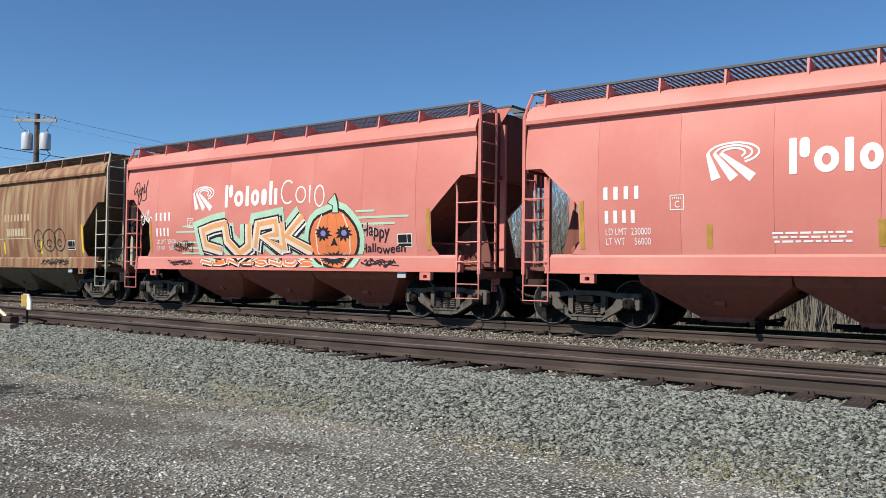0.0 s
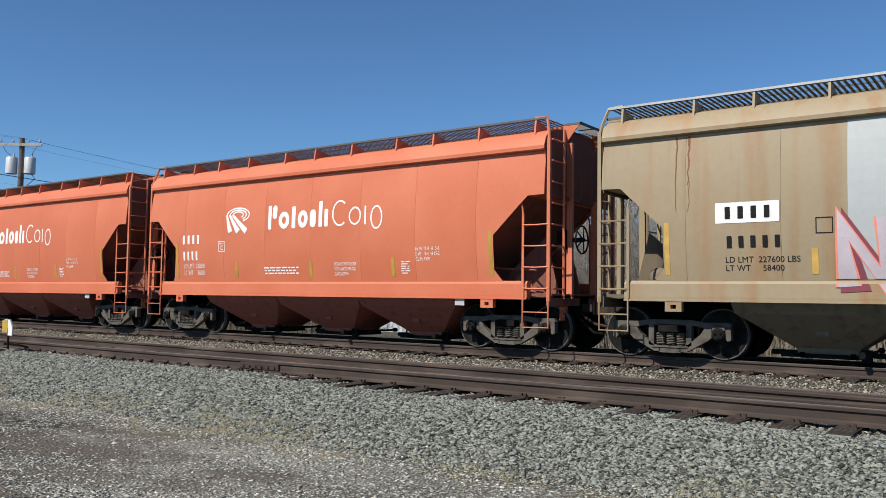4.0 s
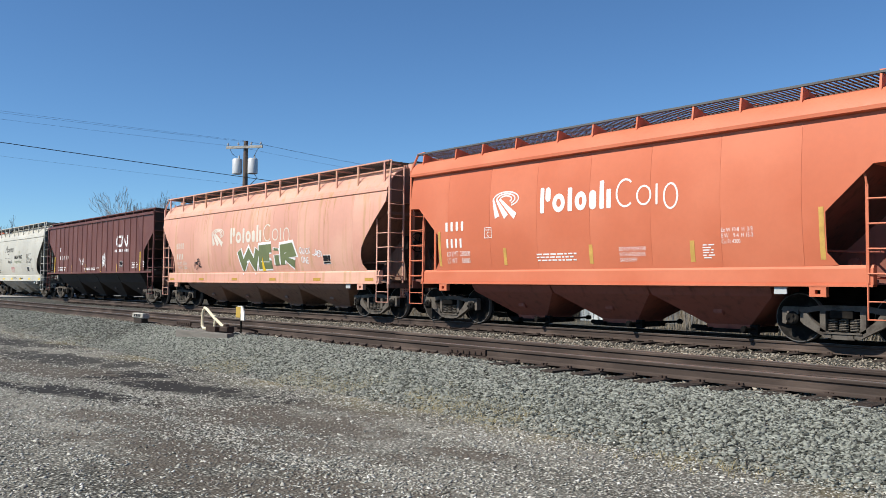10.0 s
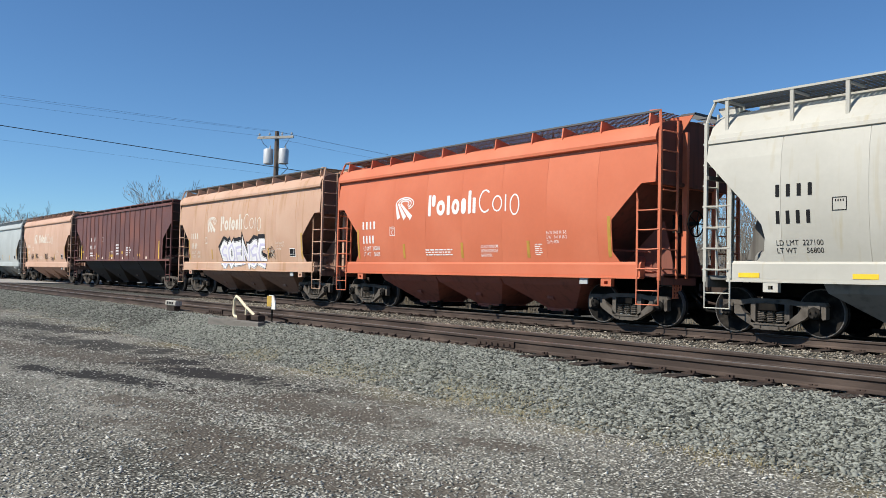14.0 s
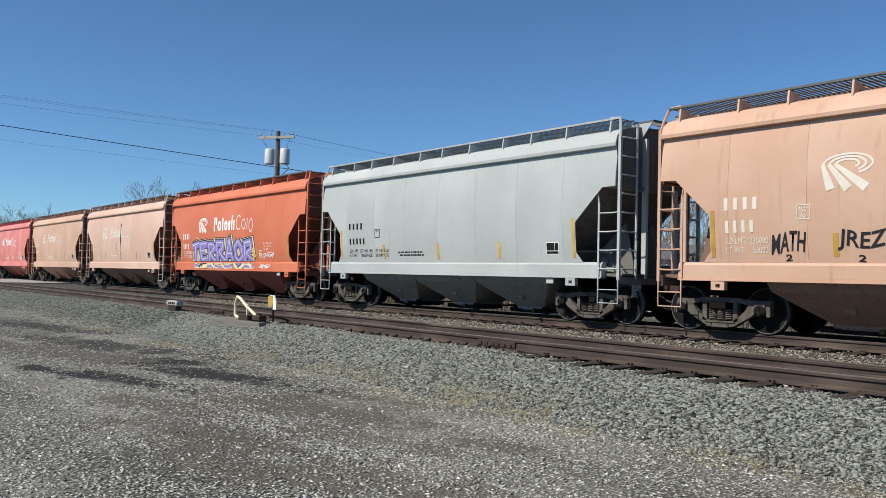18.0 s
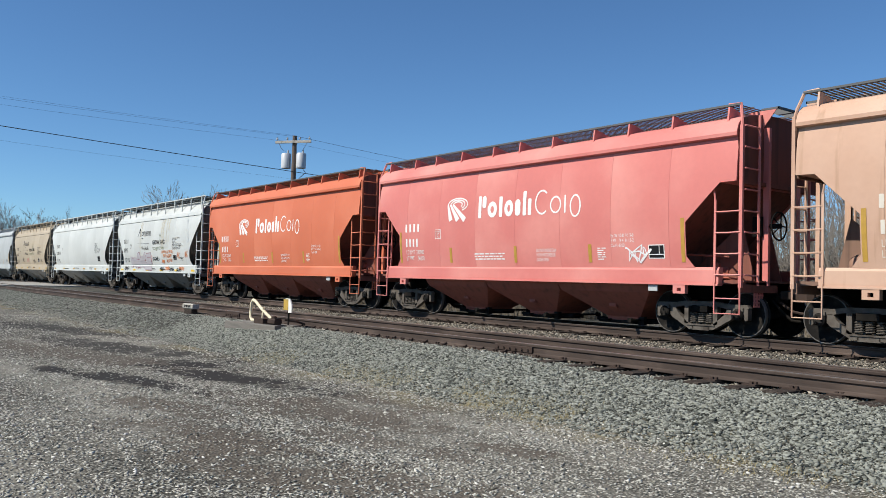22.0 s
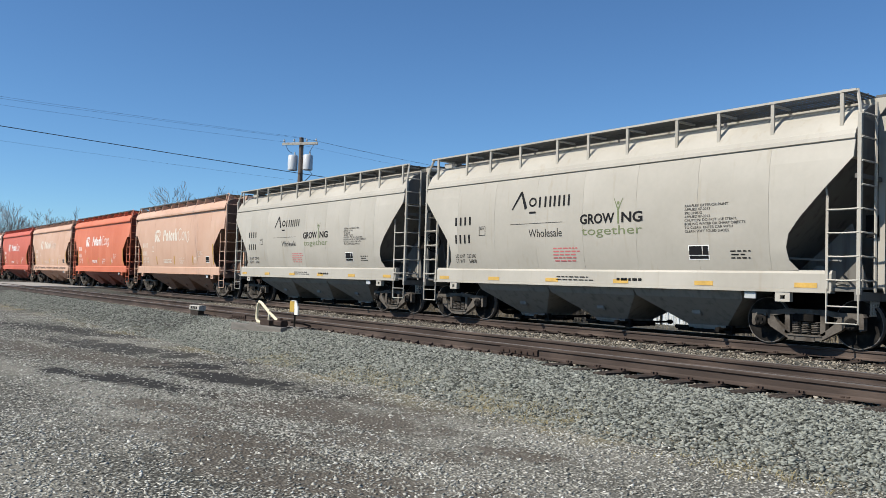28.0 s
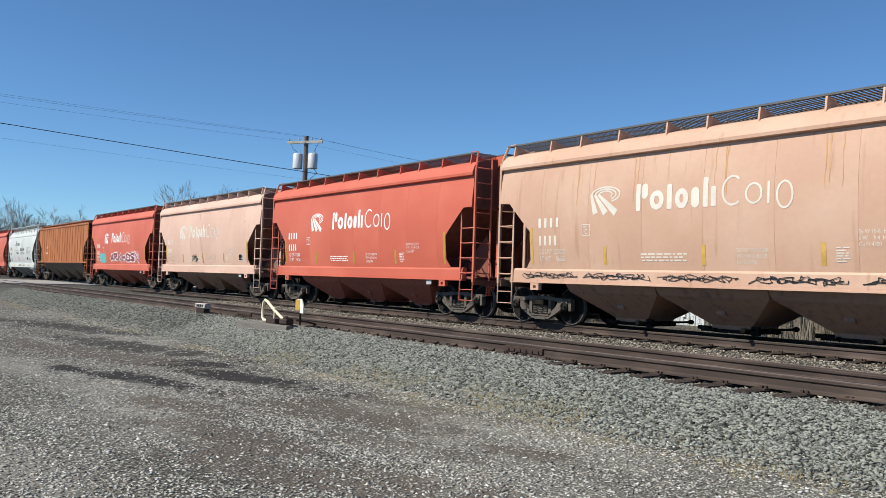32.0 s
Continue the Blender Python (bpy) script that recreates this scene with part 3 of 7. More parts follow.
def brake_wheel_mesh():
    g = Geo()
    ring = [(0.28 * math.cos(a), 0.28 * math.sin(a)) for a in (2 * math.pi * k / 20 for k in range(21))]
    g.tube([(0, y, z) for y, z in ring], 0.018, 5, False)
    for k in range(5):
        a = 2 * math.pi * k / 5
        g.tube([(0.03, 0, 0), (0, 0.28 * math.cos(a), 0.28 * math.sin(a))], 0.014, 5)
    g.lathe([(-0.35, 0.05), (0.05, 0.05)], 8, axis="x")
    g.box(-0.5, -0.3, -0.14, 0.14, -0.2, 0.2)
    return g.mesh("brake_wheel")


def tank_mesh():
    g = Geo()
    g.lathe([(-0.45, 0.06), (-0.42, 0.15), (-0.36, 0.2), (0.36, 0.2), (0.42, 0.15), (0.45, 0.06)], 14)
    g.tube([(0.0, -0.5, 0.0), (0.25, -0.6, -0.1), (0.3, -0.9, -0.35)], 0.025, 6)
    return g.mesh("air_tank", 40)


def valve_mesh():
    """Control valve, pipes and levers on the end platform."""
    g = Geo()
    g.box(-0.2, 0.2, -0.15, 0.15, 0.1, 0.42, 0.03)
    g.lathe([(-0.3, 0.05), (-0.28, 0.11), (-0.1, 0.11), (-0.08, 0.05)], 10, (0.05, -0.1, 0.3))
    g.lathe([(0.18, 0.13), (0.34, 0.13), (0.36, 0.05)], 10, (0, -0.2, 0.2), "x")
    for k, z in enumerate((0.06, 0.14, 0.5)):
        g.tube([(-1.0, -0.5 - 0.2 * k, z), (-0.3, -0.45 - 0.15 * k, z + 0.03), (0.3, -0.4, z), (0.8, -0.7 - 0.15 * k, z - 0.03)], 0.022, 5)
    g.tube([(-0.8, -0.9, 0.0), (-0.8, -0.9, 0.55), (-0.5, -0.9, 0.6)], 0.02, 5)
    return g.mesh("brake_valve", 40)


def basket_mesh():
    """Perforated step plate over the coupler."""
    g = Geo()
    for k in range(4):
        g.box(0.02, 0.04, -1.0 + 0.09 * k, -0.96 + 0.09 * k, 0.62, 0.95)
    for k in range(5):
        g.box(0.015, 0.045, -1.0, -0.69, 0.62 + 0.075 * k, 0.65 + 0.075 * k)
    return g.mesh("step_plate")


def hose_mesh():
    g = Geo()
    g.tube([(0.0, -0.3, 0.75), (0.25, -0.38, 0.55), (0.45, -0.36, 0.38), (0.62, -0.3, 0.36)], 0.03, 6)
    return g.mesh("air_hose", 40)


def truck_at(car, x, steel):
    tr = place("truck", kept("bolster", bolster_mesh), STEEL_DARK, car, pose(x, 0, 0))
    for sy in (-1, 1):
        place("side_frame", kept(("frame", sy), lambda: side_frame_mesh(sy)), steel, tr)
        for dx in (-0.19, 0.0, 0.19):
            place("spring", kept(("spring", sy), lambda: spring_mesh(sy)), steel, tr, pose(dx, 0, 0))
    sets = []
    for wx in (-0.89, 0.89):
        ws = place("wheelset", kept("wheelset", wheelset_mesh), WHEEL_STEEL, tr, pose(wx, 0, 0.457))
        for turn in (0, 180):
            place("rim", kept("rim", rim_mesh), TREAD_STEEL, ws, pose(0, 0, 0, 0, 0, turn), "dusty worn rim")
        sets.append(ws)
    return tr, sets


WHEELS = []


def hopper_car(label, style, half, coat, roof=None, sill_coat=None, dark_end=None, end_coat=None, brake=True, under=None, reflect=OLD_YELLOW, ribs=0):
    """A covered hopper car, standing with its middle over the origin and the rails at z = 0."""
    st = STYLES[style]
    prof, cut = st["prof"], st["cut"]
    car = new("hopper_car")
    tagged(car, label, "hopper car", "hopper cars of the freight train")
    dark_end = dark_end or coat
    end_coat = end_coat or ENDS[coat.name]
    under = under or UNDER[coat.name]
    sill_coat = sill_coat or coat
    place("shell", kept(("core", style, half), lambda: core_mesh(style, half)), roof or coat, car)
    # side plates between the seams
    n = max(6, round(2 * half / 1.6))
    step = 2 * half / n
    if style == "ribbed":
        n = round((2 * half - 2.72) / 0.8) + 2
    z0, z1 = prof[0][1], st["top"]
    for sy in (-1, 1):
        if style == "ribbed":
            inner = 2 * half - 2.72
            k = n - 2
            edges = [-half] + [-half + 1.36 + inner * i / k for i in range(k + 1)] + [half]
        else:
            edges = [-half + step * i for i in range(n + 1)]
        for i in range(n):
            a, b = edges[i] + 0.002, edges[i + 1] - 0.002

            def outline(a=a, b=b, i=i):
                pts = [(a, z0), (b, z0), (b, z1), (a, z1)]
                if i == n - 1:
                    pts = [(a, z0)] + [(max(half + dx, a), z) for dx, z in reversed(cut) if half + dx > a - 1e-6 or z > 2.2] + [(half, z1), (a, z1)]
                if i == 0:
                    pts = [(b, z0), (b, z1), (-half, z1)] + [(min(-half - dx, b), z) for dx, z in cut if -half - dx < b + 1e-6 or z > 2.2]
                return pts
            key = ("panel", style, half, sy, i if i in (0, n - 1) else "mid")
            if key[-1] == "mid":
                me = kept(key, lambda: sheet([(-(b - a) / 2, z0), ((b - a) / 2, z0), ((b - a) / 2, z1), (-(b - a) / 2, z1)], prof, 0.012, sy).mesh("side_panel", 30))
                place("side_panel", me, coat, car, pose((a + b) / 2, 0, 0))
            else:
                place("side_panel", kept(key, lambda: sheet(outline(), prof, 0.012, sy).mesh("side_panel", 30)), coat, car)
        if style == "ribbed":
            for x in edges[1:-1]:
                def rib():
                    g = Geo()
                    y0, y1 = sorted((sy * 1.462, sy * 1.497))
                    g.prism([(-0.06, y0 if sy > 0 else y1), (-0.035, y1 if sy > 0 else y0), (0.035, y1 if sy > 0 else y0), (0.06, y0 if sy > 0 else y1)], 1.54, 4.1, "z")
                    return g.mesh("rib")
                place("rib", kept(("rib", sy), rib), coat, car, pose(x, 0, 0))
        # side sill and its jacking pads

        def sill():
            g = Geo()
            a, b = st["sill"]
            w = prof[0][0]
            if style == "ribbed":
                y0, y1 = sorted((sy * (w - 0.05), sy * (w + 0.07)))
                g.box(-half + 0.02, half - 0.02, y0, y1, a - 0.06, a + 0.02)
            else:
                y0, y1 = sorted((sy * (w - 0.12), sy * (w + 0.035)))
                ring = [(sy * (w - 0.12), a), (sy * (w + 0.03), a), (sy * (w + 0.035), a + 0.06), (sy * (w + 0.03), b - 0.06), (sy * (w - 0.01), b), (sy * (w - 0.12), b)]
                g.prism(ring, -half + 0.42, half - 0.42)
                g.box(-half + 0.42, half - 0.42, min(sy * (w - 0.1), sy * (w + 0.06)), max(sy * (w - 0.1), sy * (w + 0.06)), a - 0.02, a + 0.015)
            return g.mesh("side_sill")
        place("side_sill", kept(("sill", style, half, sy), sill), sill_coat, car)
        if style != "ribbed":
            def pad():
                g = Geo()
                w, a = prof[0][0], st["sill"][0]
                y0, y1 = sorted((sy * (w - 0.06), sy * (w + 0.05)))
                for x0, x1, za, zb in ((-0.15, -0.05, -0.2, -0.02), (0.05, 0.15, -0.2, -0.02), (-0.05, 0.05, -0.2, -0.15), (-0.05, 0.05, -0.08, -0.02)):
                    g.box(x0, x1, y0, y1, a + za, a + zb)
                return g.mesh("jacking_pad")

            def card():
                w, a = prof[0][0], st["sill"][0]
                return Geo().box(-0.12, 0.12, *sorted((sy * (w - 0.02), sy * (w + 0.01))), a - 0.16, a - 0.03).mesh("routing_board")
            for x in (-half + 1.35, half - 1.35):
                place("jacking_pad", kept(("pad", style, sy), pad), sill_coat, car, pose(x, 0, 0))
            place("routing_board", kept(("card", style, sy), card), LGREY, car, pose(half - 2.05, 0, 0))
        # walkway on the roof
        yb = (sy * 0.4, sy * 1.36)
        place("running_board", kept(("board", style, half, sy), lambda: grating(half - 0.06, min(yb), max(yb), st["board"], 0.024 if st["gusset"] else 0.038).mesh("running_board")), GALV, car)

        def nosing():
            y0, y1 = sorted((sy * 1.362, sy * 1.38))
            return Geo().box(-half + 0.04, half - 0.04, y0, y1, st["board"] - 0.03, st["board"] + 0.012).mesh("board_edge")
        place("board_edge", kept(("nosing", half, sy, st["board"]), nosing), coat if style != "flat" else BRIGHT_EDGE if coat in (TAN, RUSTY, GREY, LGREY) else GALV, car)

        def bracket():
            g = Geo()
            zb = st["board"] - 0.035
            if st["gusset"]:
                g.prism([(sy * 1.42, 4.32), (sy * 1.37, zb), (sy * 1.3, zb), (sy * 0.78, 4.5), (sy * 0.9, 4.46)], -0.02, 0.02)
            else:
                g.box(-0.035, 0.035, min(sy * 1.33, sy * 1.37), max(sy * 1.33, sy * 1.37), 4.0 if style == "round" else 4.3 if style == "slab" else 4.18, zb + 0.035)
                g.box(-0.025, 0.025, min(sy * 0.75, sy * 1.33), max(sy * 0.75, sy * 1.33), zb - 0.04, zb)
            return g.mesh("bracket")
        m = round(2 * half / 1.25)
        for i in range(m + 1):
            x = (-half + 0.4) + (2 * half - 0.8) * i / m
            place("bracket", kept(("bracket", style, sy), bracket), roof or coat, car, pose(x + (0.1 if i % 3 == 1 else -0.06), 0, 0))
        # ladders and posts at the corners
        for sx in (-1, 1):
            w = prof[0][0] + 0.03
            xe = sx * (half + 0.07)
            place("corner_post", kept(("post", style, half, sx, sy), lambda: corner_post(xe, sy, w, 4.2, None if style == "ribbed" else st["board"]).mesh("corner_post")), dark_end, car)
            place("end_ladder", kept(("eladder", style, half, sx, sy), lambda: end_ladder(xe + sx * 0.05, sy, 4.45).mesh("end_ladder")), dark_end, car)
            place("side_ladder", kept(("sladder", style, half, sx, sy), lambda: side_ladder(sx * (half - 0.5), xe, sy, w + 0.02, 3.0).mesh("side_ladder")), dark_end, car)
        inset = 1.46 if style == "ribbed" else 1.25
        for x in (-half + inset, half - inset):
            def strip():
                return sheet([(-0.045, 1.5), (0.045, 1.5), (0.045, 2.42), (-0.045, 2.42)], prof, 0.004, sy, 0.006 if style != "ribbed" else 0.064).mesh("reflector")
            if style != "round":
                place("reflector", kept(("refl", style, sy), strip), reflect, car, pose(x, 0, 0))
        if style != "round":
            for x in (-half * 0.42, 0.0, half * 0.4) if style != "ribbed" else (-3.7, -1.31, 1.09, 3.49):
                def strip2():
                    return sheet([(-0.05, 1.5), (0.05, 1.5), (0.05, 1.92), (-0.05, 1.92)], prof, 0.004, sy, 0.006).mesh("reflector")
                place("reflector", kept(("refl2", style, sy), strip2), reflect, car, pose(x, 0, 0))
        else:
            for i in range(6):
                x = -half + 0.9 + (2 * half - 1.8) * i / 5

                def strip3():
                    g = Geo()
                    y0, y1 = sorted((sy * 1.436, sy * 1.442))
                    g.box(-0.22, 0.22, y0, y1, 1.1, 1.19)
                    return g.mesh("reflector")
                place("reflector", kept(("refl3", sy), strip3), reflect, car, pose(x, 0, 0))
    for k in range(4):
        def hatch():
            g = Geo()
            a, top = (half - 0.4) / 4, st["board"] + 0.02
            g.prism([(-0.34, 4.38), (0.34, 4.38), (0.34, top - 0.05), (0.2, top), (-0.2, top), (-0.34, top - 0.05)], -a + 0.04, a - 0.04)
            for x in (-a + 0.3, 0.0, a - 0.3):
                g.box(x - 0.03, x + 0.03, -0.38, 0.38, top - 0.04, top + 0.02)
            return g.mesh("roof_hatch")
        place("roof_hatch", kept(("hatch", half, st["board"]), hatch), roof or coat, car, pose((half - 0.4) / 2 * (k - 1.5), 0, 0))
    for sx in (-1, 1):
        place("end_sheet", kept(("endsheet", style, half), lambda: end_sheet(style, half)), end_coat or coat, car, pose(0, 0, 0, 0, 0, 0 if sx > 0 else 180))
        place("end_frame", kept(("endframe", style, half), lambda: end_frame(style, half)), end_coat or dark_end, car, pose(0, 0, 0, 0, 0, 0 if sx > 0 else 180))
        for y in (-0.62, 0.5):
            def end_post():
                ring = [(0.008, 0), (0.13, 0), (0.13, 0.08), (0.008, 0.08), (0.008, 0.07), (0.12, 0.07), (0.12, 0.01), (0.008, 0.01)]
                return Geo().prism(ring, st["sill"][0], 4.25 if y < 0 else 3.14, "z").mesh("end_post")
            place("end_post", kept(("endpost", style, y), end_post), dark_end, car, pose(sx * half, y * sx, 0, 0, 0, 0 if sx > 0 else 180))
        place("end_platform", kept(("plat", half, st["board"]), lambda: end_platform(half, st["board"])), GALV, car, pose(0, 0, 0, 0, 0, 0 if sx > 0 else 180))
        for y in (-0.65, 0.65):
            place("platform_bracket", kept(("platb", half, st["board"]), lambda: platform_bracket(half, st["board"])), coat, car, pose(0, y, 0, 0, 0, 0 if sx > 0 else 180))
        place("coupler", kept("coupler", coupler_mesh), RUST, car, pose(sx * (half + 0.02), 0, 0, 0, 0, 0 if sx > 0 else 180))
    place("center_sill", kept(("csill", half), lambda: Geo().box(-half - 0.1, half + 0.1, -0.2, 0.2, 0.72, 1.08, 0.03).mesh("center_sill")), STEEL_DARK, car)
    deep = style == "ribbed"
    nb = 3 if half < 7 else 4
    span = 2 * half - 4.6 if not deep else 2 * half - 3.6
    for i in range(nb):
        wx = span / nb / 2 - 0.01
        x = -span / 2 + span * (i + 0.5) / nb
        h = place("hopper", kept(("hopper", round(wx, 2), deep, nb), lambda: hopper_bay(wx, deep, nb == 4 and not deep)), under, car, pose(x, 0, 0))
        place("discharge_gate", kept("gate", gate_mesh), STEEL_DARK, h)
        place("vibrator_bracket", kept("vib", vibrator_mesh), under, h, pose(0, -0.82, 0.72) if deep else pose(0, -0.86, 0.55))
    if brake:
        place("brake_wheel", kept("bwheel", brake_wheel_mesh), STEEL_DARK, car, pose(half + 0.32, -0.55, 2.25))
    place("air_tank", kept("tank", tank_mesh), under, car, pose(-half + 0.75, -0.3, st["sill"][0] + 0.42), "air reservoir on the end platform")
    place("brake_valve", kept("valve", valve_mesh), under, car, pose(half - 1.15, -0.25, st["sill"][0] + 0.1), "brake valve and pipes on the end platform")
    for sx in (-1, 1):
        place("air_hose", kept("hose", hose_mesh), STEEL_DARK, car, pose(sx * (half + 0.05), 0, 0, 0, 0, 0 if sx > 0 else 180))
        place("step_plate", kept("basket", basket_mesh), dark_end, car, pose(sx * (half + 0.04), 0, 0, 0, 0, 0 if sx > 0 else 180))
        tr, sets = truck_at(car, sx * (half - 1.12), TRUCK_STEEL)
        WHEELS.append((car, sets))
    return car


# ---- ground ----
def smooth(a, b, v):
    t = min(1.0, max(0.0, (v - a) / (b - a)))
    return t * t * (3 - 2 * t)


def ground_z(x, y):
    """Gravel lot, stone shoulder, the bed of both tracks, a dip behind them and the road crossing far down the line."""
    toe = 6.75 + 0.25 * math.sin(x * 0.21) + 0.12 * math.sin(x * 0.63 + 1)
    z = 0.37 * smooth(toe, 8.75, y) - 0.03 * smooth(12.0, 12.8, y) * (1 - smooth(13.8, 14.4, y)) - 0.34 * smooth(17.9, 20.2, y)
    z += 0.02 * noise.noise((x * 0.35, y * 0.35, 0)) + 0.012 * noise.noise((x * 1.1, y * 1.1, 4))
    z += 0.035 * smooth(8.3, 8.75, y) * (1 - smooth(9.6, 9.9, y)) * (1 - smooth(-10.5, -8.5, x))
    road = smooth(-50, -58, x)
    return z + (0.52 - z) * road * smooth(-14, 4, y) * (1 - smooth(24, 34, y))


PATCHES = [(-12.2, 5.2, 1.2, 0.32, 1.0), (-13.9, 5.5, 0.7, 0.2, 0.8), (-12.5, 3.8, 0.95, 0.26, 0.98), (-13.9, 3.3, 0.7, 0.16, 0.8), (-14.8, 4.7, 1.5, 0.4, 0.62), (-9.1, 4.85, 1.3, 0.4, 0.62), (-9.7, 3.5, 0.8, 0.25, 0.62),
           (-7.5, 3.2, 0.9, 0.32, 0.62), (-8.0, 5.0, 0.7, 0.2, 0.6), (-9.0, 5.95, 0.5, 0.14, 0.55), (-5.6, 3.5, 0.9, 0.3, 0.6), (-6.6, 2.9, 0.7, 0.2, 0.5), (-6.9, 4.45, 0.8, 0.22, 0.5), (-24.5, 5.4, 3.0, 0.5, 0.66),
           (-18.2, 5.3, 2.2, 0.4, 0.66), (-18.8, 3.6, 2.6, 0.45, 0.6), (-5.9, 5.33, 0.45, 0.12, 0.62)]


def gravel_ground():
    """Packed gravel: small stones as cells of differing tone, broad worn areas, damp dark patches, a little dry grass at the foot of the slope."""
    m = bpy.data.materials.new("packed_gravel")
    m.use_nodes = True
    n, l, b = m.node_tree.nodes, m.node_tree.links.new, m.node_tree.nodes["Principled BSDF"]
    b.inputs["Roughness"].default_value, b.inputs["Specular IOR Level"].default_value = 0.95, 0.15
    co = n.new("ShaderNodeTexCoord").outputs["Object"]

    def noise_tex(sc, d=4.0, vec=co):
        t = n.new("ShaderNodeTexNoise")
        t.inputs["Scale"].default_value, t.inputs["Detail"].default_value = sc, d
        l(vec, t.inputs["Vector"])
        return t.outputs["Fac"]

    def rng(v, a, z, c, d):
        r = n.new("ShaderNodeMapRange")
        for k, q in enumerate((a, z, c, d)):
            r.inputs[k + 1].default_value = q
        l(v, r.inputs[0])
        return r.outputs[0]

    def op(kind, a, c):
        x = n.new("ShaderNodeMath")
        x.operation = kind
        for s_, v in zip(x.inputs, (a, c)):
            if isinstance(v, (int, float)):
                s_.default_value = v
            else:
                l(v, s_)
        return x.outputs[0]

    def mixc(f, a, c, kind="MIX"):
        x = n.new("ShaderNodeMix")
        x.data_type, x.blend_type = "RGBA", kind
        for s_, v in ((x.inputs[0], f), (x.inputs[6], a), (x.inputs[7], c)):
            if isinstance(v, tuple):
                s_.default_value = (*v, 1)
            elif isinstance(v, (int, float)):
                s_.default_value = v
            else:
                l(v, s_)
        return x.outputs[2]

    cells = n.new("ShaderNodeTexVoronoi")
    cells.inputs["Scale"].default_value = 34
    l(co, cells.inputs["Vector"])
    sep = n.new("ShaderNodeSeparateColor")
    l(cells.outputs["Color"], sep.inputs[0])
    tone = sep.outputs[0]
    col = mixc(tone, (0.105, 0.102, 0.088), (0.35, 0.342, 0.295))
    col = mixc(rng(sep.outputs[1], 0.86, 0.9, 0, 1), col, (0.66, 0.64, 0.56))
    # Dark cell edges paint the shade into the gaps between stones.
    col = mixc(rng(cells.outputs["Distance"], 0.28, 0.6, 0, 0.9), col, (0.035, 0.034, 0.028))
    grit = n.new("ShaderNodeTexVoronoi")
    grit.inputs["Scale"].default_value = 85
    l(co, grit.inputs["Vector"])
    sep2 = n.new("ShaderNodeSeparateColor")
    l(grit.outputs["Color"], sep2.inputs[0])
    shade = n.new("ShaderNodeCombineColor")
    for k in range(3):
        l(rng(sep2.outputs[0], 0, 1, 0.55, 1.4), shade.inputs[k])
    col = mixc(0.85, col, shade.outputs[0], "MULTIPLY")
    # worn, dustier ground where wheels have been
    ruts = n.new("ShaderNodeMapping")
    ruts.inputs["Scale"].default_value, ruts.inputs["Rotation"].default_value = (0.4, 1.25, 1), (0, 0, 0.08)
    l(co, ruts.inputs[0])
    col = mixc(rng(noise_tex(0.5, 5.0, ruts.outputs[0]), 0.46, 0.66, 0, 0.6), col, (0.29, 0.278, 0.237))
    col = mixc(rng(noise_tex(0.95, 8.0, ruts.outputs[0]), 0.56, 0.7, 0, 0.3), col, (0.13, 0.118, 0.097))
    wob = noise_tex(1.3, 9.0)
    noise_fine = noise_tex(6.0, 6.0)
    mask, brown = None, None
    for cx, cy, rx, ry, deep in PATCHES:
        mp = n.new("ShaderNodeMapping")
        mp.vector_type = "TEXTURE"
        mp.inputs["Location"].default_value, mp.inputs["Scale"].default_value = (cx, cy, 0), (rx * 1.15, ry * 1.25, 100)
        mp.inputs["Rotation"].default_value = (0, 0, 0.25)
        l(co, mp.inputs[0])
        ln = n.new("ShaderNodeVectorMath")
        ln.operation = "LENGTH"
        l(mp.outputs[0], ln.inputs[0])
        e = op("ADD", ln.outputs["Value"], op("ADD", op("MULTIPLY", op("SUBTRACT", wob, 0.5), 4.5), op("MULTIPLY", op("SUBTRACT", noise_fine, 0.5), 3.5)))
        e = rng(e, 0.95, 1.55, min(1, deep * 1.25), 0)
        if deep > 0.62:
            mask = e if mask is None else op("MAXIMUM", mask, e)
        else:
            brown = e if brown is None else op("MAXIMUM", brown, e)
    col = mixc(brown, col, (0.095, 0.081, 0.065))
    col = mixc(mask, col, (0.03, 0.029, 0.027))
    sy = n.new("ShaderNodeSeparateXYZ")
    l(co, sy.inputs[0])
    foot = op("MULTIPLY", rng(op("ABSOLUTE", op("SUBTRACT", sy.outputs[1], 7.1), 0), 0.3, 1.2, 1, 0), rng(noise_tex(0.7, 5.0), 0.46, 0.62, 0, 0.75))
    col = mixc(foot, col, (0.22, 0.185, 0.095))
    # Bed below the ballast is darkened: shade between its stones, put into colour.
    col = mixc(rng(sy.outputs[1], 6.9, 7.7, 0, 0.75), col, (0.05, 0.05, 0.044))
    l(col, b.inputs["Base Color"])
    bp = n.new("ShaderNodeBump")
    bp.inputs["Strength"].default_value, bp.inputs["Distance"].default_value = 0.9, 0.018
    l(op("MULTIPLY", op("SUBTRACT", 1.0, cells.outputs["Distance"]), rng(mask, 0, 1, 1, 0.35)), bp.inputs["Height"])
    l(bp.outputs[0], b.inputs["Normal"])
    return m


GRAVEL = gravel_ground()


def axis_steps(stops):
    out = []
    for (a, b, d) in stops:
        k = max(1, round((b - a) / d))
        out += [a + (b - a) * i / k for i in range(k)]
    return out + [stops[-1][1]]


gx = axis_steps([(-3000, -400, 520), (-400, -120, 40), (-120, -50, 4), (-50, -26, 0.8), (-26, 2, 0.25), (2, 40, 3), (40, 400, 60), (400, 3000, 520)])
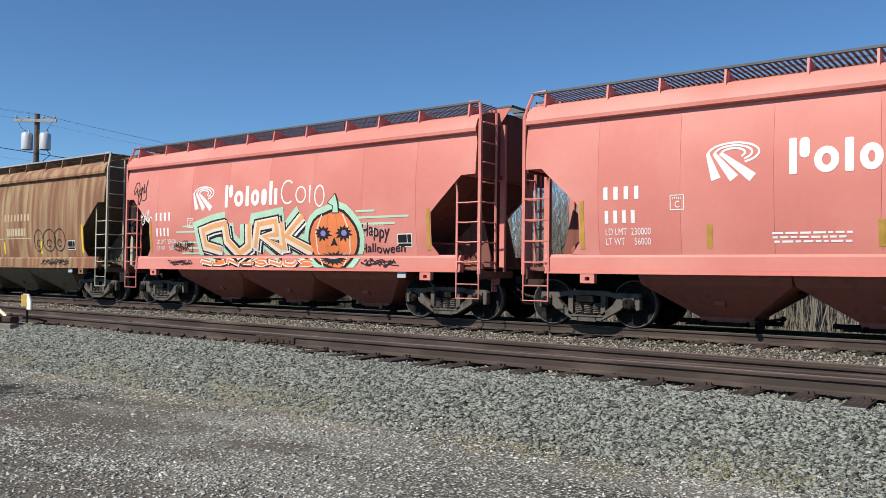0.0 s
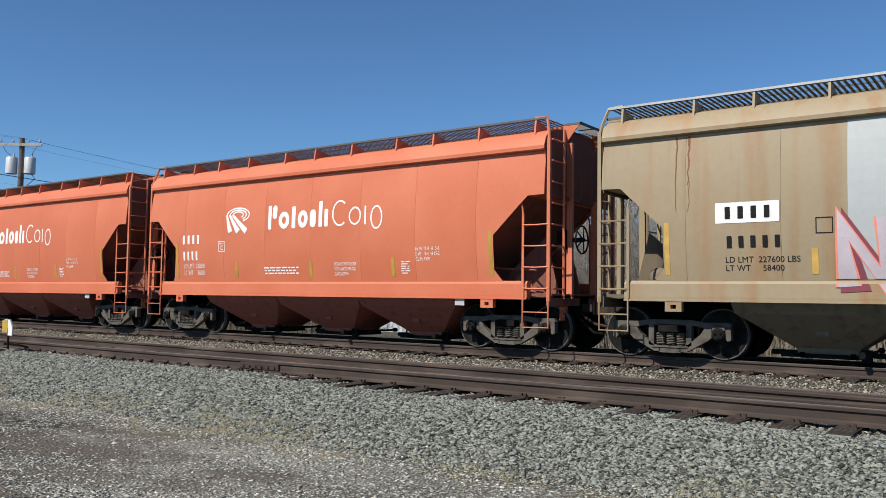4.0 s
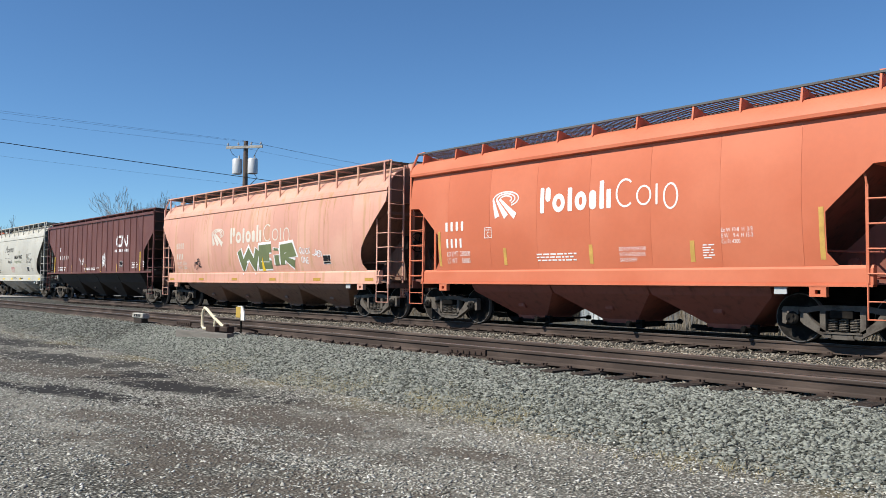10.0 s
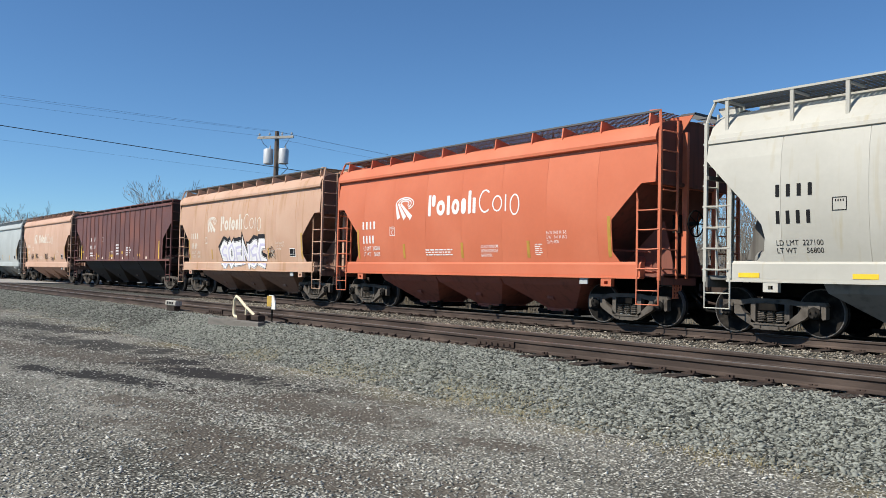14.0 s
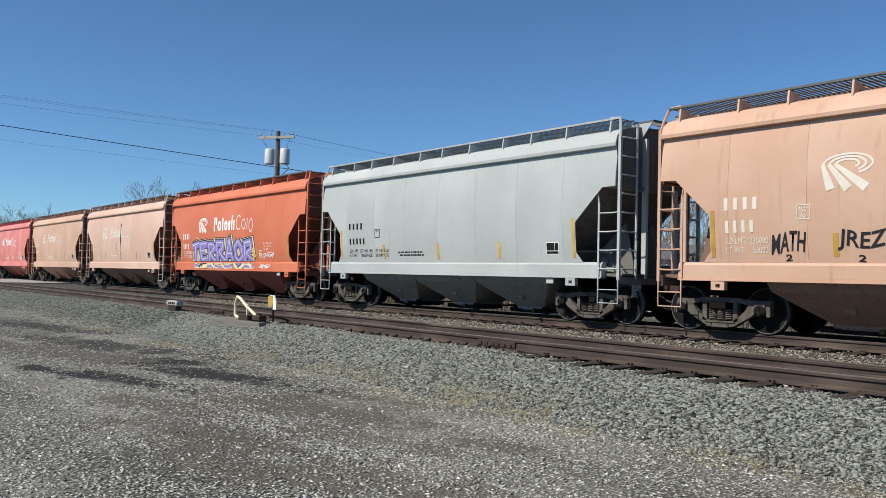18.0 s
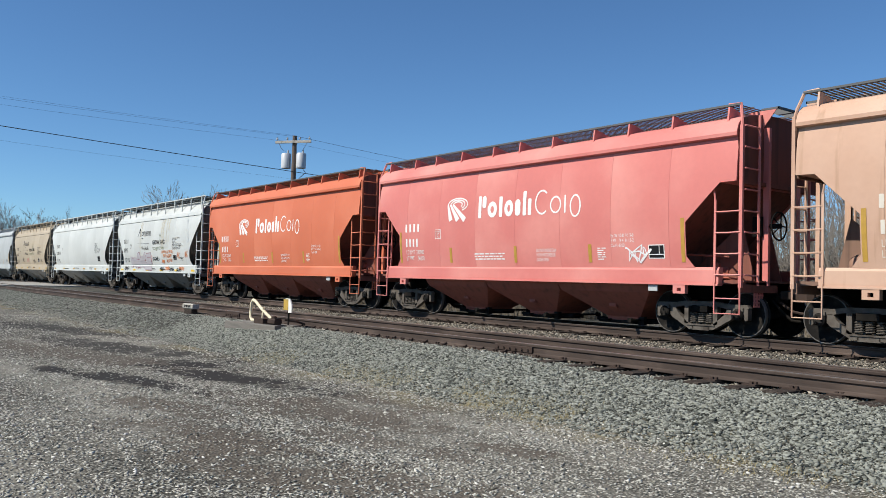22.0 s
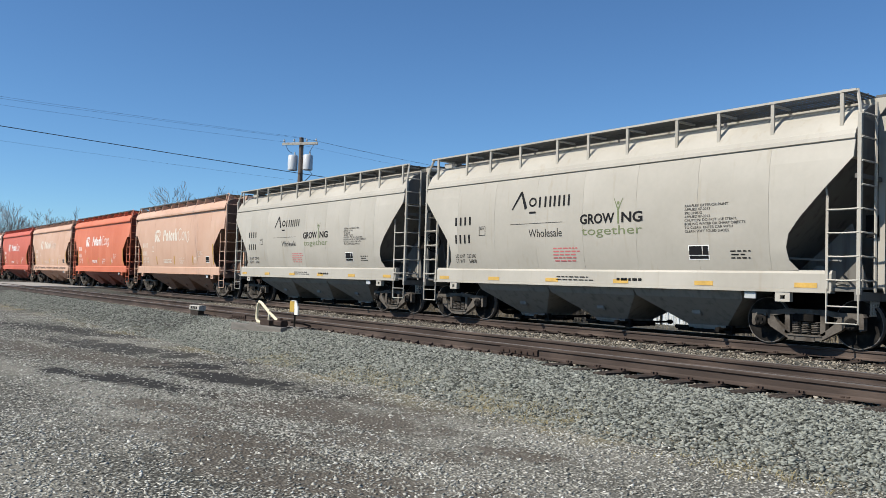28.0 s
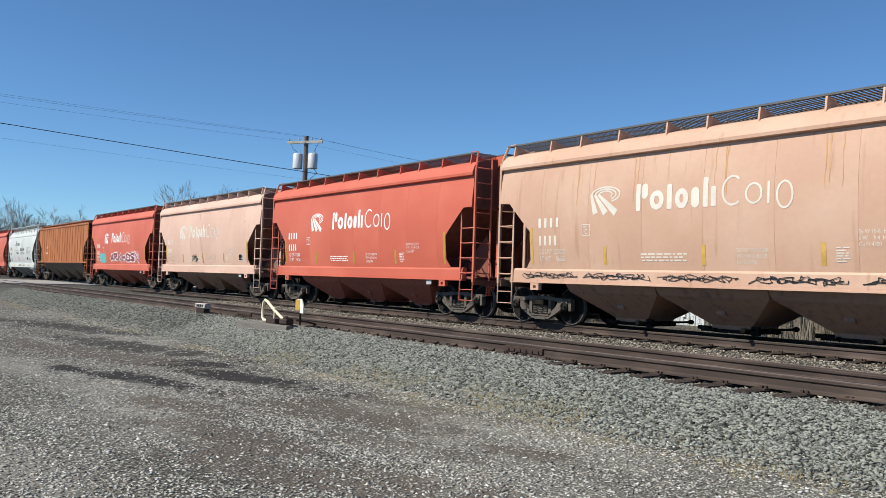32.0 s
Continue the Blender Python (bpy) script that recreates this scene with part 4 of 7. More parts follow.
gy = axis_steps([(-3000, -200, 560), (-200, -10, 38), (-10, 1, 1.5), (1, 20.5, 0.25), (20.5, 60, 3), (60, 400, 40), (400, 3000, 520)])
gv = [(x, y, ground_z(x, y)) for y in gy for x in gx]
nx = len(gx)
gf = [(j * nx + i, j * nx + i + 1, (j + 1) * nx + i + 1, (j + 1) * nx + i) for j in range(len(gy) - 1) for i in range(nx - 1)]
me = bpy.data.meshes.new("ground")
me.from_pydata(gv, [], gf)
me.materials.append(GRAVEL)
me.polygons.foreach_set("use_smooth", [True] * len(gf))
tagged(new("ground", me), "grey gravel lot with worn dark patches and tracks", "ground", kind="structure")


def scatter(name, count, area, size, material, seed, label, category, lift=0.3, flat=0.7, weight=None):
    """Loose angular stones on the ground, joined into one object."""
    rng = np.random.default_rng(seed)
    x = rng.uniform(area[0], area[1], count)
    y = rng.uniform(area[2], area[3], count)
    if weight is not None:
        keep = rng.uniform(0, 1, count) < weight(x, y)
        x, y = x[keep], y[keep]
    n = len(x)
    z = np.array([ground_z(a, b) for a, b in zip(x, y)])
    s = rng.uniform(size[0], size[1], n) * rng.uniform(0.75, 1.25, n)
    corner = np.array([(-1, 0, 0), (0, -1, 0), (1, 0, 0), (0, 1, 0), (0, 0, 1), (0, 0, -1)], float)
    v = corner[None] * rng.uniform(0.7, 1.25, (n, 6, 1)) + rng.uniform(-0.3, 0.3, (n, 6, 3))
    v = v * s[:, None, None] * np.stack([rng.uniform(1.0, 1.7, n), rng.uniform(0.7, 1.1, n), flat * rng.uniform(0.6, 1.1, n)], -1)[:, None, :]
    a, b = rng.uniform(0, 6.3, n), rng.uniform(-0.6, 0.6, n)
    ca, sa, cb, sb = np.cos(a), np.sin(a), np.cos(b), np.sin(b)
    v = np.stack([v[..., 0] * cb[:, None] + v[..., 2] * sb[:, None], v[..., 1], v[..., 2] * cb[:, None] - v[..., 0] * sb[:, None]], -1)
    v = np.stack([v[..., 0] * ca[:, None] - v[..., 1] * sa[:, None], v[..., 0] * sa[:, None] + v[..., 1] * ca[:, None], v[..., 2]], -1)
    v += np.stack([x, y, z + s * lift], -1)[:, None, :]
    tri = np.array([(0, 1, 4), (1, 2, 4), (2, 3, 4), (3, 0, 4), (1, 0, 5), (2, 1, 5), (3, 2, 5), (0, 3, 5)])
    f = (tri[None] + 6 * np.arange(n)[:, None, None]).reshape(-1, 3)
    m = bpy.data.meshes.new(name)
    m.vertices.add(n * 6)
    m.vertices.foreach_set("co", v.reshape(-1))
    m.loops.add(f.size)
    m.loops.foreach_set("vertex_index", f.reshape(-1).astype(np.int32))
    m.polygons.add(len(f))
    m.polygons.foreach_set("loop_start", np.arange(0, f.size, 3, dtype=np.int32))
    m.update(calc_edges=True)
    m.materials.append(material)
    return tagged(new(name, m), label, category, kind="stuff")


BALLAST = stones_mat("crushed_grey_stone", (0.03, 0.032, 0.027), (0.27, 0.28, 0.243), (0.48, 0.475, 0.42), 0.78)
BROWN_BALLAST = stones_mat("rust_dusted_stone", (0.075, 0.063, 0.05), (0.22, 0.195, 0.155), (0.4, 0.36, 0.29), 0.6)
LOT_STONE = stones_mat("lot_gravel_stone", (0.12, 0.117, 0.1), (0.42, 0.412, 0.36), (0.64, 0.63, 0.57), 0.66)


def dry(x, y):
    """Fewer loose stones in the damp patches."""
    k = np.ones_like(x)
    for cx, cy, rx, ry, deep in PATCHES:
        u, v = (x - cx) * 0.97 + (y - cy) * 0.247, (y - cy) * 0.97 - (x - cx) * 0.247
        k = np.minimum(k, np.clip((u / rx / 1.3) ** 2 + (v / ry / 1.3) ** 2 - 0.6, 1 - 0.95 * deep, 1))
    return k


def worn(x, y):
    """Loose stones thin out where wheels have packed the lot."""
    u = y + 0.35 * np.sin(0.21 * x + 0.6) + 0.12 * np.sin(0.83 * x)
    k = 0.55 + 0.3 * np.sin(1.9 * u + 0.8) + 0.22 * np.sin(0.9 * x + 1.7 * y) * np.sin(1.3 * y - 0.4 * x + 1) + 0.15 * np.sin(2.3 * x + 0.7) * np.sin(2.9 * y)
    return np.clip(k, 0.25, 1) * dry(x, y)


scatter("ballast", 125000, (-22, 1.0, 6.7, 9.1), (0.014, 0.031), BALLAST, 3, "coarse grey crushed stone on the track shoulder", "ballast", 0.2, 0.6,
        lambda x, y: np.clip((y - 6.45) / 1.1, 0.1, 1))
scatter("ballast", 22000, (-52, -22, 6.7, 9.0), (0.02, 0.036), BALLAST, 8, "coarse grey crushed stone on the far shoulder", "ballast", 0.2, 0.6,
        lambda x, y: np.clip((y - 6.45) / 1.1, 0.1, 1))
scatter("ballast", 50000, (-36, 1.0, 9.0, 15.0), (0.016, 0.032), BROWN_BALLAST, 4, "rust-dusted crushed stone between the two tracks", "ballast")
scatter("ballast", 10000, (-36, 2.0, 15.0, 18.6), (0.02, 0.042), BROWN_BALLAST, 5, "rust-dusted crushed stone under the train", "ballast")
scatter("gravel", 105000, (-14, 0.5, 1.0, 7.3), (0.007, 0.022), LOT_STONE, 6, "small loose pale and grey gravel on the lot", "gravel", 0.1, 0.4, worn)
scatter("gravel", 32000, (-34, -14, 0.5, 7.3), (0.011, 0.024), LOT_STONE, 7, "small loose gravel on the far part of the lot", "gravel", 0.15, 0.5, worn)

# ---- tracks ----
RAIL_RING = [(-0.068, 0), (0.068, 0), (0.068, 0.012), (0.02, 0.03), (0.012, 0.045), (0.012, 0.125), (0.034, 0.14), (0.036, 0.168), (0.028, 0.178), (-0.028, 0.178),
             (-0.036, 0.168), (-0.034, 0.14), (-0.012, 0.125), (-0.012, 0.045), (-0.02, 0.03), (-0.068, 0.012)]


def track(name, y, x0, x1, tie0, tie1, label):
    t = new(name)
    t.location = (0, y, RAIL_Z - 0.18)
    tagged(t, label, "railway track", kind="structure")
    rail = Geo().prism(RAIL_RING, x0, x1).mesh("rail")
    head = Geo().box(x0, x1, -0.026, 0.026, 0.178, 0.1815).mesh("rail_head")
    for sy in (-1, 1):
        r = place("rail", rail, RAIL_SIDE, t, pose(0, sy * 0.753, 0))
        place("rail_head", head, RAIL_TOP, r, None, "worn bright running surface")
    rng = random.Random(int(y * 10))
    ties = [Geo().box(-0.115, 0.115, -1.3, 1.3, -0.17, -0.008, 0.012).mesh("tie")]
    plate = Geo().box(-0.09, 0.09, -0.17, 0.17, -0.008, 0.006).box(-0.02, 0.02, -0.12, -0.085, 0, 0.035).box(-0.075, -0.045, 0.08, 0.115, 0, 0.035).box(0.045, 0.075, -0.115, -0.08, 0, 0.035).mesh("tie_plate")
    x = tie0
    while x < tie1:
        tie = place("tie", ties[0], TIE_WOOD, t, pose(x, rng.uniform(-0.06, 0.06), rng.uniform(-0.012, 0.004), 0, 0, rng.uniform(-1.2, 1.2)))
        if -24 < x < 2.5:
            for sy in (-1, 1):
                place("tie_plate", plate, RUST, tie, pose(0, sy * 0.753, 0))
        if y < 12 and -4.1 < x < -0.8:
            def end_plate():
                g = Geo().box(-0.105, 0.105, -1.31, -1.3, -0.15, -0.02)
                for k in range(9):
                    g.box(-0.1 + 0.024 * k, -0.092 + 0.024 * k, -1.318, -1.31, -0.145, -0.025)
                return g.mesh("end_plate")
            place("end_plate", kept("tie_end", end_plate), TIE_PLATE_STEEL, tie, None, "grooved steel end plate")
        x += 0.54 + rng.uniform(-0.03, 0.03)
    return t


siding = track("siding_track", SIDING_Y, -420, 90, -62, 3, "rusty siding track on weathered wooden ties")
track("main_track", TRAIN_Y, -420, 90, -62, 3, "main track with shiny rail heads under the train")
# turnout rail between the siding's rails
g = Geo()
for i in range(24):
    xa, xb = -11.0 + i * 0.75, -11.0 + (i + 1) * 0.75
    off = lambda v: 0.09 + 0.004 * max(0, v + 11) ** 2
    ring = [(q * 0.98, w) for q, w in RAIL_RING]
    k = len(g.v)
    g.v += [(xa, -0.753 + off(xa) + q, w) for q, w in ring] + [(xb, -0.753 + off(xb) + q, w) for q, w in ring]
    n = len(ring)
    g.f += [(k + j, k + (j + 1) % n, k + n + (j + 1) % n, k + n + j) for j in range(n)]
place("closure_rail", g.mesh("closure_rail"), RAIL_SIDE, siding)
# the other point rail, close to the far rail
g = Geo()
for i in range(20):
    xa, xb = -14.0 + i * 0.85, -14.0 + (i + 1) * 0.85
    off = lambda v: 0.1 + 0.006 * max(0, v + 12) ** 1.6
    k = len(g.v)
    g.v += [(xa, 0.753 - off(xa) + q, w) for q, w in RAIL_RING] + [(xb, 0.753 - off(xb) + q, w) for q, w in RAIL_RING]
    n = len(RAIL_RING)
    g.f += [(k + j, k + (j + 1) % n, k + n + (j + 1) % n, k + n + j) for j in range(n)]
place("point_rail", g.mesh("point_rail"), RAIL_SIDE, siding)

# ---- the train ----
CARS = [
    # distance of the car's middle behind the train's mark, label, options
    ("faded pink covered hopper car with white lettering", "flat", PINK, {}),
    ("faded pink covered hopper car with a large spray-painted mural", "flat", PINK, {}),
    ("rust-streaked tan covered hopper car with cream diamonds", "flat", RUSTY, dict(dark_end=CREAM, reflect=YELLOW)),
    ("faded pink covered hopper car with white lettering", "flat", PINK, {}),
    ("stained tan covered hopper car with a white patch and mauve graffiti", "flat", TAN, dict(reflect=AGED_YELLOW)),
    ("orange-red covered hopper car with white lettering", "flat", ORANGE, {}),
    ("bright orange-red covered hopper car with white lettering", "flat", ORANGE, {}),
    ("cream covered hopper car with black and green lettering", "slab", CREAM, dict()),
    ("faded apricot covered hopper car with white lettering", "flat", SALMON, {}),
    ("pale grey covered hopper car with black lettering", "flat", GREY, {}),
    ("orange-red covered hopper car with white lettering", "flat", ORANGE, {}),
    ("orange-red covered hopper car with white lettering", "flat", ORANGE, dict(reflect=AGED_YELLOW)),
    ("long blush-pink covered hopper car with green graffiti", "round", BLUSH, dict(half=8.2)),
    ("long maroon ribbed covered hopper car with a white emblem", "ribbed", MAROON, dict(half=8.15, reflect=YELLOW)),
    ("grimy white covered hopper car with black and green lettering", "round", DIRTY, dict(reflect=YELLOW)),
    ("red-orange covered hopper car with white lettering", "flat", ORANGE, {}),
    ("sun-bleached peach covered hopper car with black and white graffiti", "flat", BEIGE, dict(reflect=AGED_YELLOW)),
    ("long oxide-brown ribbed covered hopper car with yellow markers", "ribbed", OXIDE, dict(half=8.07, reflect=YELLOW)),
    ("peach covered hopper car with black spray tags", "flat", PEACH, {}),
    ("plain pale grey covered hopper car", "flat", GREY, dict(reflect=AGED_YELLOW)),
    ("orange-red covered hopper car with purple graffiti", "flat", ORANGE, {}),
    ("pale pink covered hopper car with white lettering", "flat", PALE, {}),
    ("peach covered hopper car with white lettering", "flat", PEACH, {}),
    ("rose-red covered hopper car with white lettering", "flat", ROSE, {}),
    ("orange-red covered hopper car with white lettering", "flat", ORANGE, {}),
    ("white covered hopper car with grey and red graffiti", "round", WHITE, dict(reflect=YELLOW)),
    ("long white covered hopper car with black lettering", "round", WHITE, dict(half=7.47)),
    ("dusty sand covered hopper car with black and green lettering", "round", SAND, {}),
    ("light grey covered hopper car with black lettering", "flat", LGREY, dict(reflect=AGED_YELLOW)),
    ("warm grey covered hopper car with black and green lettering", "round", STONE, dict(reflect=AGED_YELLOW)),
    ("warm grey covered hopper car with black and green lettering", "round", STONE, dict(reflect=AGED_YELLOW)),
    ("peach covered hopper car with white lettering", "flat", PEACH, {}),
    ("orange-red covered hopper car with white lettering", "flat", ORANGE, {}),
    ("peach covered hopper car with scribbles along its sill", "flat", PEACH, dict(reflect=AGED_YELLOW)),
    ("red-orange covered hopper car with white lettering", "flat", REDOR, {}),
    ("pale pink covered hopper car with white lettering", "flat", PALE, {}),
    ("red-orange covered hopper car with white graffiti", "flat", REDOR, {}),
    ("long rust-orange ribbed covered hopper car", "ribbed", RUSTOR, dict(half=8.0)),
    ("white covered hopper car with black lettering", "round", WHITE, {}),
    ("red covered hopper car with white lettering", "flat", REDOR, {}),
]
# the far end of the first car lies this far along the line at the start
mark = -8.61
TRAIN = []
for i, (label, style, coat, opt) in enumerate(CARS):
    half = opt.get("half", 6.38)
    if i:
        mark -= 2 * half + 1.22
    args = {k: v for k, v in opt.items() if k != "half"}
    args.setdefault("brake", i % 3 != 1)
    car = hopper_car(label, style, half, coat, **args)
    TRAIN.append((car, mark + half, style, half, coat))

# ---- lettering, emblems and spray paint on the cars ----

def spray(name, c, rough=0.7):
    return mat(name, c, rough, 0, 0.1, 2.5, 25, spec=0.3)


MINT = spray("mint_spray", (0.42, 0.62, 0.46))
CORAL = spray("pumpkin_orange_spray", (0.72, 0.2, 0.07))
CREAMY = spray("cream_spray", (0.74, 0.62, 0.5))
VIOLET = spray("violet_spray", (0.24, 0.2, 0.46))
MAUVE = spray("mauve_grey_spray", (0.48, 0.42, 0.46))
PLUM = spray("plum_spray", (0.22, 0.055, 0.075))
GLOW = spray("coral_spray", (0.75, 0.24, 0.16))
OLIVE = spray("olive_green_spray", (0.15, 0.18, 0.085))
SILVER = spray("silver_spray", (0.4, 0.38, 0.4))
CHALK = spray("white_spray", (0.76, 0.75, 0.74))
TEAL = spray("teal_spray", (0.12, 0.42, 0.42))
WORN = spray("worn_cream_paint", (0.5, 0.39, 0.25))
MUSTARD = spray("mustard_rust_stain", (0.52, 0.3, 0.14))
BROWN_RUST = spray("brown_rust_stain", (0.2, 0.085, 0.04))
INKY = spray("black_spray", (0.015, 0.015, 0.018))
APRICOT = spray("apricot_spray", (0.72, 0.36, 0.15))
STRAW = spray("straw_spray", (0.66, 0.58, 0.38))
OCHRE = spray("pale_ochre_stain", (0.5, 0.43, 0.27))
AMBER = spray("rust_orange_spray", (0.6, 0.2, 0.06))
LILAC = spray("lilac_spray", (0.55, 0.52, 0.66))


def skin(style, z):
    st = STYLES[style]
    if z < st["sill"][1] - 0.005 and style != "ribbed":
        return st["prof"][0][0] + 0.036
    return half_at(st["prof"], max(z, st["prof"][0][1]))


def clip(poly, z, above):
    out = []
    for i, (xa, za) in enumerate(poly):
        xb, zb = poly[(i + 1) % len(poly)]
        ina, inb = (za >= z) == above, (zb >= z) == above
        if ina:
            out.append((xa, za))
        if ina != inb:
            out.append((xa + (xb - xa) * (z - za) / (zb - za), z))
    return out


def decal(name, style, polys, lift, step=0.0):
    """Shapes in (x, z) laid on the curved side that faces the lot, as a skin of paint."""
    g = Geo()
    st = STYLES[style]
    a, b = st["sill"]
    cuts = [(a + 0.06, b - 0.06)] + [(b + 0.02 + 0.22 * k, b + 0.02 + 0.22 * (k + 1)) for k in range(13)] if style != "ribbed" else [(1.54, 4.1)]
    for count, poly in enumerate(polys):
        for lo, hi in cuts:
            p = clip(clip(poly, lo, True), hi, False) if len(poly) > 2 else []
            if len(p) >= 3:
                y = [-(half_at(st["prof"], max(z, st["prof"][0][1])) if lo > b - 0.01 or style == "ribbed" else st["prof"][0][0] + 0.036) - lift - step * count for _, z in p]
                g.add([(x, yy, z) for (x, z), yy in zip(p, y)], [tuple(range(len(p)))])
    me = bpy.data.meshes.new(name)
    me.from_pydata(g.v, [], g.f)
    me.materials.append(None)
    return me


def pill(x0, x1, z0, z1, r=0.3, lean=0.0):
    """A bar with rounded corners."""
    c = min(x1 - x0, z1 - z0) * r
    pts = [(x0 + c, z0), (x1 - c, z0), (x1 - c * 0.3, z0 + c * 0.3), (x1, z0 + c), (x1, z1 - c), (x1 - c * 0.3, z1 - c * 0.3), (x1 - c, z1), (x0 + c, z1),
           (x0 + c * 0.3, z1 - c * 0.3), (x0, z1 - c), (x0, z0 + c), (x0 + c * 0.3, z0 + c * 0.3)]
    return [(x + lean * (z - z0), z) for x, z in pts]


def bars(x0, x1, z0, z1, n, gap=0.25, r=0.12):
    """A row of plain bars of the size of a row of characters."""
    gap += 0.28
    w = (x1 - x0) / n
    return [pill(x0 + w * (i + gap / 2), x0 + w * (i + 1 - gap / 2), z0, z1, r) for i in range(n)]


def lines(x0, x1, z0, z1, rows, seed=0, gap=0.5):
    """Fine print as thin bars, word by word."""
    rng = random.Random(seed)
    out = []
    h = (z1 - z0) / rows
    for k in range(rows):
        x = x0 + rng.uniform(0, 0.06) * (x1 - x0)
        end = x1 - rng.uniform(0, 0.25) * (x1 - x0)
        while x < end - 0.03:
            w = min(rng.uniform(0.07, 0.2), end - x)
            out.append(pill(x, x + w, z1 - h * (k + 1) + h * gap * 0.5, z1 - h * k - h * gap * 0.5, 0.2))
            x += w + 0.035
    return out


def frame_of(x0, x1, z0, z1, t):
    return [[(x0, z0), (x1, z0), (x1, z0 + t), (x0, z0 + t)], [(x0, z1 - t), (x1, z1 - t), (x1, z1), (x0, z1)],
            [(x0, z0 + t), (x0 + t, z0 + t), (x0 + t, z1 - t), (x0, z1 - t)], [(x1 - t, z0 + t), (x1, z0 + t), (x1, z1 - t), (x1 - t, z1 - t)]]


def ring_part(cx, cz, rx, rz, t, a0, a1, n=14):
    """A bent stripe: part of an oval ring."""
    out = []
    for i in range(n):
        p, q = a0 + (a1 - a0) * i / n, a0 + (a1 - a0) * (i + 1) / n
        out.append([(cx + rx * math.cos(p), cz + rz * math.sin(p)), (cx + rx * math.cos(q), cz + rz * math.sin(q)),
                    (cx + (rx - t) * math.cos(q), cz + (rz - t) * math.sin(q)), (cx + (rx - t) * math.cos(p), cz + (rz - t) * math.sin(p))])
    return out


def words(text, x0, x1, z0, z1, style, lift=0.006, bold=False):
    """Readable words with the built-in font, stretched to their box on the side of a car."""
    cu = bpy.data.curves.new("words", "FONT")
    cu.body, cu.align_x = text, "LEFT"
    cu.resolution_u = 3
    if bold:
        cu.offset = 0.03 if bold is True else bold
    ob = new("words", cu)
    me = bpy.data.meshes.new_from_object(ob.evaluated_get(bpy.context.evaluated_depsgraph_get()))
    bpy.data.objects.remove(ob)
    co = np.array([v.co[:] for v in me.vertices])
    lo, hi = co.min(0), co.max(0)
    for v in me.vertices:
        x = x0 + (v.co.x - lo[0]) / (hi[0] - lo[0]) * (x1 - x0)
        z = z0 + (v.co.y - lo[1]) / (hi[1] - lo[1]) * (z1 - z0)
        v.co = (x, -skin(style, z) - lift, z)
    me.materials.clear()
    me.materials.append(None)
    return me


def stamp(car, name, key, build, material, label=""):
    ob = place(name, kept(key, build), material, car, None, label)
    return tagged(ob, kind="stuff") if name in ("fine_print", "notice", "weight_notice", "size_notice", "red_notice", "number_mark") else ob


def ribbon(pts, w):
    """A painted stroke along pts with mitred bends; w: one width or one for each point."""
    ws = w if isinstance(w, (list, tuple)) else [w] * len(pts)
    edge = []
    for i, (x, z) in enumerate(pts):
        a, b = pts[max(i - 1, 0)], pts[min(i + 1, len(pts) - 1)]
        n1, n2 = ((p[1] - q[1], q[0] - p[0]) for p, q in ((a, (x, z)), ((x, z), b)))
        l1, l2 = math.hypot(*n1), math.hypot(*n2)
        n1 = (n1[0] / l1, n1[1] / l1) if l1 > 1e-9 else (n2[0] / l2, n2[1] / l2)
        n2 = (n2[0] / l2, n2[1] / l2) if l2 > 1e-9 else n1
        mx, mz = n1[0] + n2[0], n1[1] + n2[1]
        m = math.hypot(mx, mz)
        if m < 0.3:
            mx, mz, m = n1[0], n1[1], 1.0
        k = ws[i] / 2 * min(1.7, 2 / m) / m
        edge.append(((x + mx * k, z + mz * k), (x - mx * k, z - mz * k)))
    return [[p, q, q2, p2] for (p, p2), (q, q2) in zip(edge, edge[1:])]


def swirl(x0, x1, z0, z1):
    """The emblem: three nested bands that rise, turn over and curl back, each wider at its foot."""
    w, h = x1 - x0, z1 - z0
    out = []
    for k in range(3):
        r = 1 - 0.27 * k
        arc = [(0.5 + 0.46 * r * math.cos(a), 0.68 + 0.28 * r * math.sin(a)) for a in (math.pi - (math.pi + 1.1 - 0.15 * k) * i / 16 for i in range(17))]
        pts = [(0.19 + 0.33 * k, 0.0)] + arc
        ws = [0.18 * w] + [0.07 * w] + [0.056 * h] * (len(arc) - 1)
        out += ribbon([(x0 + w * u, z0 + h * v) for u, v in pts], ws)
    return out


